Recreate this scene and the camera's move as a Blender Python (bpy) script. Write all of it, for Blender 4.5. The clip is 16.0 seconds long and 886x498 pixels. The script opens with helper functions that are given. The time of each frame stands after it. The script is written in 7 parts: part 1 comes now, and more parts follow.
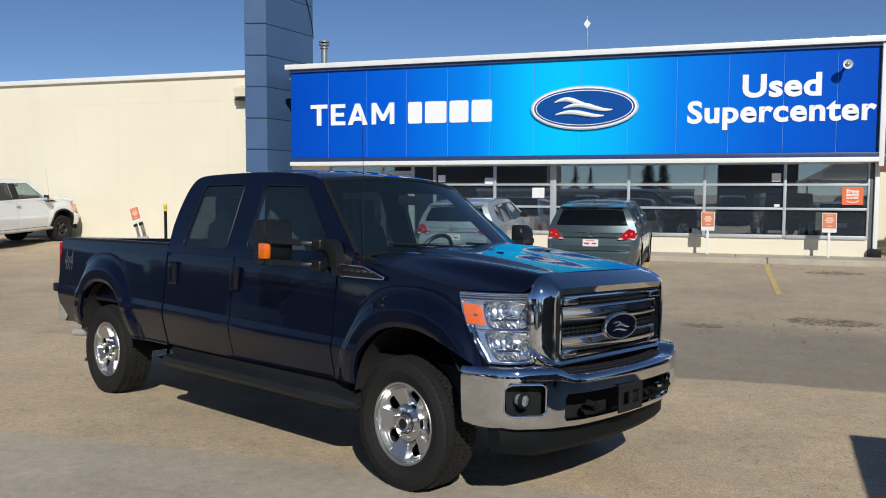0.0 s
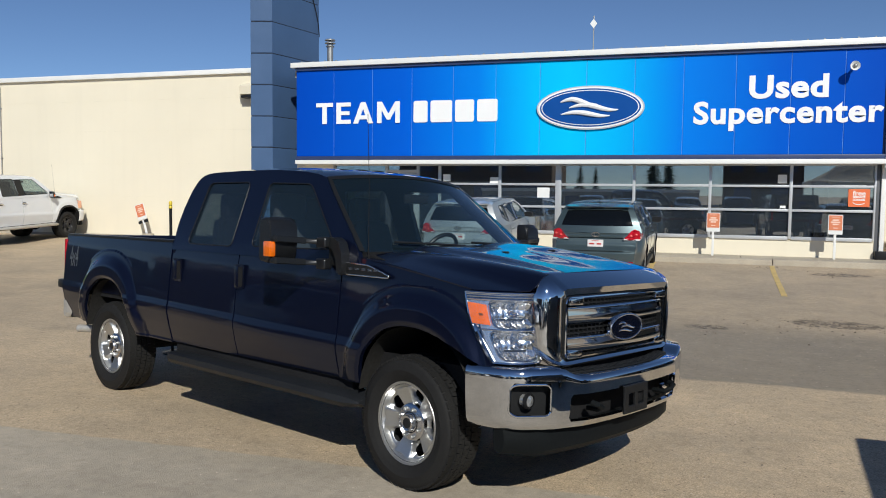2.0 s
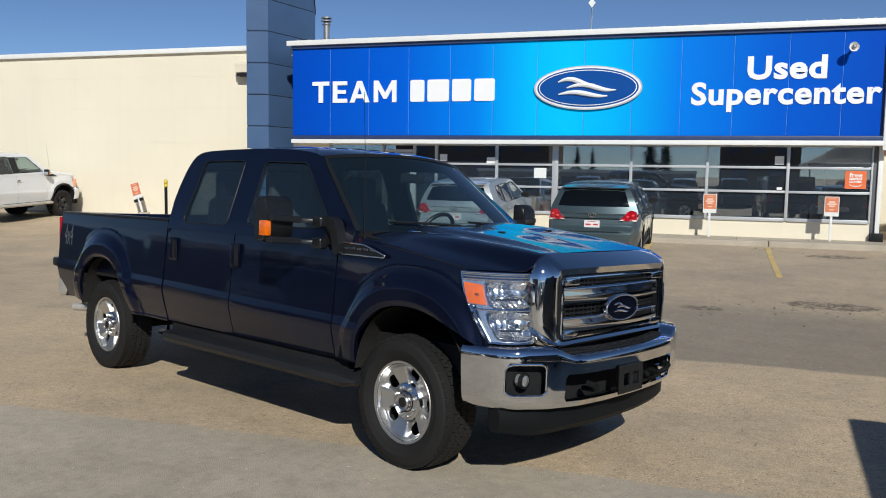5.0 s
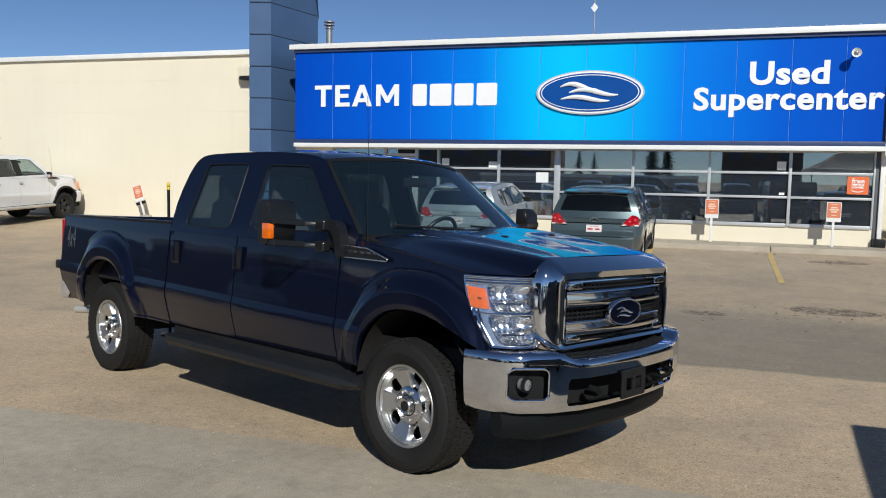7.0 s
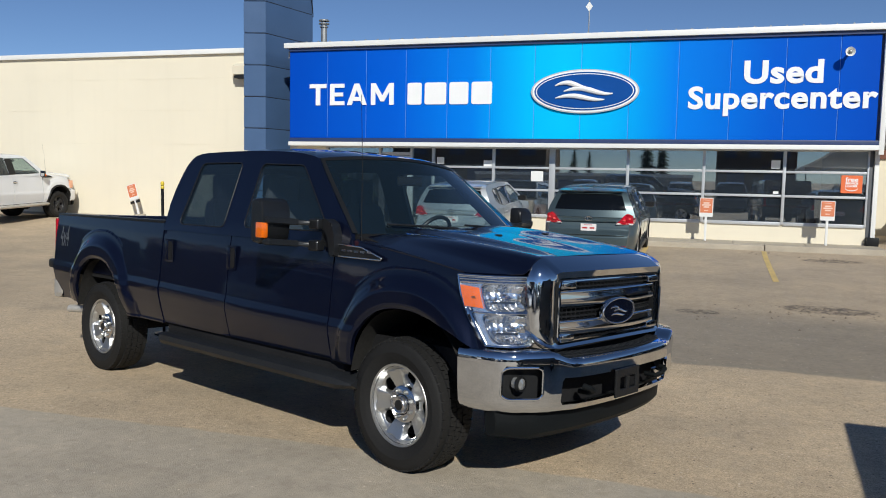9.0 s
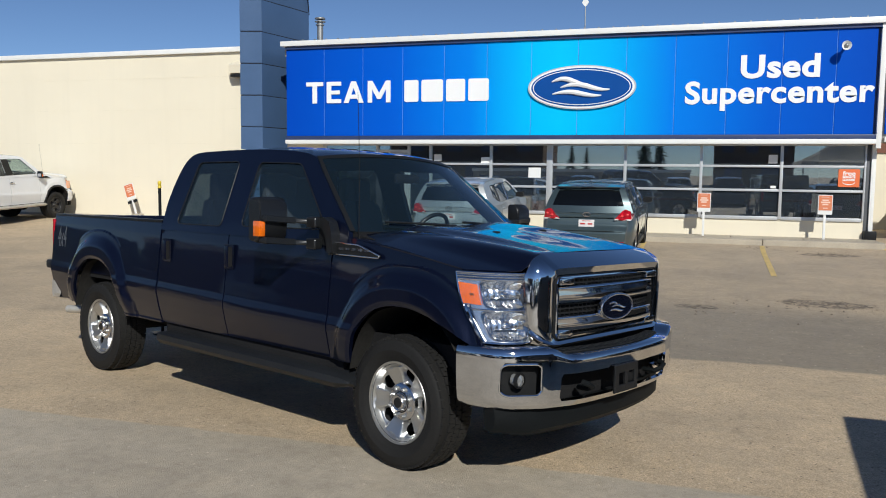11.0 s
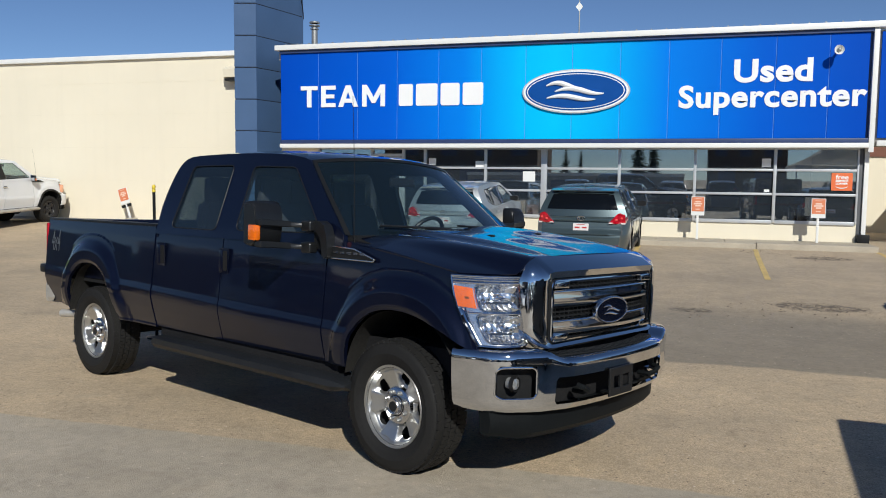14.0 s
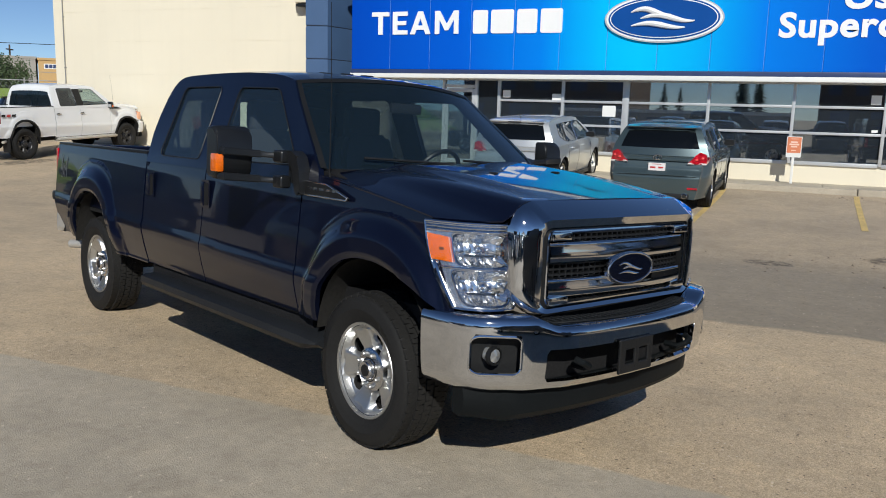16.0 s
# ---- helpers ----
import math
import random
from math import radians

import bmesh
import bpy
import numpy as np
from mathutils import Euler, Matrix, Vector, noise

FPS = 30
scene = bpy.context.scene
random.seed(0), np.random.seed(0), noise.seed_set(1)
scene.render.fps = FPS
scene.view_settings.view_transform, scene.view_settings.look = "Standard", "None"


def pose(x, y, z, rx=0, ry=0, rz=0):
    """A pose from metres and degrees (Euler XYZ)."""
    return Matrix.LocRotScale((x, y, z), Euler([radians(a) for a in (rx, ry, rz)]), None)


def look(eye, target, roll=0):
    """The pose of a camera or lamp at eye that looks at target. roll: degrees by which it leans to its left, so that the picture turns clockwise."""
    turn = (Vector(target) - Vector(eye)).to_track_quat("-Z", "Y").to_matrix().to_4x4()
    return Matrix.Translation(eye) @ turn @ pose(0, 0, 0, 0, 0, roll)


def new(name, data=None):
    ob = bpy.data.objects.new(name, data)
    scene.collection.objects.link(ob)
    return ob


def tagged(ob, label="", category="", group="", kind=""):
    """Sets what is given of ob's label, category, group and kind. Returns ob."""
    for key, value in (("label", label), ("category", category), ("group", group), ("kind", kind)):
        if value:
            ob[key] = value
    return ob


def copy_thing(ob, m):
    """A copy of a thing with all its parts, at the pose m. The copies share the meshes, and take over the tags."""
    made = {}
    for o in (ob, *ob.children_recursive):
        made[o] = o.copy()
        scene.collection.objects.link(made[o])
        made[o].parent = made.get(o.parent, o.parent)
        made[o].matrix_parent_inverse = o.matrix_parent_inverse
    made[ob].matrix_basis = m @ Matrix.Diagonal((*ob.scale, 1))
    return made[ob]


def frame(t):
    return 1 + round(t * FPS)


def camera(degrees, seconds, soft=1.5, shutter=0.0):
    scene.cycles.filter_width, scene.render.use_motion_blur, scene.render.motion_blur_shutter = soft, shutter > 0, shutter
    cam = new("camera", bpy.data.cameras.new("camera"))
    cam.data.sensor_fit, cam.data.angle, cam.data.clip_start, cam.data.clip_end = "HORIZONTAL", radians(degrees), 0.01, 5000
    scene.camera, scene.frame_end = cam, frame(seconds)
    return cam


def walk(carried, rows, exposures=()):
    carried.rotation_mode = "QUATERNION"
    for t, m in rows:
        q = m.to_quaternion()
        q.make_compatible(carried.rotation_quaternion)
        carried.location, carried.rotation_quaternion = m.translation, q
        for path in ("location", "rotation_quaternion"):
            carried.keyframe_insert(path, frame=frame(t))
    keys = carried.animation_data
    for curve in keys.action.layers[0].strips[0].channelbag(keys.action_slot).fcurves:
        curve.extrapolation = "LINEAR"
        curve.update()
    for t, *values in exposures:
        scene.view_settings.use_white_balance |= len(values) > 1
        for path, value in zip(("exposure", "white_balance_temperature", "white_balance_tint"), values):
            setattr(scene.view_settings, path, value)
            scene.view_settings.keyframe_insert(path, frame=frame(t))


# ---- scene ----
cam = camera(56.8, 16.0, 1.0)
PATH = [
    (0, (0.055, 1.995, 1.882), (-0.561, 3.893, 1.744), 0.2),
    (0.5, (0.053, 1.992, 1.884), (-0.566, 3.89, 1.764), 0.3),
    (1, (0.053, 1.995, 1.884), (-0.552, 3.898, 1.772), 0.4),
    (1.5, (0.05, 1.987, 1.885), (-0.565, 3.886, 1.764), 0.6),
    (2, (0.044, 2.007, 1.88), (-0.582, 3.902, 1.74), 0.6),
    (2.5, (0.042, 2.016, 1.879), (-0.585, 3.908, 1.717), 0.7),
    (3, (0.045, 2.017, 1.878), (-0.574, 3.91, 1.699), 0.7),
    (3.5, (0.041, 2.014, 1.879), (-0.571, 3.908, 1.691), 0.7),
    (4, (0.041, 2.016, 1.877), (-0.574, 3.91, 1.687), 0.8),
    (6.5, (0.035, 2.022, 1.876), (-0.581, 3.917, 1.695), 1.0),
    (7, (0.032, 2.017, 1.874), (-0.587, 3.91, 1.696), 1.1),
    (7.5, (0.031, 2.017, 1.875), (-0.592, 3.909, 1.701), 1.2),
    (8, (0.034, 2.015, 1.876), (-0.589, 3.907, 1.694), 1.3),
    (8.5, (0.037, 2.017, 1.877), (-0.58, 3.91, 1.69), 1.3),
    (9, (0.039, 2.021, 1.876), (-0.569, 3.918, 1.695), 1.1),
    (11.5, (0.041, 2.025, 1.876), (-0.563, 3.922, 1.687), 0.6),
    (12, (0.037, 2.026, 1.875), (-0.567, 3.923, 1.685), 0.6),
    (12.5, (0.037, 2.024, 1.871), (-0.565, 3.921, 1.675), 0.6),
    (13, (0.039, 2.021, 1.873), (-0.55, 3.922, 1.682), 0.7),
    (13.5, (0.037, 2.026, 1.872), (-0.549, 3.93, 1.692), 0.6),
    (14, (0.039, 2.019, 1.874), (-0.552, 3.921, 1.696), 0.6),
    (14.5, (0.047, 2.062, 1.872), (-0.561, 3.957, 1.676), 0.8),
    (14.7, (0.08, 2.129, 1.862), (-0.543, 4.016, 1.637), 0.6),
    (15, (0.188, 2.283, 1.848), (-0.476, 4.151, 1.587), 0.7),
    (15.2, (0.258, 2.426, 1.852), (-0.494, 4.261, 1.592), 1.6),
    (15.3, (0.279, 2.47, 1.845), (-0.506, 4.289, 1.575), 1.6),
    (15.5, (0.29, 2.6, 1.828), (-0.523, 4.403, 1.531), 1.3),
    (15.7, (0.303, 2.767, 1.806), (-0.519, 4.565, 1.504), 1.6),
    (16, (0.319, 3.017, 1.826), (-0.473, 4.822, 1.489), 1.6),
]
walk(cam, [(t, look(eye, target, roll)) for t, eye, target, roll in PATH])

# ---- world, sun, exposure ----
SUN_WAY = Vector((-0.70, 1.32, -1.0)).normalized()
scene.view_settings.exposure = 0.0
world = bpy.data.worlds.new("sky")
scene.world = world
world.use_nodes = True
wn = world.node_tree.nodes
sky = wn.new("ShaderNodeTexSky")
sky.sky_type = "NISHITA"
sky.sun_disc = False
sky.sun_elevation = math.asin(-SUN_WAY.z)
sky.sun_rotation = math.atan2(-SUN_WAY.x, -SUN_WAY.y)
sky.air_density, sky.dust_density, sky.ozone_density = 0.58, 0.0, 5.0
wn["Background"].inputs["Strength"].default_value = 0.082
world.node_tree.links.new(sky.outputs[0], wn["Background"].inputs["Color"])
sun = new("sun", bpy.data.lights.new("sun", "SUN"))
sun.data.energy, sun.data.angle, sun.data.color = 4.15, radians(0.53), (0.962, 0.95, 0.882)
sun.matrix_world = look((0, 0, 30), Vector((0, 0, 30)) + SUN_WAY)


# ---- materials ----
class Mat:
    """A small wrapper to build node materials."""

    def __init__(self, name, color=(0.5, 0.5, 0.5), rough=0.5, metal=0.0, **inputs):
        self.m = bpy.data.materials.new(name)
        self.m.use_nodes = True
        self.t = self.m.node_tree
        self.p = self.t.nodes["Principled BSDF"]
        self.p.inputs["Base Color"].default_value = (*color, 1)
        self.p.inputs["Roughness"].default_value = rough
        self.p.inputs["Metallic"].default_value = metal
        for k, v in inputs.items():
            self.p.inputs[k.replace("_", " ")].default_value = v

    def node(self, kind, **props):
        n = self.t.nodes.new("ShaderNode" + kind)
        for k, v in props.items():
            n.inputs[k.replace("_", " ")].default_value = v
        return n

    def link(self, a, b):
        self.t.links.new(a, b)

    def coords(self, kind="Object"):
        return self.t.nodes.new("ShaderNodeTexCoord").outputs[kind]

    def place(self):
        return self.t.nodes.new("ShaderNodeNewGeometry").outputs["Position"]

    def noise(self, co, scale, detail=4.0, rough=0.55):
        n = self.node("TexNoise", Scale=scale, Detail=detail, Roughness=rough)
        self.link(co, n.inputs["Vector"])
        return n.outputs["Fac"]

    def ramp(self, fac, stops):
        n = self.t.nodes.new("ShaderNodeValToRGB")
        e = n.color_ramp.elements
        while len(e) < len(stops):
            e.new(0.5)
        for el, (pos, c) in zip(e, stops):
            el.position = pos
            el.color = (*c, 1) if len(c) == 3 else c
        self.link(fac, n.inputs["Fac"])
        return n.outputs["Color"]

    def math(self, op, a, b=None, c=None, clamp=False):
        n = self.t.nodes.new("ShaderNodeMath")
        n.operation, n.use_clamp = op, clamp
        for i, v in enumerate((a, b, c)):
            if v is None:
                continue
            if isinstance(v, (int, float)):
                n.inputs[i].default_value = v
            else:
                self.link(v, n.inputs[i])
        return n.outputs[0]

    def mix(self, fac, a, b, blend="MIX"):
        n = self.t.nodes.new("ShaderNodeMix")
        n.data_type, n.blend_type = "RGBA", blend
        for sock, v in ((n.inputs["Factor"], fac), (n.inputs[6], a), (n.inputs[7], b)):
            if isinstance(v, (int, float)):
                sock.default_value = v
            elif isinstance(v, tuple):
                sock.default_value = (*v, 1)
            else:
                self.link(v, sock)
        return n.outputs[2]

    def xyz(self, co):
        n = self.t.nodes.new("ShaderNodeSeparateXYZ")
        self.link(co, n.inputs[0])
        return n.outputs

    def color(self, sock):
        self.link(sock, self.p.inputs["Base Color"])
        return self

    def rough(self, sock):
        self.link(sock, self.p.inputs["Roughness"])
        return self

    def bump(self, height, strength=0.3, distance=0.01):
        n = self.node("Bump", Strength=strength, Distance=distance)
        self.link(height, n.inputs["Height"])
        self.link(n.outputs[0], self.p.inputs["Normal"])
        return self


def varied(name, color, rough=0.6, amount=0.12, scale=3.0, fine=60.0, bump=0.1, metal=0.0, **inputs):
    """A surface with wear at two scales and a little relief."""
    m = Mat(name, color, rough, metal, **inputs)
    co = m.coords()
    a, b = m.noise(co, scale), m.noise(co, fine, 3)
    dark = tuple(c * (1 - amount) for c in color)
    light = tuple(min(1, c * (1 + amount)) for c in color)
    base = m.ramp(a, [(0.3, dark), (0.7, light)])
    m.color(m.mix(0.5, base, m.ramp(b, [(0.3, dark), (0.7, light)])))
    m.rough(m.math("ADD", m.math("MULTIPLY", a, 0.2), rough - 0.1))
    if bump:
        m.bump(b, bump, 0.004)
    return m.m


def paint(name, color, flake=0.25, coat=1.0):
    """Car paint: a coloured base under a clear coat."""
    m = Mat(name, color, 0.38, flake, Coat_Weight=coat, Coat_Roughness=0.035, Coat_IOR=1.37)
    m.p.inputs["Specular IOR Level"].default_value = 0.5 if flake else 0.12
    if not flake and max(color) < 0.1:
        m.p.inputs["Specular Tint"].default_value = (0.4, 0.5, 1.0, 1)
    co = m.coords()
    m.color(m.mix(m.noise(co, 1.3), tuple(c * 0.92 for c in color), tuple(min(1, c * 1.08) for c in color)))
    m.rough(m.math("ADD", m.math("MULTIPLY", m.noise(co, 2.2), 0.1), 0.33))
    # pressed sheet is never quite even
    wave = m.node("Bump", Strength=0.25, Distance=0.0028)
    m.link(m.noise(co, 3.6, 2.0), wave.inputs["Height"])
    m.link(wave.outputs[0], m.p.inputs["Coat Normal"])
    return m.m


def glass(name, tint, gloss=0.12, rough=0.0, mirror_tint=(1, 1, 1), haze=0.0, haze_color=(0.5, 0.52, 0.55)):
    """A thin pane: tinted see-through with a mirror share that grows at a slant, under a flat film that paints a dusty,
    bluish haze.
    """
    m = bpy.data.materials.new(name)
    m.use_nodes = True
    t = m.node_tree
    t.nodes.clear()
    out = t.nodes.new("ShaderNodeOutputMaterial")
    mix = t.nodes.new("ShaderNodeMixShader")
    see = t.nodes.new("ShaderNodeBsdfTransparent")
    see.inputs[0].default_value = (*tint, 1)
    mirror = t.nodes.new("ShaderNodeBsdfGlossy")
    mirror.inputs["Roughness"].default_value = rough
    mirror.inputs["Color"].default_value = (*mirror_tint, 1)
    lw = t.nodes.new("ShaderNodeLayerWeight")
    lw.inputs["Blend"].default_value = 0.5
    rise = t.nodes.new("ShaderNodeMath")
    rise.operation = "POWER"
    rise.inputs[1].default_value = 5.0
    t.links.new(lw.outputs["Facing"], rise.inputs[0])
    add = t.nodes.new("ShaderNodeMath")
    add.operation, add.use_clamp = "MULTIPLY_ADD", True
    add.inputs[1].default_value = 0.95
    add.inputs[2].default_value = 0.045 + gloss
    t.links.new(rise.outputs[0], add.inputs[0])
    t.links.new(add.outputs[0], mix.inputs[0])
    t.links.new(see.outputs[0], mix.inputs[1])
    t.links.new(mirror.outputs[0], mix.inputs[2])
    # flat diffuse colour lifts the pane's dark tones like reflected haze
    film = t.nodes.new("ShaderNodeMixShader")
    film.inputs[0].default_value = haze
    dull = t.nodes.new("ShaderNodeBsdfDiffuse")
    dull.inputs[0].default_value = (*haze_color, 1)
    t.links.new(mix.outputs[0], film.inputs[1])
    t.links.new(dull.outputs[0], film.inputs[2])
    t.links.new(film.outputs[0], out.inputs[0])
    return m


def asphalt():
    m = Mat("worn_asphalt", (0.2, 0.18, 0.15), 0.85)
    co = m.place()
    s = m.xyz(co)
    fine = m.noise(co, 120, 5, 0.75)
    grit = m.node("TexVoronoi", Scale=120.0)
    m.link(co, grit.inputs["Vector"])
    big = m.noise(co, 0.45, 6, 0.6)
    mid = m.noise(co, 2.6, 5, 0.65)
    # beige stone-chip asphalt
    chip = m.ramp(grit.outputs["Color"], [(0.15, (0.350, 0.268, 0.172)), (0.5, (0.600, 0.46, 0.304)), (0.9, (0.838, 0.665, 0.464))])
    chip = m.mix(0.45, chip, m.ramp(fine, [(0.3, (0.345, 0.265, 0.173)), (0.7, (0.659, 0.513, 0.346))]))
    # smoother grey resurfaced strip in front, and an older grey strip towards the building
    grey = m.ramp(fine, [(0.25, (0.374, 0.322, 0.252)), (0.75, (0.568, 0.495, 0.394))])
    old = m.ramp(fine, [(0.25, (0.205, 0.172, 0.130)), (0.75, (0.355, 0.302, 0.232))])
    wob = m.math("MULTIPLY", m.math("SUBTRACT", m.noise(co, 0.9, 4), 0.5), 0.22)
    edge = m.math("ADD", m.math("ADD", s["Y"], m.math("MULTIPLY", s["X"], -0.017)), wob)
    front = m.math("MULTIPLY_ADD", m.math("SUBTRACT", 7.02, edge), 26.0, 0.5, clamp=True)
    wob2 = m.math("MULTIPLY", m.math("SUBTRACT", m.noise(co, 0.5, 6), 0.5), 0.55)
    back = m.math("MULTIPLY_ADD", m.math("SUBTRACT", m.math("ADD", s["Y"], wob2), 10.6), 14.0, 0.5, clamp=True)
    back2 = m.math("MULTIPLY_ADD", m.math("SUBTRACT", 14.0, m.math("ADD", s["Y"], wob2)), 1.2, 0.5, clamp=True)
    east = m.math("MULTIPLY_ADD", m.math("ADD", s["X"], m.math("MULTIPLY", wob2, 2.0)), 0.8, 2.9, clamp=True)
    back = m.math("MULTIPLY", back, m.math("MULTIPLY_ADD", east, 0.86, 0.14))
    c = m.mix(m.math("MULTIPLY", back, m.math("MULTIPLY_ADD", back2, 0.6, 0.35)), chip, old)
    c = m.mix(front, c, grey)
    # stains, tyre wear, oil
    c = m.mix(m.ramp(big, [(0.42, (0, 0, 0)), (0.68, (0.35, 0.35, 0.35))]), c, (0.20, 0.175, 0.14))
    c = m.mix(m.ramp(mid, [(0.56, (0, 0, 0)), (0.8, (0.4, 0.4, 0.4))]), c, (0.44, 0.375, 0.285))
    # pits and pale stones in the worn surface
    pit = m.node("TexVoronoi", Scale=26.0)
    m.link(co, pit.inputs["Vector"])
    pc = m.xyz(pit.outputs["Color"])
    near = m.math("MULTIPLY_ADD", m.math("SUBTRACT", 0.26, pit.outputs["Distance"]), 9.0, 0.0, clamp=True)
    low = m.math("MULTIPLY", near, m.math("GREATER_THAN", pc["X"], 0.80))
    c = m.mix(m.math("MULTIPLY", low, m.math("SUBTRACT", 0.80, m.math("MULTIPLY", front, 0.62))), c, (0.13, 0.10, 0.07))
    high = m.math("MULTIPLY", near, m.math("LESS_THAN", pc["X"], 0.08))
    c = m.mix(m.math("MULTIPLY", high, 0.6), c, (0.78, 0.68, 0.54))
    # long faint patches
    lay = m.node("Mapping")
    lay.inputs["Scale"].default_value = (0.5, 1.1, 1.0)
    m.link(co, lay.inputs["Vector"])
    c = m.mix(m.ramp(m.noise(lay.outputs[0], 1.3, 6, 0.65), [(0.48, (0, 0, 0)), (0.75, (0.3, 0.3, 0.3))]), c, (0.27, 0.225, 0.165))
    # blotches of grit and fines
    c = m.mix(1.0, c, m.ramp(m.noise(co, 13, 6, 0.72), [(0.36, (0.90, 0.885, 0.87)), (0.5, (1, 1, 1)), (0.66, (1.10, 1.085, 1.06))]), "MULTIPLY")
    c = m.mix(1.0, c, m.ramp(m.noise(co, 2.1, 6, 0.7), [(0.36, (0.93, 0.925, 0.92)), (0.5, (1, 1, 1)), (0.66, (1.08, 1.065, 1.04))]), "MULTIPLY")
    # crumbled dark spots; the last is a dark blotch beside the white pickup
    for sx, sy, rx, ry in ((-0.02, 14.0, 0.36, 0.2), (1.75, 14.75, 0.75, 0.36), (2.6, 20.7, 0.7, 0.25), (-7.6, 13.2, 0.9, 0.35), (-17.8, 17.9, 0.5, 1.0)):
        dx = m.math("DIVIDE", m.math("SUBTRACT", s["X"], sx), rx)
        dy = m.math("DIVIDE", m.math("SUBTRACT", s["Y"], sy), ry)
        d = m.math("SQRT", m.math("ADD", m.math("MULTIPLY", dx, dx), m.math("MULTIPLY", dy, dy)))
        k = m.math("MULTIPLY_ADD", m.math("SUBTRACT", m.math("ADD", 0.45, m.noise(co, 5.5, 6, 0.75)), d), 5.0, 0.0, clamp=True)
        k = m.math("MULTIPLY", k, m.ramp(m.noise(co, 9, 5, 0.8), [(0.42, (0.08, 0.08, 0.08)), (0.58, (0.92, 0.92, 0.92))]))
        c = m.mix(k, c, (0.075, 0.06, 0.045))
    m.color(c)
    m.rough(m.math("MULTIPLY_ADD", fine, 0.15, 0.74))
    m.bump(m.math("ADD", fine, m.math("MULTIPLY", grit.outputs["Distance"], 0.8)), 0.45, 0.006)
    return m.m


def stucco(name, color):
    m = Mat(name, color, 0.9)
    co = m.place()
    a, b = m.noise(co, 0.5, 6), m.noise(co, 38, 4)
    drip = m.node("Mapping")
    drip.inputs["Scale"].default_value = (2.0, 2.0, 0.12)
    m.link(co, drip.inputs["Vector"])
    streak = m.noise(drip.outputs[0], 1.6, 5)
    c = m.ramp(a, [(0.3, tuple(v * 0.95 for v in color)), (0.7, color)])
    c = m.mix(m.ramp(streak, [(0.5, (0, 0, 0)), (0.9, (0.25, 0.25, 0.25))]), c, tuple(v * 0.82 for v in color))
    m.color(c)
    m.bump(b, 0.25, 0.004)
    return m.m


def sign_face():
    """The printed banner: deep blue at both ends, cyan in the middle."""
    m = Mat("sign_print", (0.0, 0.1, 0.7), 0.35)
    s = m.xyz(m.place())
    x = m.math("DIVIDE", m.math("ADD", s["X"], 11.1), 14.7)
    c = m.ramp(x, [(0.0, (0.0, 0.056, 0.45)), (0.22, (0.0, 0.098, 0.60)), (0.36, (0.0, 0.20, 0.76)), (0.46, (0.0, 0.48, 0.92)), (0.52, (0.0, 0.54, 0.93)),
                   (0.60, (0.0, 0.44, 0.88)), (0.70, (0.0, 0.20, 0.78)), (0.85, (0.0, 0.098, 0.58)), (1.0, (0.0, 0.062, 0.46))])
    n = m.noise(m.place(), 0.8, 4)
    m.color(m.mix(m.math("MULTIPLY", n, 0.08), c, (0.02, 0.16, 0.5)))
    m.rough(m.math("MULTIPLY_ADD", n, 0.2, 0.4))
    m.p.inputs["Specular IOR Level"].default_value = 0.06
    return m.m


M_ASPHALT = asphalt()
M_CREAM = stucco("cream_stucco", (0.79, 0.722, 0.575))
M_SIGN = sign_face()
M_TOWER = varied("blue_cladding", (0.056, 0.108, 0.215), 0.38, 0.12, 1.2, 40, 0.05)
M_WHITE = varied("white_metal", (0.78, 0.78, 0.76), 0.4, 0.06, 2.0, 50, 0.03)
M_LETTER = varied("white_letter_plastic", (0.86, 0.86, 0.86), 0.35, 0.03, 2.0, 40, 0.0)
M_ALU = varied("aluminium_frame", (0.56, 0.57, 0.58), 0.38, 0.1, 2.0, 60, 0.04, metal=0.4)
M_NAVYTRIM = varied("navy_trim", (0.03, 0.05, 0.13), 0.4, 0.1)
M_STORE = glass("store_glass", (0.60, 0.66, 0.70), 0.20, 0.0, (0.97, 0.96, 0.92), 0.033, (0.36, 0.45, 0.58))
M_DARKROOM = varied("dark_interior", (0.15, 0.145, 0.14), 0.8, 0.2)
M_CONCRETE = varied("concrete", (0.41, 0.36, 0.285), 0.85, 0.25, 1.5, 45, 0.35)
M_YELLOW = varied("worn_yellow_paint", (0.60, 0.43, 0.16), 0.75, 0.3, 5, 30, 0.1)
M_ORANGE = varied("orange_sign_print", (0.75, 0.16, 0.05), 0.45, 0.06, 3, 40, 0.0)
M_SIGNORANGE = varied("faded_orange_print", (0.66, 0.21, 0.10), 0.5, 0.08, 3, 40, 0.0)
M_SIGNTEXT = varied("pale_print", (0.82, 0.58, 0.47), 0.5, 0.05, 3, 40, 0.0)
M_BLACK = varied("black_plastic", (0.012, 0.0125, 0.0135), 0.42, 0.2, 4, 90, 0.1, Specular_IOR_Level=0.25)
M_MIRROR = varied("mirror_shell_plastic", (0.011, 0.0118, 0.013), 0.32, 0.15, 4, 120, 0.1, Specular_IOR_Level=0.5)
M_GREYPLASTIC = varied("textured_grey_plastic", (0.013, 0.0142, 0.0155), 0.5, 0.15, 4, 160, 0.2, Specular_IOR_Level=0.3)
M_RUBBER = varied("tyre_rubber", (0.0165, 0.0162, 0.0160), 0.7, 0.25, 5, 70, 0.2, Specular_IOR_Level=0.2)
M_ALLOY = varied("bright_alloy", (0.56, 0.56, 0.55), 0.32, 0.06, 6, 70, 0.03, metal=0.92)
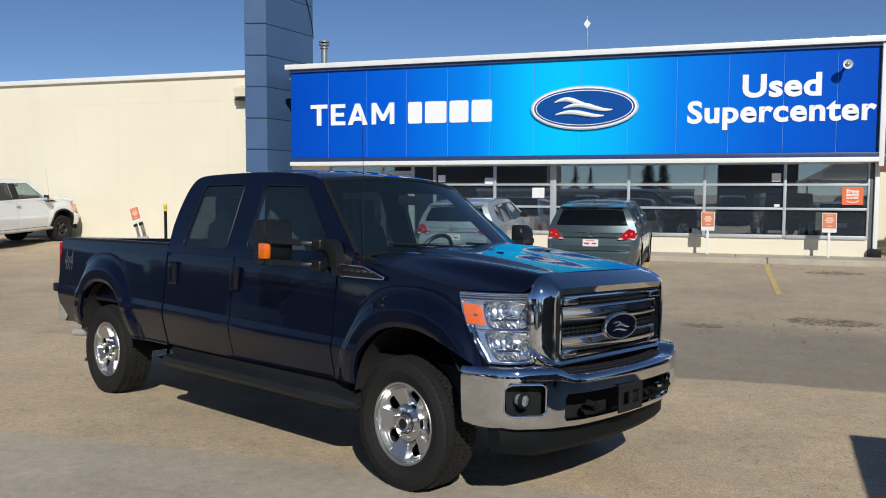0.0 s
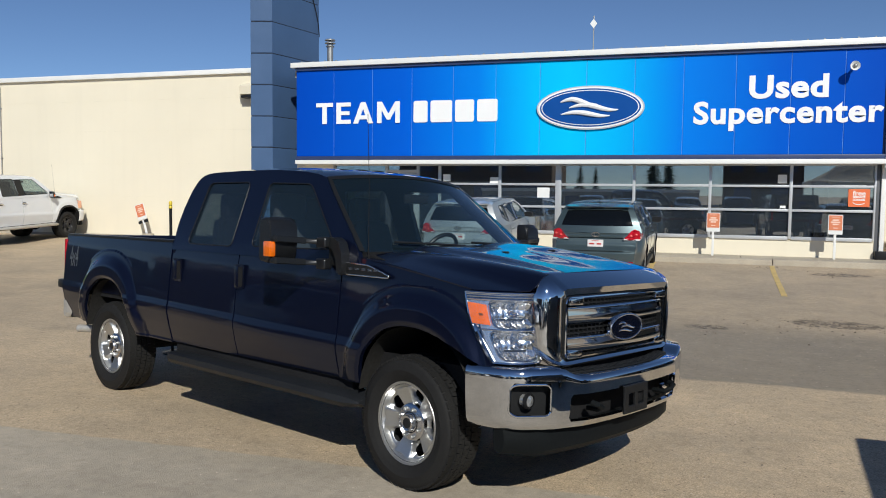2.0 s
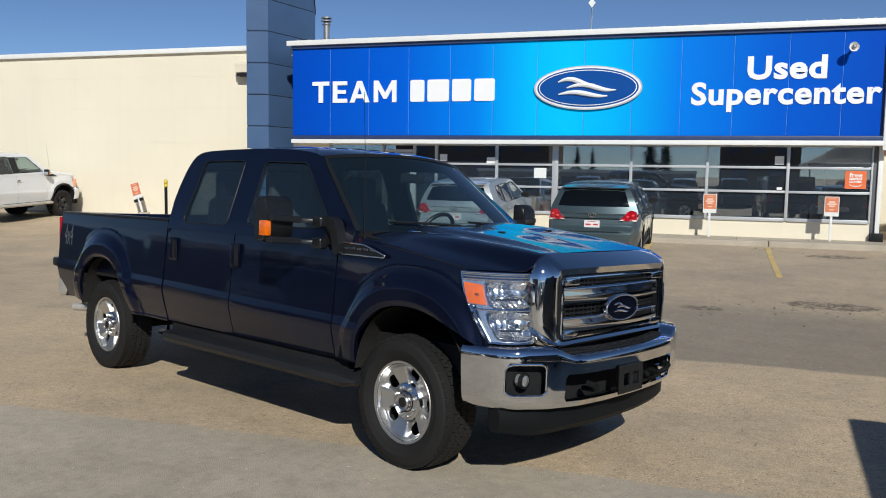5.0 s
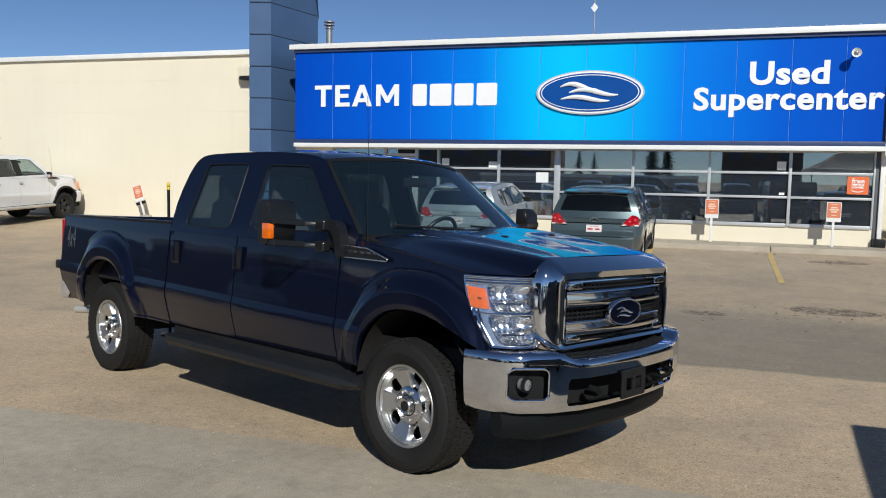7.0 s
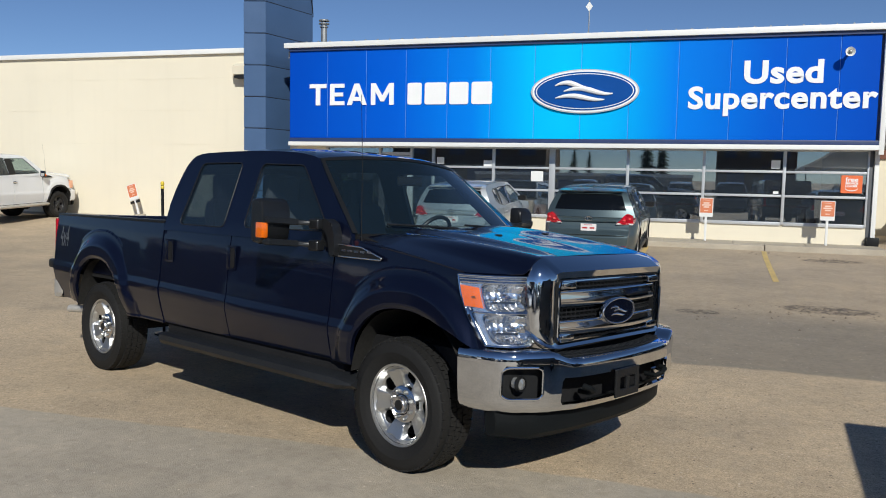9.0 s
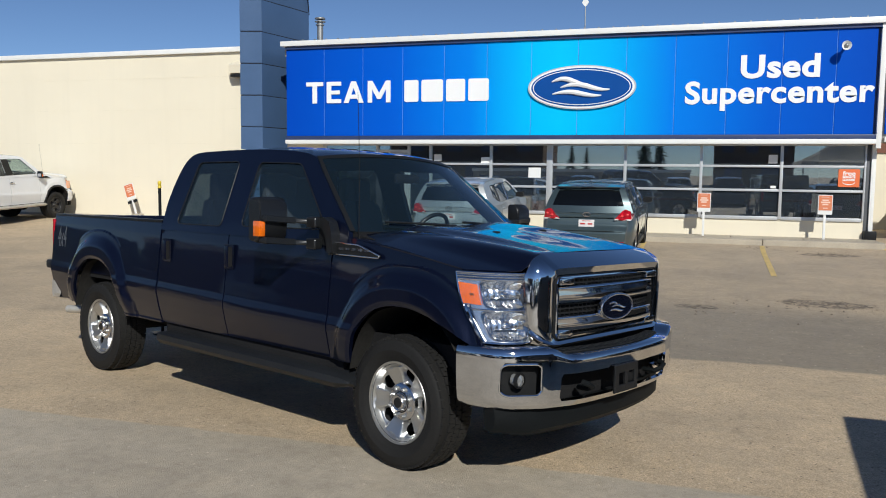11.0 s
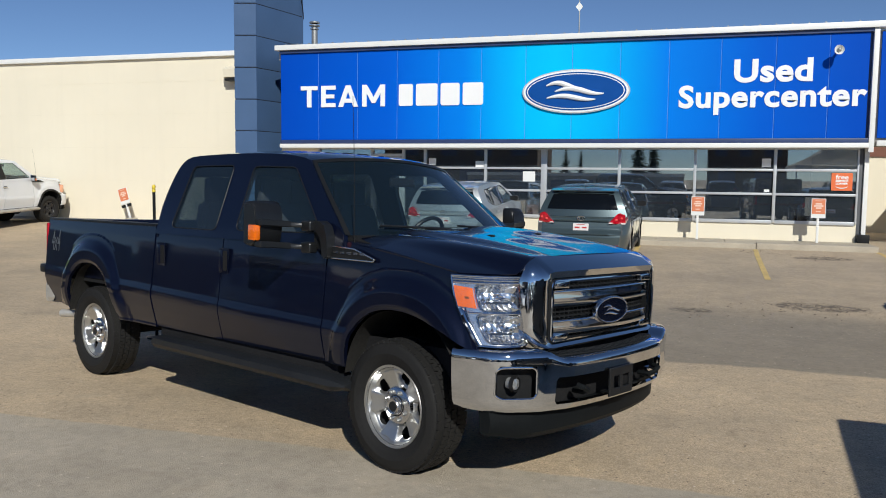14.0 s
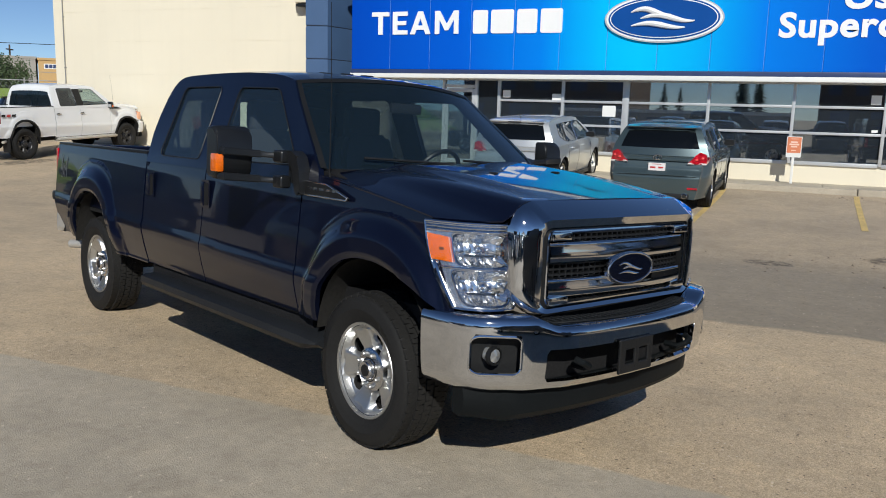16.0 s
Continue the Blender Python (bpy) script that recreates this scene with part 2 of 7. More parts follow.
M_DARKALLOY = varied("black_alloy", (0.02, 0.02, 0.022), 0.3, 0.1, 3, 50, 0.0)


def plated(name, color, rough):
    """Bright plating with faint water marks."""
    m = Mat(name, color, rough, 1.0)
    m.rough(m.math("MULTIPLY_ADD", m.noise(m.coords(), 7, 5), 0.05, rough - 0.02))
    return m.m


M_CHROME = plated("chrome", (0.69, 0.70, 0.72), 0.045)
M_NAVY = paint("navy_car_paint", (0.0026, 0.0040, 0.0125), 0.0)
M_WHITEPAINT = paint("white_car_paint", (0.74, 0.75, 0.76), 0.0)
M_SILVER = paint("silver_car_paint", (0.52, 0.54, 0.55), 0.55)
M_GREEN = paint("grey_green_car_paint", (0.066, 0.097, 0.107), 0.5)
M_DARKPAINT = paint("charcoal_car_paint", (0.03, 0.032, 0.036), 0.3)
M_CARGLASS = glass("car_glass", (0.55, 0.66, 0.66), 0.012, 0.0, (1, 1, 1), 0.05, (0.27, 0.40, 0.50))
M_DOORGLASS = glass("front_door_glass", (0.60, 0.70, 0.70), 0.012, 0.0, (1, 1, 1), 0.032, (0.22, 0.38, 0.50))
M_SHIELD = glass("windscreen_glass", (0.64, 0.74, 0.74), 0.012, 0.0, (1, 1, 1), 0.026, (0.20, 0.38, 0.55))
M_PRIVACY = glass("privacy_glass", (0.075, 0.09, 0.10), 0.012, 0.0, (1, 1, 1), 0.034, (0.22, 0.37, 0.52))
M_LENS = glass("clear_lens", (0.93, 0.94, 0.95), 0.06)
M_AMBER = varied("amber_lens", (0.80, 0.15, 0.005), 0.18, 0.25, 20, 90, 0.25, Coat_Weight=1.0)
# strong light and dark patches paint the glints of lens facets
M_RED = varied("red_lens", (0.42, 0.006, 0.018), 0.08, 0.9, 13, 60, 0.5, Coat_Weight=1.0)
M_REDGLINT = varied("red_glint", (0.80, 0.07, 0.07), 0.15, 0.2, 20, 80, 0.2, Coat_Weight=1.0)
M_SEAT = varied("grey_seat_cloth", (0.04, 0.044, 0.052), 0.9, 0.2, 5, 120, 0.2)
M_UNDER = varied("underbody_black", (0.016, 0.016, 0.017), 0.8, 0.3, Specular_IOR_Level=0.1)
M_LINER = varied("dusty_wheel_liner", (0.024, 0.0232, 0.022), 0.9, 0.3, 3, 40, 0.15, Specular_IOR_Level=0.1)
M_STEP = varied("dusty_grey_step_plastic", (0.0115, 0.013, 0.0155), 0.5, 0.22, 5, 140, 0.2, Specular_IOR_Level=0.35)
M_PIPE = varied("dull_pale_steel", (0.52, 0.50, 0.46), 0.5, 0.2, 6, 60, 0.1, metal=0.5)
M_CORNER = varied("pale_amber_lens", (0.82, 0.40, 0.24), 0.2, 0.25, 20, 90, 0.2, Coat_Weight=1.0)
M_PIERSHADE = varied("pier_shade_grey", (0.10, 0.105, 0.115), 0.5, 0.15, 2, 50, 0.05)
M_BADGE = varied("badge_blue", (0.0022, 0.0035, 0.010), 0.2, 0.05, 3, 40, 0.0, Specular_IOR_Level=0.15)
M_LOGOBLUE = varied("logo_blue", (0.003, 0.068, 0.30), 0.5, 0.05, 3, 40, 0.0, Specular_IOR_Level=0.15)
M_PLATE = varied("plate_white", (0.75, 0.72, 0.72), 0.4, 0.05)
M_PLATERED = varied("plate_red", (0.5, 0.05, 0.05), 0.4, 0.05)
M_DECAL = varied("grey_decal", (0.09, 0.095, 0.105), 0.35, 0.1)
M_LEAF = varied("conifer_needles", (0.055, 0.085, 0.045), 0.8, 0.35, 2, 20, 0.0)
M_BARK = varied("bark", (0.09, 0.065, 0.045), 0.9, 0.3, 6, 40, 0.4)
M_GRASS = varied("dry_grass", (0.24, 0.34, 0.06), 0.9, 0.3, 0.3, 8, 0.2)
M_TAN = stucco("tan_stucco", (0.52, 0.34, 0.15))
M_GREYWALL = stucco("grey_stucco", (0.34, 0.32, 0.29))
M_STEEL = varied("galvanised_steel", (0.36, 0.36, 0.35), 0.45, 0.15, 4, 60, 0.05, metal=0.7)
M_BROWN = varied("brown_board", (0.16, 0.06, 0.035), 0.6, 0.2)
M_CARD = varied("cardboard", (0.42, 0.29, 0.16), 0.8, 0.15)
M_PAPER = varied("paper", (0.8, 0.8, 0.78), 0.7, 0.03)
M_LAMP = Mat("room_light", (1, 1, 1), 0.5, Emission_Color=(1, 0.97, 0.9, 1), Emission_Strength=1.6).m


# ---- mesh helpers ----
def finish(name, bm, material, parent=None, label="", smooth=True, sharp=35):
    me = bpy.data.meshes.new(name)
    bmesh.ops.recalc_face_normals(bm, faces=bm.faces)
    if smooth:
        lim = radians(sharp)
        for f in bm.faces:
            f.smooth = True
        for e in bm.edges:
            e.smooth = len(e.link_faces) == 2 and e.calc_face_angle(0.0) < lim
    bm.to_mesh(me)
    bm.free()
    mats = material if isinstance(material, (list, tuple)) else [material]
    for mt in mats:
        me.materials.append(mt)
    ob = new(name, me)
    if parent is not None:
        ob.parent = parent
    if label:
        ob["label"] = label
    return ob


def part(name, bm, material, parent, label="", smooth=True, sharp=35):
    return finish(name, bm, material, parent, label, smooth, sharp)


def box(bm, x0, x1, y0, y1, z0, z1, bevel=0.0, seg=2):
    r = bmesh.ops.create_cube(bm, size=1.0)
    vs = r["verts"]
    for v in vs:
        v.co = Vector(((x0 + x1) / 2 + v.co.x * (x1 - x0), (y0 + y1) / 2 + v.co.y * (y1 - y0), (z0 + z1) / 2 + v.co.z * (z1 - z0)))
    if bevel:
        es = list({e for v in vs for e in v.link_edges})
        bmesh.ops.bevel(bm, geom=es, offset=bevel, segments=seg, profile=0.6, affect="EDGES")
    return vs


def boxed(*a, **k):
    bm = bmesh.new()
    box(bm, *a, **k)
    return bm


def loft(bm, rings, closed=True, caps=True):
    """Skin a list of rings of equal length."""
    vr = [[bm.verts.new(p) for p in r] for r in rings]
    n = len(vr[0])
    for a, b in zip(vr, vr[1:]):
        for i in range(n if closed else n - 1):
            j = (i + 1) % n
            try:
                bm.faces.new((a[i], a[j], b[j], b[i]))
            except ValueError:
                pass
    if caps and closed:
        bm.faces.new(vr[0])
        bm.faces.new(vr[-1])
    return vr


def sheet(fn, us, vs, thick=0.0, way=None):
    """A grid surface fn(u, v), given thickness along its normals or along way."""
    bm = bmesh.new()
    g = [[bm.verts.new(fn(u, v)) for v in vs] for u in us]
    for i in range(len(us) - 1):
        for j in range(len(vs) - 1):
            bm.faces.new((g[i][j], g[i + 1][j], g[i + 1][j + 1], g[i][j + 1]))
    bmesh.ops.recalc_face_normals(bm, faces=bm.faces)
    if thick:
        if way is None:
            bmesh.ops.solidify(bm, geom=bm.faces[:], thickness=thick)
        else:
            r = bmesh.ops.extrude_face_region(bm, geom=bm.faces[:])
            for v in r["geom"]:
                if isinstance(v, bmesh.types.BMVert):
                    v.co += Vector(way) * thick
    return bm


def lin(a, b, n):
    return [a + (b - a) * i / (n - 1) for i in range(n)]


def lathe(bm, profile, n=48, axis="y", centre=(0, 0, 0), close=False):
    """Turn a profile of (radius, height) round an axis."""
    rings = []
    for k in range(n):
        a = 2 * math.pi * k / n
        ring = []
        for r, h in profile:
            if axis == "y":
                p = (r * math.cos(a), h, r * math.sin(a))
            elif axis == "x":
                p = (h, r * math.cos(a), r * math.sin(a))
            else:
                p = (r * math.cos(a), r * math.sin(a), h)
            ring.append(Vector(p) + Vector(centre))
        rings.append(ring)
    vr = [[bm.verts.new(p) for p in r] for r in rings]
    m = len(profile)
    for k in range(n):
        a, b = vr[k], vr[(k + 1) % n]
        for i in range(m if close else m - 1):
            j = (i + 1) % m
            bm.faces.new((a[i], b[i], b[j], a[j]))
    return vr


def tube(bm, pts, r, n=10, caps=True):
    """A round bar along points; r is one radius or one for each point."""
    pts = [Vector(p) for p in pts]
    rs = r if isinstance(r, (list, tuple)) else [r] * len(pts)
    rings = []
    ref = None
    for i, p in enumerate(pts):
        d = (pts[min(i + 1, len(pts) - 1)] - pts[max(i - 1, 0)]).normalized()
        if ref is None:
            ref = d.orthogonal().normalized()
        ref = (ref - d * ref.dot(d)).normalized()
        s = d.cross(ref)
        rings.append([p + (ref * math.cos(2 * math.pi * k / n) + s * math.sin(2 * math.pi * k / n)) * rs[i] for k in range(n)])
    loft(bm, rings, True, caps)


def prism(bm, outline, way, origin=(0, 0, 0), u=(1, 0, 0), v=(0, 0, 1)):
    """Push a flat outline of (u, v) points along way."""
    o, u, v, way = Vector(origin), Vector(u), Vector(v), Vector(way)
    a = [bm.verts.new(o + u * p + v * q) for p, q in outline]
    b = [bm.verts.new(w.co + way) for w in a]
    n = len(a)
    bm.faces.new(a)
    bm.faces.new(b[::-1])
    for i in range(n):
        bm.faces.new((a[i], b[i], b[(i + 1) % n], a[(i + 1) % n]))


def rounded(x0, x1, z0, z1, r, n=5):
    pts = []
    for cx, cz, a0 in ((x1 - r, z1 - r, 0), (x0 + r, z1 - r, 90), (x0 + r, z0 + r, 180), (x1 - r, z0 + r, 270)):
        for k in range(n + 1):
            a = radians(a0 + 90 * k / n)
            pts.append((cx + r * math.cos(a), cz + r * math.sin(a)))
    return pts


def ellipse(cx, cz, a, b, n=40):
    return [(cx + a * math.cos(2 * math.pi * k / n), cz + b * math.sin(2 * math.pi * k / n)) for k in range(n)]


def empty(name, m=None):
    ob = new(name)
    ob.empty_display_size = 0.1
    if m is not None:
        ob.matrix_world = m
    return ob


def words(name, body, size, material, parent=None, depth=0.006, bold=0.0, space=1.0, width=None, tall=None, bevel=0.0):
    """Raised lettering as a mesh, its lower left corner at the origin, in the xz plane facing -y."""
    cu = bpy.data.curves.new(name, "FONT")
    cu.body, cu.size, cu.extrude, cu.offset, cu.space_character = body, size, depth, bold, space
    cu.bevel_depth, cu.bevel_resolution = bevel, 0
    cu.resolution_u = 4
    tmp = bpy.data.objects.new(name, cu)
    scene.collection.objects.link(tmp)
    dg = bpy.context.evaluated_depsgraph_get()
    me = bpy.data.meshes.new_from_object(tmp.evaluated_get(dg))
    bpy.data.objects.remove(tmp)
    xs = [v.co.x for v in me.vertices]
    lo, hi = min(xs), max(xs)
    k = (width / (hi - lo)) if width else 1.0
    top = max(v.co.y for v in me.vertices)
    g = (tall / top) if tall else 1.0
    for v in me.vertices:
        x, y, z = v.co
        if bevel and abs(z) > depth:
            z = math.copysign(depth + (abs(z) - depth) * 0.08, z)
        v.co = ((x - lo) * k, -z, y * g)
    me.materials.clear()
    me.materials.append(material)
    ob = new(name, me)
    if parent is not None:
        ob.parent = parent
    return ob


def smooth01(a, b, x):
    t = max(0.0, min(1.0, (x - a) / (b - a)))
    return t * t * (3 - 2 * t)


def ground_z(x, y):
    """The lot rises gently towards the building, and leans a little under the pickup."""
    rise = 0.25 * max(0.0, min(1.0, (y - 13.2) / 8.6))
    c, s = math.cos(radians(-24.02)), math.sin(radians(-24.02))
    u, v = (x + 1.333) * c + (y - 7.498) * s, -(x + 1.333) * s + (y - 7.498) * c
    near = math.exp(-(((u + 2.0) / 3.9) ** 4) - ((v / 2.5) ** 4))
    rise += 0.05 * smooth01(20.3, 21.7, y)
    rise += 0.45 * smooth01(-3.0, -16.0, y)
    rise += 0.08 * smooth01(-12.5, -16.5, x) * smooth01(14.0, 18.5, y) * (1 - smooth01(24.0, 30.0, y))
    return rise + (-0.0033 + 0.0143 * u - 0.0401 * max(v, -1.3)) * near


# ---- the ground ----
def build_ground():
    xs = [-700, -300, -120, -60, -40] + lin(-30, 14, 89) + [20, 40, 80, 200, 700]
    ys = [-700, -300, -120, -50, -25, -12, -6] + lin(0, 24, 97) + [27, 32, 45, 80, 200, 700]
    bm = sheet(lambda x, y: (x, y, ground_z(x, y)), xs, ys)
    return tagged(finish("ground", bm, M_ASPHALT), "worn beige asphalt parking lot with grey resurfaced strips", "ground", kind="structure")


ground = build_ground()


def stripe(name, x0, y0, x1, y1, w):
    """A painted line that follows the ground."""
    d = Vector((x1 - x0, y1 - y0, 0))
    s = Vector((-d.y, d.x, 0)).normalized() * w / 2
    n = 14

    def at(u, v):
        p = Vector((x0, y0, 0)) + d * u + s * v
        wear = 0.12 * (noise.noise((p.x * 9, p.y * 9, 3.0 + v)))
        p = p + s * wear * v
        return (p.x, p.y, ground_z(p.x, p.y) + 0.005)
    bm = sheet(at, lin(0, 1, n), [-1, 0, 1])
    return tagged(finish(name, bm, M_YELLOW), "worn yellow painted parking line on asphalt", "parking line", "parking lines", "structure")


stripe("parking_line", 1.30, 21.6, 1.25, 17.3, 0.10)
stripe("parking_line", -1.25, 21.6, -1.33, 16.6, 0.10)
stripe("parking_line", -3.85, 21.6, -3.95, 16.6, 0.10)
stripe("parking_line", 3.8, 21.9, 4.1, 18.0, 0.10)


# ---- kerb and walk along the shop front ----
def build_kerb():
    root = tagged(empty("kerb"), "worn concrete kerb along the shop front", "kerb", kind="structure")
    x = -11.9
    lens = [3.3, 3.28, 3.34, 3.3, 2.5]
    for i, ln in enumerate(lens):
        bm = bmesh.new()
        box(bm, x + 0.006, x + ln - 0.006, 21.75, 22.0, 0.05, 0.42, 0.025, 3)
        for v in bm.verts:
            v.co.z += 0.006 * noise.noise((v.co.x * 3, v.co.y * 5, 1)) + (0.012 if i == 4 else 0)
        part("kerb_stone", bm, M_CONCRETE, root)
        x += ln
    for k in range(10):
        x0 = -11.9 + k * 1.57
        part("pavement_slab", boxed(x0 + 0.004, x0 + 1.566, 22.005, 23.1, 0.1, 0.425, 0.006, 1), M_CONCRETE, root)
    return root


build_kerb()

# ---- the building with the cream wall ----
def build_cream_wall():
    bm = boxed(-22.5, -12.3, 23.0, 23.3, 0.1, 5.228)
    w = tagged(finish("wall_west", bm, M_CREAM, smooth=False), "cream painted stucco wall with faint level joints", "wall", kind="structure")
    side = boxed(-22.5, -22.2, 23.3, 46.0, 0.1, 5.2)
    tagged(finish("wall_west_side", side, M_CREAM, smooth=False), "cream painted stucco side wall", "wall", kind="structure")
    bm = bmesh.new()
    for z in (1.62, 2.62, 3.62, 4.55):
        box(bm, -22.5, -12.4, 22.996, 23.002, z, z + 0.01)
    part("wall_joint", bm, varied("cream_joint", (0.76, 0.695, 0.552), 0.9), w)
    bm = boxed(-22.62, -12.35, 22.9, 46.1, 5.23, 5.37, 0.01)
    tagged(finish("roof_edge_west", bm, M_WHITE), "white metal roof edge over the cream wall", "roof edge", kind="structure")
    bm = bmesh.new()
    tube(bm, [(-22.05, 22.96, 0.3), (-22.05, 22.96, 5.1)], 0.016, 8)
    for z in (1.2, 2.8, 4.4):
        box(bm, -22.08, -22.02, 22.95, 23.0, z, z + 0.03)
    tagged(finish("conduit", bm, M_STEEL), "thin grey conduit up the stucco wall", "conduit")
    bm = boxed(-22.5, -12.4, 22.9, 23.0, 0.25, 0.45, 0.01)
    tagged(finish("wall_base_west", bm, M_CONCRETE), "grey concrete footing under the cream wall", "footing", kind="structure")


build_cream_wall()


def build_wall_lamp():
    root = tagged(empty("wall_light", pose(-12.72, 23.0, 4.55)), "cream wall-mounted box light under the roof edge", "wall light")
    bm = bmesh.new()
    prism(bm, [(0, 0), (-0.32, 0.05), (-0.36, 0.28), (0, 0.42)], (0.5, 0, 0), (-0.25, 0, 0), u=(0, 1, 0))
    part("housing", bm, M_CREAM, root)
    part("lens", boxed(-0.22, 0.22, -0.3, -0.04, -0.05, 0.02, 0.01), M_GREYPLASTIC, root)


build_wall_lamp()


# ---- blue tower ----
def build_tower():
    root = tagged(empty("sign_tower"), "tall blue metal-clad tower with level panel joints", "tower", kind="structure")
    b, a, c = Vector((-12.46, 22.45, 0)), Vector((-11.87, 22.62, 0)), Vector((-11.50, 24.75, 0))
    d = b + (c - a)
    mid = (a + b + c + d) / 4
    core = bmesh.new()
    ins = [mid + (p - mid) * 0.985 for p in (b, a, c, d)]
    loft(core, [[p + Vector((0, 0, z)) for p in ins] for z in (0.1, 9.5)])
    part("core", core, M_UNDER, root, smooth=False)
    z = 0.46 - 0.875
    while z < 9.3:
        bm = bmesh.new()
        pts = [b, a, c, d]
        loft(bm, [[mid + (p - mid) * s + Vector((0, 0, zz)) for p in pts] for s, zz in ((0.985, z), (1.0, z + 0.02), (1.0, z + 0.835), (0.985, z + 0.855))])
        part("panel", bm, M_TOWER, root, sharp=20)
        z += 0.875
    # a loose cable down the side
    bm = bmesh.new()
    pts = []
    for k in range(20):
        t = k / 19
        p = a.lerp(c, 0.35 + 0.63 * math.sin(t * 1.55))
        out = Vector((0.95, -0.3, 0)).normalized() * 0.05
        pts.append(p + out + Vector((0, 0, 9.4 - 2.9 * t ** 0.8)))
    tube(bm, pts, 0.014, 6)
    tagged(finish("cable", bm, M_BLACK), "thin black cable hanging on the blue tower", "cable")


build_tower()


# ---- the shop front ----
M_RIMGREY = varied("silver_rim_paint", (0.5, 0.51, 0.53), 0.35, 0.08)


def swash(bm, k, y, axis="x"):
    """Flowing plain strokes across an oval emblem of half width 1.2 * k."""
    def at(u, v):
        return (u * k, y, v * k) if axis == "x" else (y, u * k, v * k)
    for u0, v0, ln, h in ((-0.72, 0.14, 0.9, 0.07), (-0.5, 0.0, 1.2, 0.07), (-0.7, -0.16, 1.2, 0.05)):
        tube(bm, [at(u0 + ln * t, v0 + h * math.sin(t * 5.2)) for t in lin(0, 1, 22)], [k * (0.012 + 0.05 * math.sin(t * math.pi) ** 0.8) for t in lin(0, 1, 22)], 8)


def build_shop():
    X0, X1 = -11.05, 3.62
    # low cream wall, pier and side wall
    tagged(finish("wall_shop_base", boxed(-7.05, X1, 23.0, 23.2, 0.42, 0.84), M_CREAM, smooth=False), "low cream wall under the shop windows", "wall", kind="structure")
    tagged(finish("wall_shop_side", boxed(X1 - 0.12, X1 + 0.06, 23.2, 31.0, 0.3, 5.1), M_CREAM, smooth=False), "cream side wall of the shop", "wall", kind="structure")
    tagged(finish("wall_shop_west", boxed(-11.3, -10.15, 23.0, 23.2, 0.42, 2.62), M_CREAM, smooth=False), "cream wall beside the shop entrance", "wall", kind="structure")
    tagged(finish("floor", boxed(-11.3, X1 - 0.14, 23.2, 31.0, 0.3, 0.43), M_CONCRETE, smooth=False), "dark concrete shop floor", "floor", kind="structure")
    tagged(finish("wall_shop_back", boxed(-11.3, X1, 31.0, 31.2, 0.3, 5.1), M_DARKROOM, smooth=False), "dark back wall inside the shop", "wall", kind="structure")
    tagged(finish("ceiling", boxed(-11.3, X1 - 0.14, 23.2, 31.0, 2.95, 3.05), M_DARKROOM, smooth=False), "dark shop ceiling", "ceiling", kind="structure")
    tagged(finish("roof", boxed(-11.15, X1 + 0.1, 22.62, 31.3, 5.0, 5.2), M_GREYWALL, smooth=False), "flat shop roof", "roof", kind="structure")
    # window grid
    cols = [-7.0, -5.33, -3.78, -1.88, -0.07, 1.745, 3.525]
    rows = [0.86, 1.52, 2.09, 2.6]
    win = tagged(empty("window_1"), "long aluminium window front with dark reflecting panes", "window", kind="structure")
    for i, x in enumerate(cols):
        w = 0.075 if i == 2 else (0.02 if i == 6 else 0.034)
        part("mullion", boxed(x - w, x + w, 22.95, 23.08, 0.845, 2.64, 0.006), M_ALU, win)
    for i in range(6):
        a = cols[i] + (0.078 if i == 2 else 0.037)
        b = cols[i + 1] - (0.078 if i == 1 else (0.023 if i == 5 else 0.037))
        for z in rows:
            h = 0.04 if z < 0.9 else 0.028
            part("rail", boxed(a, b, 22.957, 23.073, z - h, z + h, 0.005), M_ALU, win)
        for lo, hi in zip(rows, rows[1:]):
            tilt = 0.004 * math.sin(i * 7.3 + lo * 11)
            bm = boxed(a - 0.01, b + 0.01, 23.005, 23.015, lo, hi)
            for v in bm.verts:
                v.co.y += tilt * (v.co.x - a)
            pane = part("pane", bm, M_STORE, win, smooth=False)
            pane.visible_shadow = False
    # entrance bay
    for x in (-10.12, -8.53, -7.62):
        part("mullion", boxed(x - 0.035, x + 0.035, 22.95, 23.08, 0.43, 2.64, 0.006), M_ALU, win)
    part("rail", boxed(-10.08, -7.04, 22.957, 23.073, 2.57, 2.63, 0.005), M_ALU, win)
    for a, b in ((-10.09, -8.56), (-7.59, -7.03)):
        pane = part("pane", boxed(a, b, 23.005, 23.015, 0.43, 2.58), M_STORE, win, smooth=False)
        pane.visible_shadow = False
    door = tagged(empty("door_1"), "closed aluminium framed glass shop door", "door", kind="structure")
    for bx in ((-8.49, -8.41, 0.45, 2.36), (-7.74, -7.66, 0.45, 2.36)):
        part("stile", boxed(bx[0], bx[1], 22.96, 23.05, bx[2], bx[3], 0.005), M_ALU, door)
    for z in (0.45, 2.27):
        part("rail", boxed(-8.405, -7.745, 22.962, 23.048, z, z + 0.1, 0.005), M_ALU, door)
    part("transom", boxed(-8.49, -7.66, 22.96, 23.06, 2.38, 2.46, 0.005), M_ALU, door)
    dp = part("pane", boxed(-8.41, -7.74, 23.0, 23.01, 0.54, 2.28), M_STORE, door, smooth=False)
    dp.visible_shadow = False
    tp = part("transom_pane", boxed(-8.49, -7.66, 23.0, 23.01, 2.461, 2.569), M_STORE, door, smooth=False)
    tp.visible_shadow = False
    bm = bmesh.new()
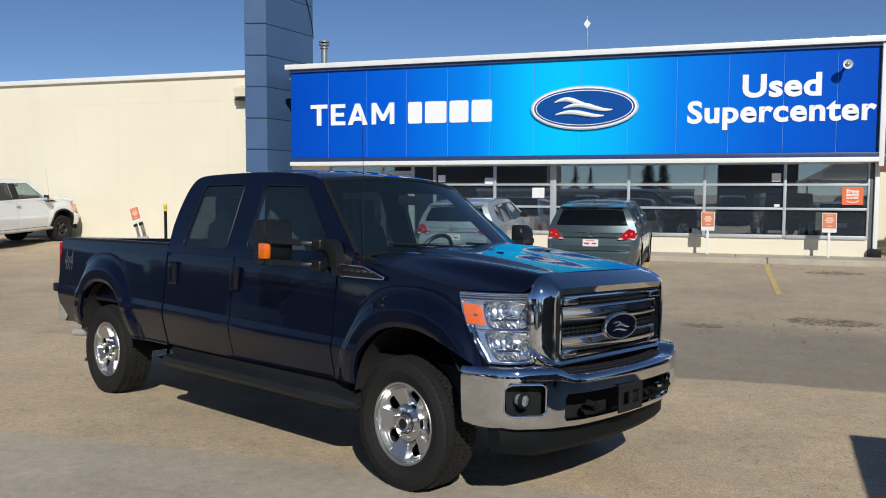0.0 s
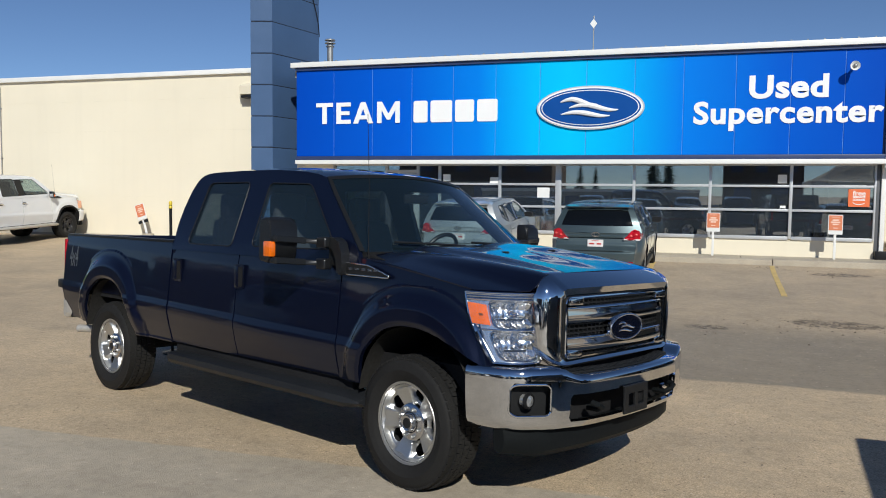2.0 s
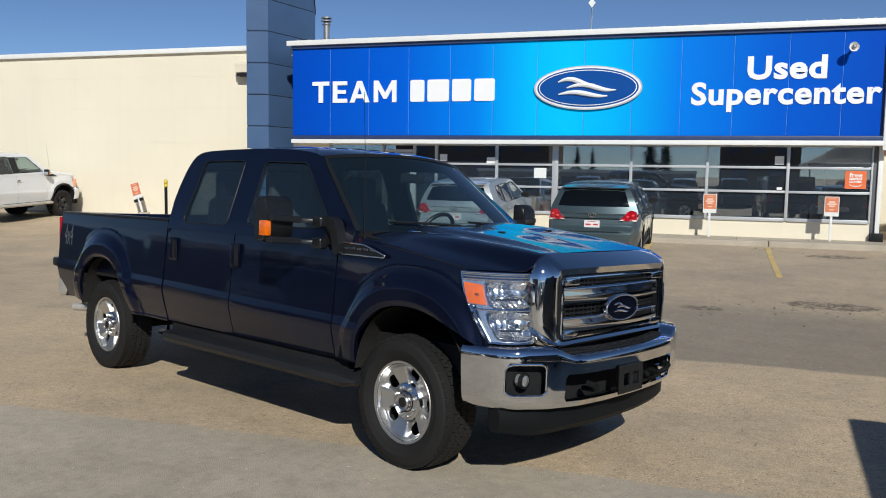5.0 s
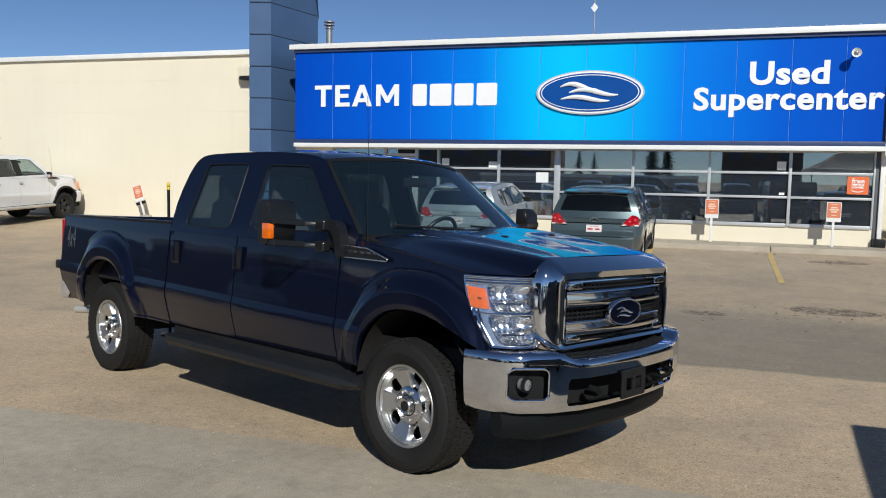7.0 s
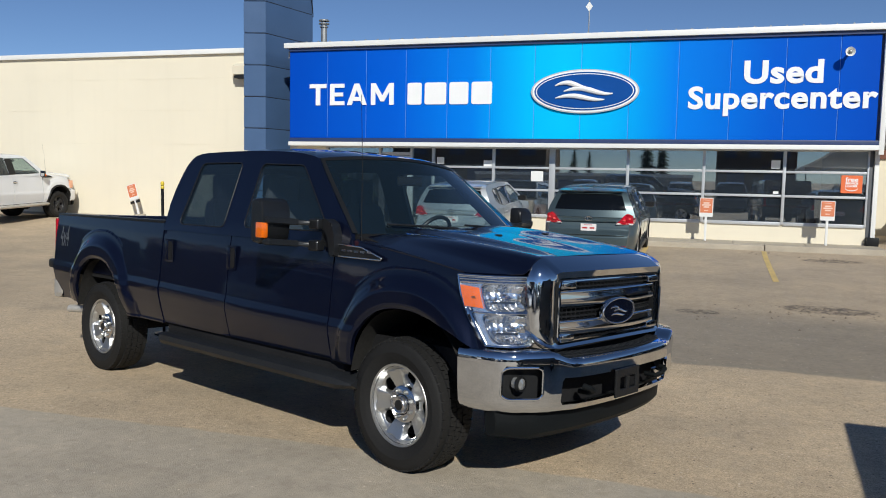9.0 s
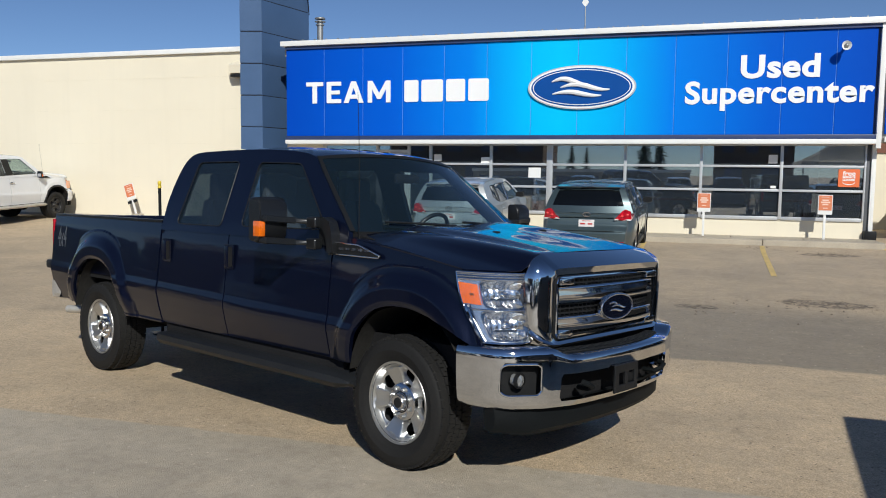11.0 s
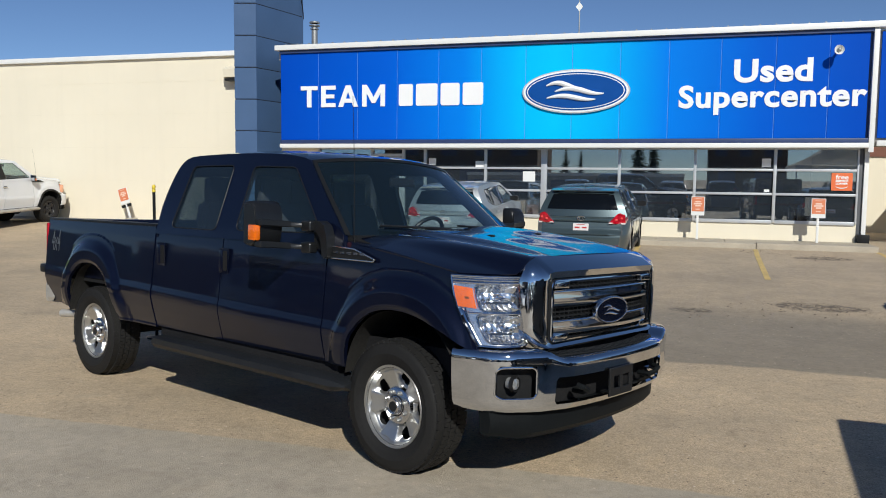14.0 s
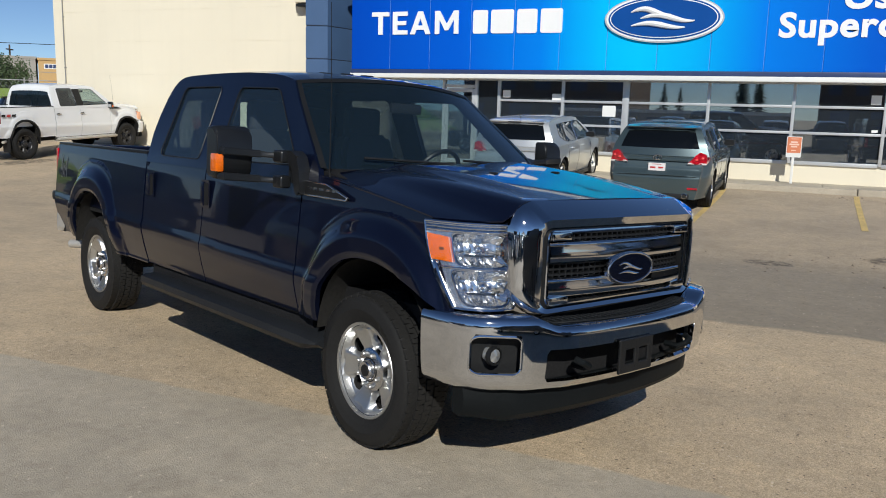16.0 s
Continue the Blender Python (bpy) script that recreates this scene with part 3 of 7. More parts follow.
    tube(bm, [(-7.8, 22.96, 1.2), (-7.8, 22.9, 1.22), (-7.8, 22.9, 1.68), (-7.8, 22.96, 1.7)], 0.014, 8)
    part("door_handle", bm, M_STEEL, door)
    # sign band
    tagged(finish("fascia_back", boxed(X0, X1, 22.56, 22.9, 2.64, 5.15), M_NAVYTRIM, smooth=False), "backing box of the shop sign", "fascia", kind="structure")
    tagged(finish("soffit", boxed(X0, X1, 22.5, 23.2, 2.60, 2.64), M_WHITE, smooth=False), "white underside of the sign band", "soffit", kind="structure")
    sign = tagged(empty("shop_sign"), "long blue and cyan shop sign with white lettering", "sign")
    seams = [X0, -9.906, -8.769, -7.636, -6.491, -5.352, -4.207, -3.044, -1.88, -0.743, 0.43, 1.621, 2.744, X1 - 0.06]
    for a, b in zip(seams, seams[1:]):
        part("sign_panel", boxed(a + 0.006, b - 0.006, 22.5, 22.558, 2.815, 5.15, 0.004, 1), M_SIGN, sign)
    tb = varied("seam_light", (0.12, 0.3, 0.7), 0.5)
    part("seam_backing", boxed(X0 + 0.01, X1 - 0.07, 22.512, 22.559, 2.82, 5.14), tb, sign, smooth=False)
    part("navy_edge", boxed(X0, X1, 22.46, 22.555, 2.71, 2.812, 0.006), M_NAVYTRIM, sign)
    part("white_edge", boxed(X0, X1, 22.42, 22.53, 2.60, 2.706, 0.008), M_WHITE, sign)
    # dark strip stands for the shadow under the roof edge
    part("dark_edge", boxed(X0 - 0.005, X1, 22.45, 22.56, 5.153, 5.233), M_NAVYTRIM, sign, smooth=False)
    # raised white lettering; the maker's name stays as plain blocks
    stem, tall = 0.132, 0.57
    letters = (
        (0.0, [[(0, tall), (0, 0.462), (0.185, 0.462), (0.185, 0), (0.317, 0), (0.317, 0.462), (0.502, 0.462), (0.502, tall)]]),
        (0.61, [[(0, 0), (0.425, 0), (0.425, 0.106), (stem, 0.106), (stem, 0.234), (0.385, 0.234), (0.385, 0.337), (stem, 0.337), (stem, 0.464), (0.425, 0.464), (0.425, tall), (0, tall)]]),
        (1.11, [[(0, 0), (0.142, 0), (0.29, 0.40), (0.29, tall), (0.222, tall)], [(0.58, 0), (0.358, tall), (0.29, tall), (0.29, 0.40), (0.438, 0)], [(0.183, 0.11), (0.397, 0.11), (0.357, 0.218), (0.223, 0.218)]]),
        (1.81, [[(0, 0), (0.126, 0), (0.126, 0.35), (0.277, 0.09), (0.373, 0.09), (0.524, 0.35), (0.524, 0), (0.65, 0), (0.65, tall), (0.518, tall), (0.325, 0.245), (0.132, tall), (0, tall)]]))
    for x0, shapes in letters:
        bm = bmesh.new()
        for loop in shapes:
            prism(bm, [(x0 - 10.43 + a, 3.69 + b) for a, b in loop], (0, -0.022, 0), (0, 22.5, 0))
        part("letter", bm, M_LETTER, sign, smooth=False)
    x = -7.6
    for w in (0.43, 0.63, 0.55, 0.58):
        bm = bmesh.new()
        prism(bm, rounded(x + 0.02, x + w - 0.02, 3.69, 4.255, 0.05, 5), (0, -0.018, 0), (0, 22.5, 0))
        part("name_block", bm, M_LETTER, sign)
        x += w + 0.045
    t = words("lettering", "Used", 0.71, M_LETTER, sign, 0.01, 0.024, 1.05, 1.69)
    t.location = (0.72, 22.495, 4.125)
    t = words("lettering", "Supercenter", 0.71, M_LETTER, sign, 0.01, 0.022, 1.06, 4.05)
    t.location = (-0.5, 22.495, 3.55)
    # oval emblem: rim, blue field and a plain white swash
    ov = tagged(empty("oval_emblem", pose(-2.95, 22.49, 3.975)), "blue oval emblem with silver rim on the sign", "emblem")
    for nm, aa, bb, dep, mt in (("rim", 1.32, 0.535, 0.05, M_RIMGREY), ("bright_rim", 1.285, 0.508, 0.056, M_LETTER), ("blue_ring", 1.235, 0.467, 0.062, M_LOGOBLUE), ("white_ring", 1.195, 0.432, 0.067, M_LETTER), ("field", 1.172, 0.412, 0.072, M_LOGOBLUE)):
        bm = bmesh.new()
        prism(bm, ellipse(0, 0, aa, bb, 72), (0, -dep, 0))
        part(nm, bm, mt, ov)
    bm = bmesh.new()
    swash(bm, 1.0, -0.078)
    part("swash", bm, M_LETTER, ov)
    # roof edge
    bm = boxed(X0 - 0.12, X1 + 0.3, 22.38, 22.75, 5.235, 5.37, 0.012)
    tagged(finish("roof_edge_shop", bm, M_WHITE), "white metal roof edge above the sign", "roof edge", kind="structure")
    clips = tagged(empty("roof_edge_clips"), "small dark fixing clips along the roof edge", "clips")
    for k in range(42):
        x = X0 + 0.2 + k * 0.345
        part("clip", boxed(x, x + 0.03, 22.4, 22.46, 5.371, 5.40), M_STEEL, clips, smooth=False)
    # white post at the corner and the wing beyond
    tagged(finish("corner_post", boxed(X1 + 0.0, X1 + 0.11, 22.44, 22.60, 2.5, 5.23, 0.01), M_WHITE), "white corner post beside the sign", "post", kind="structure")
    tagged(finish("pier", boxed(X1 + 0.026, X1 + 0.122, 22.93, 23.2, 0.42, 2.6, 0.008), M_WHITE), "slim white pier at the corner of the windows", "pier", kind="structure")
    # dark panel that paints the shaded side of the pier
    tagged(finish("pier_jamb", boxed(X1 - 0.072, X1 + 0.02, 22.99, 23.2, 0.42, 2.6, 0.006), M_PIERSHADE), "dark grey panel painted as shade beside the white pier", "jamb", kind="structure")
    tagged(finish("pier_foot", boxed(X1 - 0.06, X1 + 0.2, 22.85, 23.0, 0.42, 0.62, 0.01), M_BLACK), "black bumper at the foot of the white pier", "bumper")
    wing = tagged(empty("sign_wing"), "blue sign band continuing past the corner", "sign")
    for k in range(3):
        x = X1 + 0.17 + k * 1.2
        part("sign_panel", boxed(x, x + 1.19, 22.5, 22.56, 2.815, 5.15, 0.004, 1), M_SIGN, wing)
    part("white_edge", boxed(X1 + 0.17, X1 + 5.0, 22.44, 22.54, 2.64, 2.76, 0.008), M_WHITE, wing)
    tagged(finish("wall_wing", boxed(X1 + 0.08, 14.0, 29.5, 29.8, 0.3, 5.0), M_CREAM, smooth=False), "cream wall set back beyond the shop corner", "wall", kind="structure")
    tagged(finish("wing_canopy", boxed(X1 + 0.1, X1 + 5.0, 22.565, 23.3, 2.64, 5.2), M_GREYWALL, smooth=False), "backing of the sign band beyond the shop corner", "fascia", kind="structure")
    tagged(finish("wall_wing_band", boxed(X1 + 0.08, 14.0, 29.44, 29.497, 2.58, 3.1), M_BROWN, smooth=False), "brown painted band on the set-back cream wall", "trim", kind="structure")


build_shop()


# ---- things on and in the shop ----
def build_shop_things():
    # flood lamp on the sign
    root = tagged(empty("flood_lamp", pose(2.885, 22.5, 4.715)), "white round flood lamp on a short arm", "lamp")
    bm = bmesh.new()
    tube(bm, [(0, 0, 0), (0, -0.18, 0.0), (0, -0.24, 0.02)], 0.03, 10)
    part("arm", bm, M_WHITE, root)
    bm = bmesh.new()
    lathe(bm, [(0.0, 0.0), (0.07, -0.01), (0.105, -0.12), (0.10, -0.135), (0.085, -0.12), (0.0, -0.06)], 28, "y", (0, -0.22, 0.02))
    part("shade", bm, M_WHITE, root)
    bm = bmesh.new()
    bmesh.ops.create_uvsphere(bm, u_segments=14, v_segments=10, radius=0.05, matrix=Matrix.Translation((0, -0.33, 0.02)))
    part("bulb", bm, M_STEEL, root)
    # flue
    root = tagged(empty("roof_flue", pose(-10.46, 23.4, 5.2)), "galvanised steel roof flue with a cowl", "flue")
    bm = bmesh.new()
    tube(bm, [(0, 0, 0), (0, 0, 0.82)], 0.085, 16)
    part("pipe", bm, M_STEEL, root)
    bm = bmesh.new()
    for z in (0.74, 0.83, 0.91):
        lathe(bm, [(0.08, z), (0.15 if z > 0.8 else 0.12, z), (0.15 if z > 0.8 else 0.12, z + 0.022), (0.08, z + 0.035)], 20, "z")
    lathe(bm, [(0.0, 0.98), (0.13, 0.95), (0.13, 0.93), (0.0, 0.93)], 20, "z")
    part("cowl", bm, M_STEEL, root)
    # antenna
    root = tagged(empty("roof_antenna", pose(-3.0, 23.2, 5.2)), "thin roof antenna with a small diamond plate", "antenna")
    bm = bmesh.new()
    tube(bm, [(0, 0, 0), (0, 0, 1.15)], 0.014, 8)
    part("mast", bm, M_STEEL, root)
    bm = bmesh.new()
    prism(bm, [(-0.09, 0.95), (0, 0.83), (0.09, 0.95), (0, 1.07)], (0, -0.02, 0), (0, -0.02, 0))
    part("plate", bm, M_WHITE, root)
    # window sticker, papers
    root = tagged(empty("window_poster", pose(3.2, 22.99, 1.83)), "orange square poster reading free service loaner", "poster")
    bm = bmesh.new()
    prism(bm, rounded(-0.225, 0.225, -0.205, 0.205, 0.02), (0, -0.006, 0))
    part("card", bm, M_ORANGE, root, smooth=False)
    for body, z, sz, wd in (("free", 0.06, 0.15, 0.27), ("SERVICE", 0.0, 0.062, 0.27), ("LOANER", -0.062, 0.062, 0.26)):
        t = words("lettering", body, sz, M_LETTER, root, 0.001, 0.003, 1.0, wd)
        t.location = (-wd / 2, -0.009, z)
    bm = bmesh.new()
    tube(bm, [(0.13 * math.cos(a), -0.008, -0.09 + 0.06 * math.sin(a)) for a in lin(math.pi, 2 * math.pi, 12)], [0.003 + 0.009 * math.sin(k / 11 * math.pi) for k in range(12)], 6)
    part("smile", bm, M_LETTER, root)
    for x, z, w, h in ((-4.17, 1.88, 0.32, 0.26), (-6.8, 2.25, 0.2, 0.18), (-5.49, 2.17, 0.23, 0.2), (1.55, 2.26, 0.2, 0.2), (1.58, 1.6, 0.12, 0.06), (-3.6, 1.02, 0.18, 0.12)):
        tagged(finish("paper_notice", boxed(x - w / 2, x + w / 2, 22.992, 22.998, z - h / 2, z + h / 2), M_PAPER, smooth=False), "white paper notice taped to the window pane", "notice", "window notices")
    # furniture seen dimly through the glass
    for x, mt, w, h, lb in ((-4.46, M_CARD, 0.34, 0.83, "pale wooden board leaning inside the shop window"), (-4.07, M_BROWN, 0.35, 0.72, "brown wooden box inside the shop window")):
        tagged(finish("storage_box", boxed(x - w / 2, x + w / 2, 23.10, 23.28, 0.43, 0.43 + h, 0.01), mt), lb, "box")
    for k, x in enumerate((-9.2, -5.0, -1.0, 2.0)):
        root = tagged(empty("desk", pose(x, 27.0 + 0.6 * (k % 2), 0.43)), "dark office desk inside the shop", "desk", "shop desks")
        part("desktop", boxed(-0.8, 0.8, -0.4, 0.4, 0.7, 0.75, 0.01), M_BROWN, root)
        for sx in (-0.75, 0.65):
            part("side_panel", boxed(sx, sx + 0.06, -0.36, 0.36, 0, 0.7), M_BROWN, root)
    for x in (-9.2, -4.6, -0.2):
        tagged(finish("ceiling_light", boxed(x, x + 1.3, 24.6, 24.75, 2.9, 2.95), M_LAMP, smooth=False), "long white ceiling light inside the shop", "ceiling light", "shop ceiling lights")


build_shop_things()


def build_parking_sign(x, y, tilt=0.0, bent=False):
    z = ground_z(x, y) if bent else 0.43
    root = tagged(empty("parking_sign", pose(x, y, z, 0, tilt, 0)), "leaning orange and white parking sign in a concrete foot" if bent else "small orange and white parking sign on a white post",
                  "sign", "orange parking signs")
    part("post", boxed(-0.028, 0.028, -0.02, 0.02, 0.0, 0.98, 0.004), M_WHITE, root)
    bm = bmesh.new()
    prism(bm, rounded(-0.16, 0.16, 0.6, 1.07, 0.015), (0, -0.012, 0), (0, -0.021, 0))
    part("board", bm, M_WHITE, root, smooth=False)
    bm = bmesh.new()
    prism(bm, rounded(-0.145, 0.145, 0.7, 1.055, 0.01), (0, -0.004, 0), (0, -0.034, 0))
    part("orange_field", bm, M_SIGNORANGE, root, smooth=False)
    for w, z0, h in ((0.16, 1.01, 0.012), (0.14, 0.925, 0.035), (0.2, 0.875, 0.035), (0.13, 0.825, 0.035), (0.1, 0.745, 0.02)):
        part("text_bar", boxed(-w / 2, w / 2, -0.041, -0.0385, z0, z0 + h), M_SIGNTEXT, root, smooth=False)
    if bent:
        bm = bmesh.new()
        lathe(bm, [(0.0, 0.0), (0.2, 0.0), (0.17, 0.16), (0.0, 0.17)], 14, "z")
        foot = part("concrete_foot", bm, M_CONCRETE, root)
        foot.rotation_euler = (0, radians(-tilt), 0)
        for sx in (-0.17, 0.03):
            part("bracket", boxed(sx, sx + 0.13, -0.03, -0.005, 0.5, 0.58, 0.005), M_GREYPLASTIC, root)
    if not bent:
        root.scale = (0.95, 0.95, 0.95)
    return root


build_parking_sign(0.03, 22.45)
build_parking_sign(2.66, 22.45)
build_parking_sign(-15.95, 22.4, -16, True)


def build_bollard(x, y):
    z = ground_z(x, y)
    root = tagged(empty("marker_pole", pose(x, y, z)), "slim black marker pole with a yellow ball cap", "pole")
    h = 1.70 - z
    bm = bmesh.new()
    lathe(bm, [(0.0, 0.0), (0.11, 0.0), (0.11, 0.02), (0.03, 0.035), (0.0, 0.035)], 18, "z")
    part("foot", bm, M_BLACK, root)
    bm = bmesh.new()
    tube(bm, [(0, 0, 0), (0, 0, h)], 0.0175, 14)
    part("post", bm, M_BLACK, root)
    bm = bmesh.new()
    lathe(bm, [(0.0, h + 0.04), (0.014, h + 0.035), (0.021, h + 0.018), (0.021, h), (0.016, h - 0.014), (0.02, h - 0.02), (0.021, h - 0.045), (0.0176, h - 0.05)], 18, "z")
    part("cap", bm, varied("cap_yellow", (0.75, 0.55, 0.04), 0.5), root)


build_bollard(-5.97, 10.08)


# ---- wheels ----
M_HUB = varied("polished_hub", (0.60, 0.60, 0.61), 0.22, 0.05, 3, 50, 0.02, metal=1.0)


def build_tread(r, w, n=92):
    """Tread blocks round a tyre, joined."""
    bm = bmesh.new()
    rows = [(-0.42, 0.20, 0.0), (-0.21, 0.185, 0.5), (0.0, 0.19, 0.0), (0.21, 0.185, 0.5), (0.42, 0.20, 0.0)]
    verts, faces = [], []
    for yc, wd, ph in rows:
        drop = 0.013 if abs(yc) > 0.4 else 0.0
        for k in range(n):
            a0 = 2 * math.pi * (k + ph) / n
            da = 2 * math.pi / n * 0.455
            sk = 0.25 * da * (1 if k % 2 else -1)
            base = len(verts)
            for rr, s in ((r - 0.013 - drop, 1.0), (r - drop, 0.95)):
                for yy, aa in ((-1, -1), (1, -1), (1, 1), (-1, 1)):
                    ang = a0 + aa * da * s + sk * yy
                    y = (yc + yy * wd / 2 * s) * w
                    verts.append((rr * math.cos(ang), y, rr * math.sin(ang)))
            faces += [(base + 4, base + 5, base + 6, base + 7)] + [(base + i, base + (i + 1) % 4, base + 4 + (i + 1) % 4, base + 4 + i) for i in range(4)]
    vs = [bm.verts.new(v) for v in verts]
    for f in faces:
        bm.faces.new([vs[i] for i in f])
    return bm


def build_wheel(parent, x, y, z, side, r, w, rim_r, rim_mat, spokes=5, cap=M_CHROME, steer=0.0, turn=-0.35):
    """A tyre on an alloy rim; side -1 faces -y."""
    hub = new("wheel")
    hub.parent = parent
    hub.matrix_local = pose(x, y, z, 0, 0, steer) @ (Matrix.Identity(4) if side < 0 else pose(0, 0, 0, 0, 0, 180))
    h = w / 2
    bm = bmesh.new()
    lathe(bm, [(rim_r - 0.012, -h * 0.78), (rim_r + 0.012, -h * 0.9), (rim_r + 0.03, -h * 0.965), (rim_r + 0.034, -h * 0.985), (rim_r + 0.05, -h * 1.04), (r - 0.095, -h * 1.09), (r - 0.09, -h * 1.105), (r - 0.082, -h * 1.09), (r - 0.05, -h * 1.06), (r - 0.028, -h * 0.98), (r - 0.014, -h * 0.84), (r - 0.011, 0),
               (r - 0.016, h * 0.80), (r - 0.028, h * 0.92), (r - 0.05, h * 0.985), (r - 0.085, h * 1.02), (rim_r + 0.05, h), (rim_r - 0.012, h * 0.8)], 72, "y")
    tyre = part("tyre", bm, M_RUBBER, hub)
    part("tread", build_tread(r, w * 0.94), M_RUBBER, tyre, smooth=False)
    bm = bmesh.new()
    lathe(bm, [(rim_r * 0.95, -h * 0.70), (rim_r - 0.007, -h * 0.885), (rim_r + 0.005, -h * 0.905), (rim_r + 0.012, -h * 0.82)], 72, "y")
    part("rim", bm, rim_mat, hub)
    bm = bmesh.new()
    lathe(bm, [(rim_r - 0.012, -h * 0.74), (rim_r - 0.02, -h * 0.4), (rim_r - 0.028, h * 0.7)], 48, "y")
    part("barrel", bm, M_UNDER, hub)
    # broad spokes parted by oval windows in bevelled pockets
    half, inner = 16, 5
    rs = [0.2, 0.34, 0.40, 0.45, 0.50, 0.53, 0.545, 0.57, 0.60, 0.64, 0.69, 0.74, 0.78, 0.81, 0.835, 0.85, 0.875, 0.90, 0.925, 0.95, 0.975, 1.0]
    bm = bmesh.new()

    def window(rn):
        """Half the width of a window, as a share of the pitch."""
        q = 1 - abs((rn - 0.69) / 0.162) ** 2.4
        return 0.012 + (0.18 + 0.05 * (rn - 0.69)) * max(0.0, q) ** 0.5

    def face(rn, k):
        """The angle from the middle of a window, and the depth."""
        d = window(rn) * k / inner if k <= inner else window(rn) + (0.5 - window(rn)) * (k - inner) / (half - inner)
        pocket = max(0.0, 1 - abs((rn - 0.68) / 0.27) ** 4)
        dish = -0.050 - 0.058 * rn ** 2.2 - (0.012 if rn < 0.36 else 0.0)
        deep = 0.042 * pocket * (1 - smooth01(0.165 + 0.05 * (rn - 0.69), 0.262 + 0.12 * (rn - 0.69), d))
        ridge = 0.010 * smooth01(0.87, 0.91, rn) * (1 - smooth01(0.92, 0.955, rn))
        slot = 0.010 * smooth01(0.43, 0.47, d) * math.exp(-((rn - 0.885) / 0.022) ** 2)
        return 2 * math.pi * d / spokes, dish + deep + ridge + slot
    for n in range(spokes):
        c = 2 * math.pi * n / spokes + math.pi / 2 + turn
        for flip in (1, -1):
            vr = []
            for rn in rs:
                row = []
                for k in range(half + 1):
                    a, y = face(rn, k)
                    a = c + flip * a
                    row.append(bm.verts.new((rn * rim_r * math.cos(a), y, rn * rim_r * math.sin(a))))
                vr.append(row)
            for i in range(len(rs) - 1):
                for k in range(half):
                    if k < inner and 0.53 < (rs[i] + rs[i + 1]) / 2 < 0.85:
                        continue
                    q = (vr[i][k], vr[i][k + 1], vr[i + 1][k + 1], vr[i + 1][k])
                    bm.faces.new(q if flip > 0 else q[::-1])
    bmesh.ops.remove_doubles(bm, verts=bm.verts[:], dist=0.0004)
    bmesh.ops.recalc_face_normals(bm, faces=bm.faces)
    bmesh.ops.solidify(bm, geom=bm.faces[:], thickness=-0.022)
    part("spokes", bm, rim_mat, hub, sharp=34)
    bm = bmesh.new()
    lathe(bm, [(0.0, h * 0.1), (rim_r - 0.05, h * 0.1), (rim_r - 0.05, h * 0.3)], 40, "y")
    part("brake_disc", bm, M_UNDER, hub)
    y0 = -0.06
    bm = bmesh.new()
    lathe(bm, [(0.122, y0 + 0.012), (0.117, y0 - 0.012), (0.108, y0 - 0.018), (0.066, y0 - 0.02), (0.056, y0 - 0.024), (0.053, y0 - 0.046), (0.046, y0 - 0.054), (0.034, y0 - 0.050), (0.0, y0 - 0.048)], 36, "y")
    part("hub_cap", bm, cap, hub)
    bm = bmesh.new()
    lathe(bm, [(0.031, y0 - 0.048), (0.031, y0 - 0.053), (0.0, y0 - 0.054)], 24, "y")
    part("cap_emblem", bm, M_BLACK, hub)
    bm = bmesh.new()
    lathe(bm, [(0.064, y0 - 0.019), (0.067, y0 - 0.0235), (0.060, y0 - 0.0235)], 32, "y")
    part("hub_groove", bm, M_BLACK, hub)
    for k in range(8):
        a = 2 * math.pi * (k + 0.5) / 8
        bm = bmesh.new()
        lathe(bm, [(0.013, y0 + 0.01), (0.013, y0 - 0.036), (0.008, y0 - 0.043), (0.0, y0 - 0.044)], 8, "y", (0.09 * math.cos(a), 0, 0.09 * math.sin(a)))
        part("lug_nut", bm, rim_mat, hub)
    return hub


# ---- pickup ----
HW = [(0.40, 0.868), (0.50, 0.898), (0.62, 0.934), (0.72, 0.961), (0.82, 0.983), (0.865, 0.985), (0.92, 0.973), (1.05, 0.963), (1.15, 0.955), (1.30, 0.941), (1.40, 0.928), (1.46, 0.919), (2.2, 0.9)]


def half_width(z):
    for (a, p), (b, q) in zip(HW, HW[1:]):
        if z <= b:
            return p + (q - p) * max(0.0, (z - a) / (b - a))
    return HW[-1][1]


ARCHES = ((0.055, 0.505, 0.625), (-3.925, 0.49, 0.66))
ARCH_N = 2.35


def arch_reach(x, z):
    """How far a point lies from the nearer wheel arch; 1 on its edge."""
    best = 9.0
    for xc, a, b in ARCHES:
        v = (abs(x - xc) / a) ** ARCH_N + (max(z - 0.40, 0) / b) ** ARCH_N
        best = min(best, v ** (1 / ARCH_N))
    return best


def side_y(x, z, swell=0.04):
    d = arch_reach(x, z)
    flare = swell * (1 - smooth01(1.16, 1.33, d))
    lip = -0.012 * (1 - smooth01(1.0, 1.05, d))
    ledge = half_width(z + 0.023 * (x + 1.75) if z > 0.6 else z)
    fade = smooth01(0.54, 0.84, z)
    if d < 1.4:
        ledge += max(0.0, 0.956 + 0.02 * (1 - smooth01(1.2, 1.4, d)) - ledge) * (0.25 + 0.75 * fade)
    return ledge + flare * (0.25 + 0.75 * fade) + lip


def arch_bottom(x, floor):
    for xc, a, b in ARCHES:
        t = abs(x - xc) / a
        if t < 1:
            return max(floor, 0.40 + b * (1 - t ** ARCH_N) ** (1 / ARCH_N))
    return floor


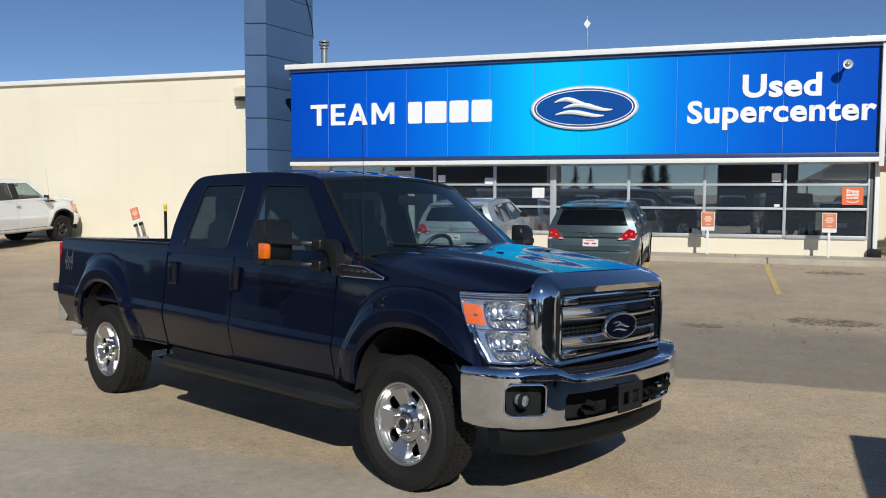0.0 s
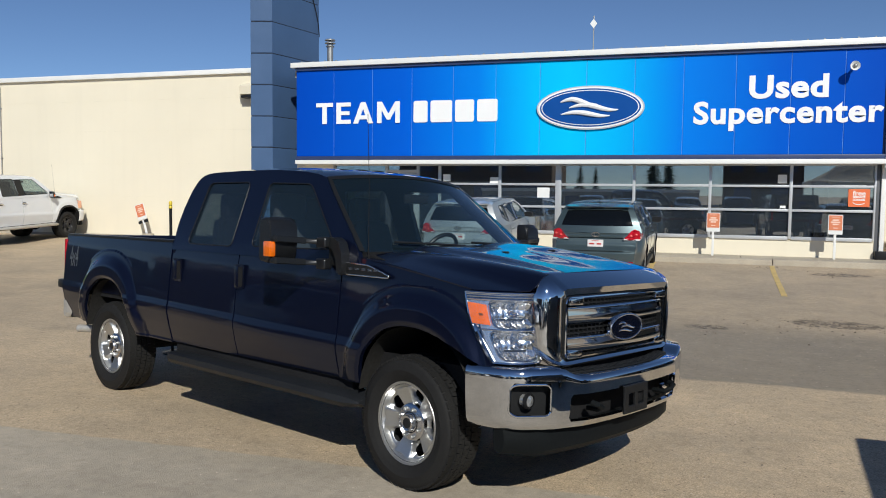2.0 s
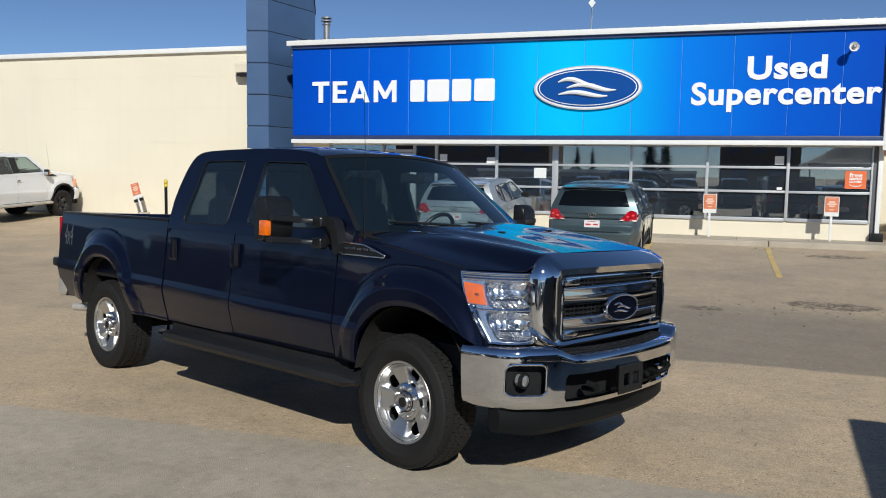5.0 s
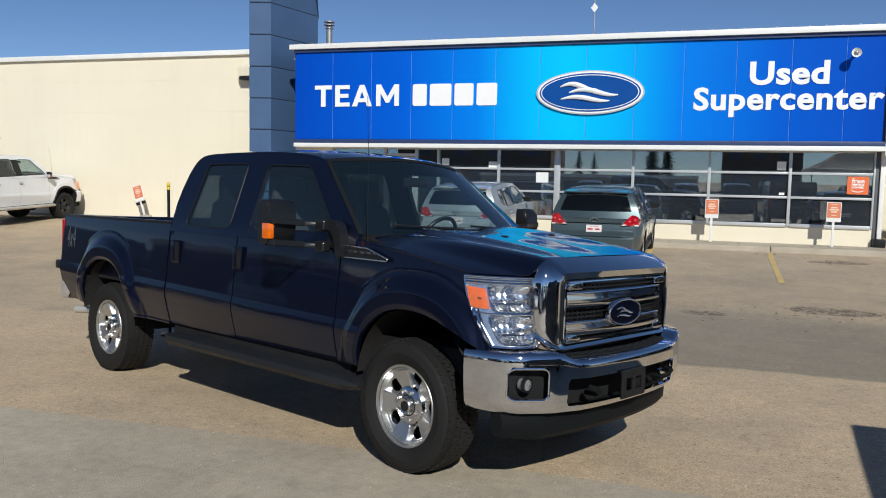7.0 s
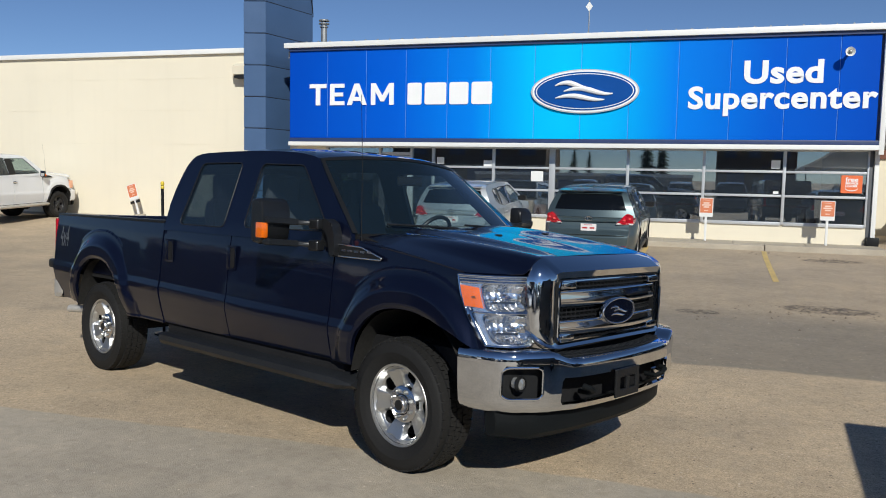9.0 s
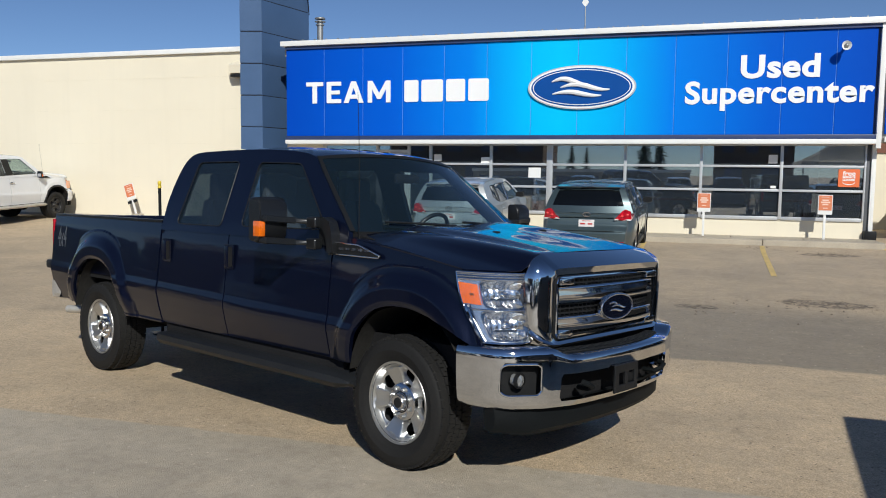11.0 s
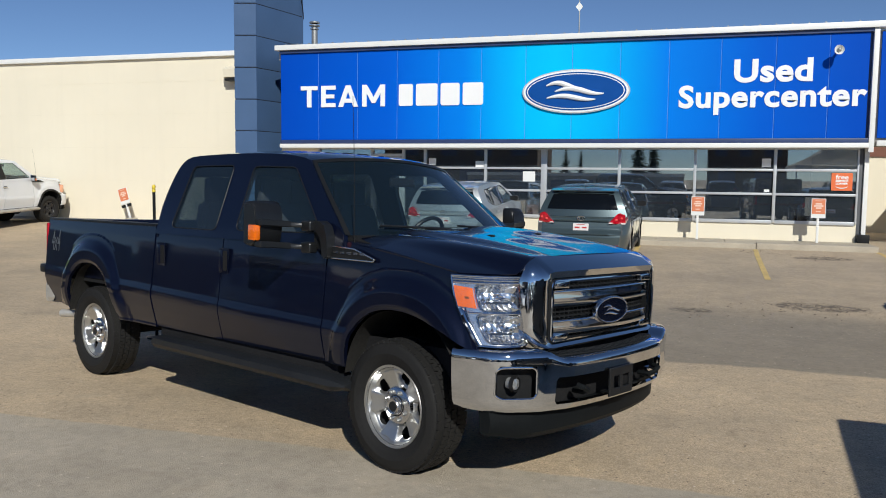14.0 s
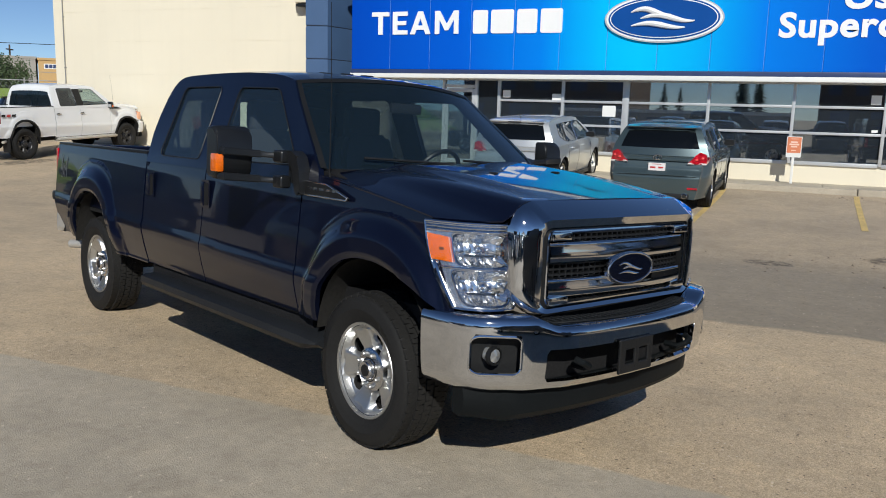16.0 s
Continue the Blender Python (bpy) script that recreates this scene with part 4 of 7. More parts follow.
def tail_floor(x):
    """The lower edge of the bed sweeps up behind the rear wheel."""
    return 0.605 + 0.02 * min(1.0, max(0.0, (-4.42 - x) / 0.47)) if x < -4.42 else 0.0


def side_panel(s, x0, x1, ztop, floor, slant=None, thick=0.03, dense=1.0, swell=0.04):
    """A body side panel from x0 to x1; s is the side, ztop(x) its top edge."""
    xs = set(lin(x0, x1, max(8, int(abs(x1 - x0) * 34 * dense))))
    for xc, a, b in ARCHES:
        for k in range(49):
            x = xc - a * math.cos(math.pi * k / 48)
            if x0 < x < x1:
                xs.add(x)
    xs = sorted(xs)
    zs = sorted(set(lin(floor, 1.5, int(56 * dense))) | {0.82, 0.865, 0.92})
    bm = bmesh.new()
    rows = []
    for x in xs:
        top, bot = ztop(x), max(arch_bottom(x, floor), tail_floor(x))
        col = []
        for z in zs:
            zz = min(max(z, bot), top)
            xx = x
            if slant:
                xx = x + slant(zz) * smooth01(x1 - 0.30, x1, x)
                zz = max(zz, min(top, arch_bottom(xx, floor)))
            col.append(bm.verts.new((xx, s * side_y(xx, zz, swell), zz)))
        rows.append(col)
    for a, b in zip(rows, rows[1:]):
        for j in range(len(zs) - 1):
            bm.faces.new((a[j], b[j], b[j + 1], a[j + 1]))
    bmesh.ops.remove_doubles(bm, verts=bm.verts, dist=0.0008)
    bmesh.ops.dissolve_degenerate(bm, edges=bm.edges, dist=0.0005)
    r = bmesh.ops.extrude_face_region(bm, geom=bm.faces[:])
    for v in r["geom"]:
        if isinstance(v, bmesh.types.BMVert):
            v.co.y -= s * thick
    return bm


def cab_y(z):
    return 0.943 - 0.225 * (max(0.0, z - 1.38) / 0.62) ** 1.25


ROOF_EDGE = [(-2.818, 1.80), (-2.81, 1.86), (-2.797, 1.91), (-2.778, 1.952), (-2.75, 1.986), (-2.71, 2.009), (-2.65, 2.023), (-2.55, 2.031), (-2.25, 2.037), (-1.95, 2.038), (-1.7, 2.034), (-1.5, 2.024), (-1.33, 2.012), (-1.2, 1.995), (-1.13, 1.981), (-1.08, 1.965)]
PILLAR_A = [(-1.08, 1.965), (-0.95, 1.85), (-0.79, 1.715), (-0.61, 1.56), (-0.50, 1.455)]


def cab_side(s):
    """The frame round the side windows, with both openings."""
    bm = bmesh.new()
    outer = [(-2.835, 1.375), (-2.833, 1.6), (-2.828, 1.72)] + ROOF_EDGE + PILLAR_A[1:] + [(-0.47, 1.375), (-1.2, 1.375), (-2.0, 1.375)]
    holes = [SIDE_WINDOWS[0], SIDE_WINDOWS[1]]
    edges = []
    for loop in [outer] + holes:
        vs = [bm.verts.new((x, s * cab_y(z), z)) for x, z in loop]
        for a, b in zip(vs, vs[1:] + vs[:1]):
            edges.append(bm.edges.new((a, b)))
    bmesh.ops.triangle_fill(bm, use_beauty=True, edges=edges, normal=(0, s, 0.2))
    r = bmesh.ops.extrude_face_region(bm, geom=bm.faces[:])
    for v in r["geom"]:
        if isinstance(v, bmesh.types.BMVert):
            v.co.y -= s * 0.035
    return bm


def round_poly(pts, r=0.05, n=4):
    """Round the corners of an outline."""
    out = []
    m = len(pts)
    for i in range(m):
        p, a, b = Vector(pts[i]), Vector(pts[i - 1]), Vector(pts[(i + 1) % m])
        u, v = (a - p), (b - p)
        ra = min(r, u.length * 0.45, v.length * 0.45)
        s, e = p + u.normalized() * ra, p + v.normalized() * ra
        for k in range(n + 1):
            t = k / n
            q = s * (1 - t) ** 2 + p * 2 * t * (1 - t) + e * t ** 2
            out.append((q.x, q.y))
    return out


SIDE_WINDOWS = [round_poly([(-2.60, 1.435), (-1.96, 1.435), (-1.985, 1.943), (-2.56, 1.943)]), round_poly([(-1.70, 1.445), (-0.72, 1.46), (-1.21, 1.918), (-1.72, 1.932)])]


def a_line(t):
    """A point on the front edge of the A pillar, from its foot (0) to the roof (1)."""
    pts = PILLAR_A[::-1]
    f = t * (len(pts) - 1)
    i = min(int(f), len(pts) - 2)
    k = f - i
    return (pts[i][0] * (1 - k) + pts[i + 1][0] * k, pts[i][1] * (1 - k) + pts[i + 1][1] * k)


def shield(t, v, inset=0.0, out=0.0):
    x, z = a_line(t)
    h = cab_y(z) - 0.012 - inset
    b = 1 - v * v
    return (x + b * (0.20 - 0.08 * t) + out, v * h, z + b * (0.0 + 0.045 * t) + out)


def hood_point(u, v):
    """u from cowl to grille, v across."""
    yw = 0.920 + 0.020 * u
    x0 = -0.50 + 0.17 * (1 - v * v)
    x1 = 0.80 - 0.295 * max(0.0, (abs(v) - 0.80) / 0.20) + 0.035 * math.sin(max(0.0, (abs(v) - 0.80) / 0.20) * math.pi)
    x = x0 + (x1 - x0) * u
    zc, ze = 1.495, 1.405
    av = abs(v)
    if av < 0.48:
        f = 1 - 0.06 * (av / 0.48) ** 2
    elif av < 0.60:
        f = 0.94 - 0.34 * smooth01(0.48, 0.60, av)
    else:
        f = 0.60 * (1 - ((av - 0.60) / 0.40) ** 1.6)
    rear = ze + (zc - ze) * f
    front = 1.380 - 0.008 * (av / 0.68) ** 2 if av < 0.68 else 1.372 - 0.094 * smooth01(0.68, 0.84, av) - 0.012 * (av - 0.84)
    k = u ** (1.25 + 0.55 * (1 - smooth01(0.6, 0.9, av)))
    return (x, v * yw, rear * (1 - k) + front * k + 0.06 * max(0.0, v) * (1 - u ** 2.5))


def bow(y, front=0.968, drop=0.075, half=0.70, power=2.2):
    return front - drop * (abs(y) / half) ** power


BUMPER = [(1.06, 0.0), (1.058, 0.12), (1.052, 0.26), (1.04, 0.40), (1.024, 0.51), (1.015, 0.545), (1.008, 0.565), (0.9935, 0.615), (0.985, 0.645), (0.965, 0.72), (0.942, 0.765), (0.93, 0.787), (0.895, 0.845), (0.855, 0.895), (0.832, 0.917), (0.79, 0.950), (0.73, 0.978), (0.63, 0.997), (0.53, 1.005)]


def refined(pts):
    """Smooth midpoints between the points of a curve."""
    out = []
    for i in range(len(pts) - 1):
        a, b = pts[max(0, i - 1)], pts[min(len(pts) - 1, i + 2)]
        p, q = pts[i], pts[i + 1]
        out += [p, tuple((9 * (p[k] + q[k]) - (a[k] + b[k])) / 16 for k in (0, 1))]
    return out + [pts[-1]]


BUMPER = [BUMPER[0]] + refined(BUMPER[1:])


def bumper_grid(zs, offs):
    pts = [(x, -y) for x, y in BUMPER[:0:-1]] + BUMPER
    g = []
    for i, (x, y) in enumerate(pts):
        a, b = pts[max(0, i - 1)], pts[min(len(pts) - 1, i + 1)]
        d = Vector((b[0] - a[0], b[1] - a[1]))
        nrm = Vector((d.y, -d.x)).normalized()
        g.append([Vector((x + nrm.x * o, y + nrm.y * o, z)) for z, o in zip(zs, offs)])
    return pts, g


def build_pickup(name, where, label, paint_mat, rim_mat, full=True):
    root = tagged(empty(name, where), label, "pickup truck")
    P = lambda nm, bm, mt, lb="", parent=root, **k: part(nm, bm, mt, parent, lb, **k)
    swell = 0.04 if full else 0.012
    sill = 0.60 if full else 0.545
    bed_top = lambda x: 1.445 - 0.006 * (x + 2.8) / 2
    for s in (-1, 1):
        # body sides
        P("bed_side", side_panel(s, -4.89, -2.845, bed_top, 0.585, dense=2.2 if full else 1.0, swell=swell), paint_mat, sharp=62)
        P("rear_door", side_panel(s, -2.82, -1.855, lambda x: 1.385, sill), paint_mat, sharp=62)
        P("front_door", side_panel(s, -1.842, -0.65, lambda x: 1.385, sill), paint_mat, sharp=62)
        P("fender", side_panel(s, -0.637, 0.485, lambda x: 1.419 - 0.136 * max(0, (x + 0.5) / 1.005) ** 1.25, sill, lambda z: 0.46 * max(0.0, 1.275 - max(z, 0.86)), dense=2.6 if full else 1.0, swell=swell), paint_mat, sharp=62)
        P("window_frame", cab_side(s), paint_mat, sharp=25)
        for k, loop in enumerate(SIDE_WINDOWS):
            bm = bmesh.new()
            vs = [bm.verts.new((x, s * (cab_y(z) - 0.009), z)) for x, z in loop]
            bm.faces.new(vs)
            w = P("side_window", bm, M_PRIVACY if k == 0 else (M_DOORGLASS if full else M_CARGLASS), smooth=False)
            w.visible_shadow = False
            rim = bmesh.new()
            tube(rim, [(x, s * (cab_y(z) + 0.001), z) for x, z in loop] + [(loop[0][0], s * (cab_y(loop[0][1]) + 0.001), loop[0][1])], 0.0045, 6)
            part("window_seal", rim, M_BLACK, w)
        # wheel housings
        for xc, a, b in ARCHES:
            bm = bmesh.new()
            rings = []
            for y, k in ((0.955, 0.985), (0.90, 1.0), (0.45, 1.0)):
                ring = []
                for i in range(2, 31):
                    t = -math.cos(math.pi * i / 32)
                    ring.append((xc + a * k * t, s * y, 0.40 + b * k * max(0.0, 1 - abs(t) ** ARCH_N) ** (1 / ARCH_N)))
                rings.append(ring)
            loft(bm, rings, False, False)
            P("wheel_housing", bm, M_LINER)
        # handles
        for hx in (-2.70, -1.80):
            bm = bmesh.new()
            prism(bm, rounded(hx - 0.06, hx + 0.06, 1.115, 1.305, 0.02), (0, s * 0.004, 0), (0, s * 0.961, 0))
            hb = P("handle_plate", bm, paint_mat)
            if not full:
                part("grip", boxed(hx - 0.09, hx + 0.09, min(s * 0.962, s * 0.985), max(s * 0.962, s * 0.985), 1.19, 1.225, 0.008), M_HUB, hb)
                part("recess", boxed(hx - 0.05, hx + 0.05, min(s * 0.9615, s * 0.968), max(s * 0.9615, s * 0.968), 1.175, 1.24), M_GREYPLASTIC, hb)
                continue
            bm = bmesh.new()
            prism(bm, rounded(hx - 0.012, hx + 0.044, 1.135, 1.285, 0.015), (0, s * 0.004, 0), (0, s * 0.9655, 0))
            part("recess", bm, M_UNDER, hb)
            part("grip", boxed(hx - 0.052, hx - 0.006, min(s * 0.962, s * 0.975), max(s * 0.962, s * 0.975), 1.13, 1.29, 0.006), paint_mat, hb)
        # running board with its brackets
        bm = bmesh.new()
        rings = []
        for x, dy, dz in ((-2.80, 0.05, 0.03), (-2.72, 0.0, 0.0), (-1.6, 0.0, 0.0), (-0.50, 0.0, 0.0), (-0.40, 0.05, 0.03)):
            rings.append([(x, s * y, z) for y, z in ((0.82, 0.445), (0.90, 0.43), (1.01 - dy, 0.44 + dz), (1.035 - dy, 0.475), (1.03 - dy, 0.515 - dz), (0.99 - dy, 0.53 - dz), (0.82, 0.535 - dz))])
        loft(bm, rings)
        P("running_board", bm, M_STEP if full else M_PIPE)
        for x in (-2.3, -1.5, -0.8):
            P("step_bracket", boxed(x - 0.03, x + 0.03, min(s * 0.6, s * 0.9), max(s * 0.6, s * 0.9), 0.45, 0.5), M_UNDER, smooth=False)
        # rocker, tail lamp
        P("rocker", boxed(-2.8, -0.55, min(s * 0.80, s * 0.905), max(s * 0.80, s * 0.905), 0.44, 0.60, 0.02), M_UNDER)
        bm = bmesh.new()
        prism(bm, rounded(-4.925, -4.885, 0.98, 1.40, 0.015), (0, s * 0.02, 0), (0, s * 0.93, 0))
        tl = P("tail_lamp", bm, M_RED)
        if not full:
            part("lamp_wrap", boxed(-4.93, -4.71, min(s * 0.93, s * 0.974), max(s * 0.93, s * 0.974), 1.0, 1.36, 0.02), M_RED, tl)
            P("pillar_trim", sheet(lambda t, z: (-1.975 + 0.265 * t, s * (cab_y(z) + 0.004), z), [0, 0.5, 1], lin(1.44, 1.925, 6)), M_BLACK)
            P("mud_flap", boxed(-4.50, -4.48, min(s * 0.72, s * 0.98), max(s * 0.72, s * 0.98), 0.22, 0.62), M_BLACK, smooth=False)
        # wheels
        build_wheel(root, *((-0.029, s * 0.80, 0.408, s, 0.421, 0.262, 0.253) if full else (0.0, s * 0.845, 0.425, s, 0.432, 0.285, 0.247)), rim_mat, steer=-2.1, cap=M_HUB if full else M_DARKALLOY, turn=-0.28)
        build_wheel(root, *((-4.0, s * 0.783, 0.412, s, 0.42, 0.262, 0.25) if full else (-3.967, s * 0.845, 0.425, s, 0.432, 0.285, 0.247)), rim_mat, cap=M_HUB if full else M_DARKALLOY, turn=0.05)
        # tow mirror
        out = Vector((0.05, 0.22, 0)) if s > 0 and full else Vector((0, 0, 0))
        mir = P("mirror_head", moved(mirror_head(s), out), M_MIRROR, sharp=60)
        if not full:
            mir.matrix_local = Matrix.Translation((-0.62, s * 0.95, 1.36)) @ Matrix.Scale(0.66, 4) @ Matrix.Translation((0.78, s * -1.05, -1.40))
            P("corner_lamp", boxed(0.52, 0.68, min(s * 0.955, s * 0.99), max(s * 0.955, s * 0.99), 0.93, 1.18, 0.02), M_CORNER)
            for xc, a, b in ARCHES:
                bm = bmesh.new()
                edge = []
                for i in range(41):
                    tt = -math.cos(math.pi * i / 40)
                    px, pz = xc + a * 1.02 * tt, 0.40 + b * 1.015 * max(0.0, 1 - abs(tt) ** ARCH_N) ** (1 / ARCH_N)
                    edge.append((px, s * (side_y(px, pz, swell) + 0.002), pz))
                tube(bm, edge, 0.034, 8)
                P("arch_lip", bm, M_BLACK)
        part("mirror_glass", moved(boxed(-1.022, -1.018, min(s * 1.14, s * 1.33), max(s * 1.14, s * 1.33), 1.40, 1.64), out), M_CHROME, mir, smooth=False)
        bm = bmesh.new()
        box(bm, -0.965 - 0.02 * (s > 0), -0.889 - 0.04 * (s > 0), min(s * 1.298, s * 1.347), max(s * 1.298, s * 1.347), 1.408, 1.512, 0.012, 2)
        part("turn_lamp", moved(bm, out), M_AMBER, mir)
        for z in (1.373, 1.516):
            bm = bmesh.new()
            loft(bm, [[(x + a + (out.x if y > 1.05 else 0), s * y + (out.y if y > 1.05 else 0), z + dz + b) for a, b in ((-0.016, -h), (0.010, -h), (0.016, -h + 0.006), (0.016, h - 0.006), (0.010, h), (-0.016, h))] for x, y, h, dz in ((-0.905, 1.325, 0.014, 0.012), (-0.878, 1.31, 0.022, 0.012), (-0.872, 1.17, 0.021, 0.004), (-0.845, 1.10, 0.021, 0.0), (-0.845, 1.099, 0.016, 0.0), (-0.79, 1.035, 0.016, -0.006), (-0.76, 1.01, 0.016, -0.008))])
            part("arm", bm, M_MIRROR, mir)
            bm = boxed(-0.80, -0.70, min(s * 0.975, s * 1.045), max(s * 0.975, s * 1.045), z - 0.045, z + 0.028, 0.018, 3)
            part("pivot", bm, M_MIRROR, mir)
        # curved mount standing on the door corner
        bm = bmesh.new()
        prism(bm, round_poly([(-0.74, 1.54), (-0.665, 1.545), (-0.61, 1.515), (-0.582, 1.445), (-0.572, 1.36), (-0.578, 1.298), (-0.622, 1.298), (-0.634, 1.37), (-0.652, 1.435), (-0.685, 1.472), (-0.74, 1.482)], 0.014), (0, s * 0.075, 0), (0, s * 0.93, 0))
        bmesh.ops.bevel(bm, geom=[e for e in bm.edges if all(abs(v.co.y) > 0.99 for v in e.verts)], offset=0.022, segments=4, affect="EDGES", clamp_overlap=True)
        part("mount", bm, M_MIRROR, mir, sharp=50)
        bm = bmesh.new()
        prism(bm, round_poly([(-0.76, 1.365), (-0.64, 1.345), (-0.60, 1.345), (-0.62, 1.44), (-0.69, 1.53), (-0.75, 1.54)], 0.02), (0, s * 0.035, 0), (0, s * 0.925, 0))
        part("mount_plate", bm, M_BLACK, mir)
        # fender vent with a bright rim
        bm = bmesh.new()
        vent = round_poly([(-0.585, 1.305), (-0.585, 1.383), (-0.36, 1.374), (-0.17, 1.316), (-0.18, 1.303)], 0.02)
        prism(bm, vent, (0, s * 0.014, 0), (0, s * 0.945, 0))
        fv = P("fender_vent", bm, M_BLACK if full else paint_mat, sharp=60)
        rim = bmesh.new()
        tube(rim, [(x, s * 0.962, z) for x, z in vent + vent[:1]], 0.0055, 8, False)
        if full:
            part("vent_rim", rim, M_HUB, fv, "bright silver rim")
        else:
            rim.free()
        bm = bmesh.new()
        prism(bm, round_poly([(-0.574, 1.308), (-0.574, 1.384), (-0.343, 1.372), (-0.178, 1.311)], 0.015), (0, s * 0.006, 0), (0, s * 0.957, 0))
        part("vent_recess", bm, M_BLACK, fv)
        if full:
            for k in range(5):
                x = -0.55 + k * 0.062
                bm = bmesh.new()
                prism(bm, rounded(x, x + 0.042, 1.336, 1.352, 0.004), (0, s * 0.005, 0), (0, s * 0.9625, 0))
                part("model_bar", bm, M_HUB, fv)
    # roof and its lamps
    us, vs = [-2.81, -2.797, -2.778, -2.75, -2.71, -2.65, -2.55] + lin(-2.4, -1.08, 14), lin(-1, 1, 17)

    def roof_edge_z(x):
        for (a, p), (b, q) in zip(ROOF_EDGE, ROOF_EDGE[1:]):
            if x <= b:
                return p + (q - p) * max(0.0, (x - a) / (b - a))
        return ROOF_EDGE[-1][1]

    def roof_pt(x, v):
        z = roof_edge_z(x)
        front = 0.12 * (1 - v * v) * smooth01(-1.35, -1.08, x)
        return (x + front, v * cab_y(z), z + 0.045 * (1 - abs(v) ** 3))
    P("roof", sheet(roof_pt, us, vs, 0.03, (0, 0, -1)), paint_mat)
    for k, y in enumerate((-0.34, -0.17, 0.0, 0.17, 0.34)) if full else ():
        bm = bmesh.new()
        prism(bm, [(-0.05, -0.02), (0.05, -0.025), (0.02, 0.006), (-0.03, 0.008)], (0, 0.07, 0), (-1.32, y - 0.035, 2.065 - 0.09 * abs(y) ** 2 - 0.008))
        P("roof_lamp", bm, M_BLACK)
    # rear of the cab
    bm = bmesh.new()
    prism(bm, [(-0.92, 0.9), (0.92, 0.9), (0.94, 1.38), (-0.94, 1.38)], (0.03, 0, 0), (-2.82, 0, 0), u=(0, 1, 0))
    P("cab_back", bm, paint_mat, smooth=False)

    def back_pt(t, v):
        z = 1.38 + (1.955 - 1.38) * t
        x = -2.82 + 0.01 * t + 0.10 * max(0, t - 0.6) ** 1.6
        return (x, v * (cab_y(z) - 0.02), z)
    bm = bmesh.new()
    wide, low, high = (0.82, 0.14, 0.86) if full else (0.90, 0.06, 0.90)
    for v0, v1 in ((-1, -wide), (wide, 1)):
        g = [[bm.verts.new(back_pt(t, v)) for v in (v0, v1)] for t in lin(0, 1, 9)]
        for a, b in zip(g, g[1:]):
            bm.faces.new((a[0], a[1], b[1], b[0]))
    for t0, t1 in ((0, low), (high, 1.0)):
        g = [[bm.verts.new(back_pt(t, v)) for v in lin(-wide, wide, 7)] for t in lin(t0, t1, 3)]
        for a, b in zip(g, g[1:]):
            for j in range(6):
                bm.faces.new((a[j], a[j + 1], b[j + 1], b[j]))
    P("back_frame", bm, paint_mat)
    rw = P("rear_window", sheet(lambda t, v: back_pt(t, v), lin(low - 0.01, high + 0.01, 6), lin(-wide - 0.01, wide + 0.01, 6)), M_CARGLASS if full else M_PRIVACY)
    rw.visible_shadow = False
    # bed
    P("bed_floor", boxed(-4.88, -2.85, -0.86, 0.86, 0.86, 0.9), M_UNDER, smooth=False)
    P("bed_front", boxed(-2.885, -2.85, -0.9, 0.9, 0.66, 1.43, 0.01), paint_mat)
    for s in (-1, 1):
        P("bed_wall", boxed(-4.88, -2.885, min(s * 0.84, s * 0.87), max(s * 0.84, s * 0.87), 0.9, 1.43), paint_mat, smooth=False)
        P("bed_rail", boxed(-4.89, -2.85, min(s * 0.835, s * 0.935), max(s * 0.835, s * 0.935), 1.432, 1.455, 0.008), M_BLACK)
    tg = P("tailgate", boxed(-4.94, -4.89, -0.84, 0.84, 0.86, 1.44, 0.02), paint_mat)
    part("tailgate_handle", boxed(-4.952, -4.935, -0.13, 0.13, 1.25, 1.33, 0.008), M_BLACK, tg)
    # rear bumper
    bm = bmesh.new()
    rings = []
    for y, x, lo, hi in ((-0.958, -4.865, 0.655, 0.79), (-0.953, -4.91, 0.615, 0.81), (-0.915, -4.97, 0.60, 0.825), (-0.80, -5.03, 0.58, 0.83), (0, -5.05, 0.58, 0.83), (0.80, -5.03, 0.58, 0.83), (0.915, -4.97, 0.60, 0.825), (0.95, -4.91, 0.62, 0.81), (0.955, -4.86, 0.68, 0.78)):
        rings.append([(x, y, lo), (x - 0.02, y, lo + 0.04), (x - 0.02, y, hi - 0.04), (x, y, hi), (x + 0.08, y * 0.97, hi), (x + 0.08, y * 0.97, lo)])
    loft(bm, rings)
    # pale steel on the navy pickup stands for bright reflections in chrome
    P("rear_bumper", bm, M_PIPE if full else paint_mat, sharp=25)
    if full:
        P("tailgate_step", boxed(-5.10, -4.91, -0.95, -0.86, 0.89, 0.985, 0.03), M_BLACK)
    bm = bmesh.new()
    tube(bm, [(-4.1, -0.70, 0.56), (-4.38, -0.80, 0.525), (-4.66, -0.91, 0.51)], 0.038, 14)
    P("exhaust_pipe", bm, M_PIPE)
    # chassis
    for y in (-0.45, 0.36):
        P("chassis_rail", boxed(-5.0, 0.85, y, y + 0.09, 0.43, 0.7), M_UNDER, smooth=False)
    for x in (0.0, -3.99):
        bm = bmesh.new()
        tube(bm, [(x, -0.70, 0.41), (x, 0.70, 0.41)], 0.06, 10)
        bmesh.ops.create_uvsphere(bm, u_segments=14, v_segments=10, radius=0.17, matrix=Matrix.Translation((x, 0.1 if x < -1 else 0.3, 0.41)))
        P("axle", bm, M_UNDER)
    P("underbody", boxed(-2.8, 0.6, -0.8, 0.8, 0.6, 0.8), M_UNDER, smooth=False)
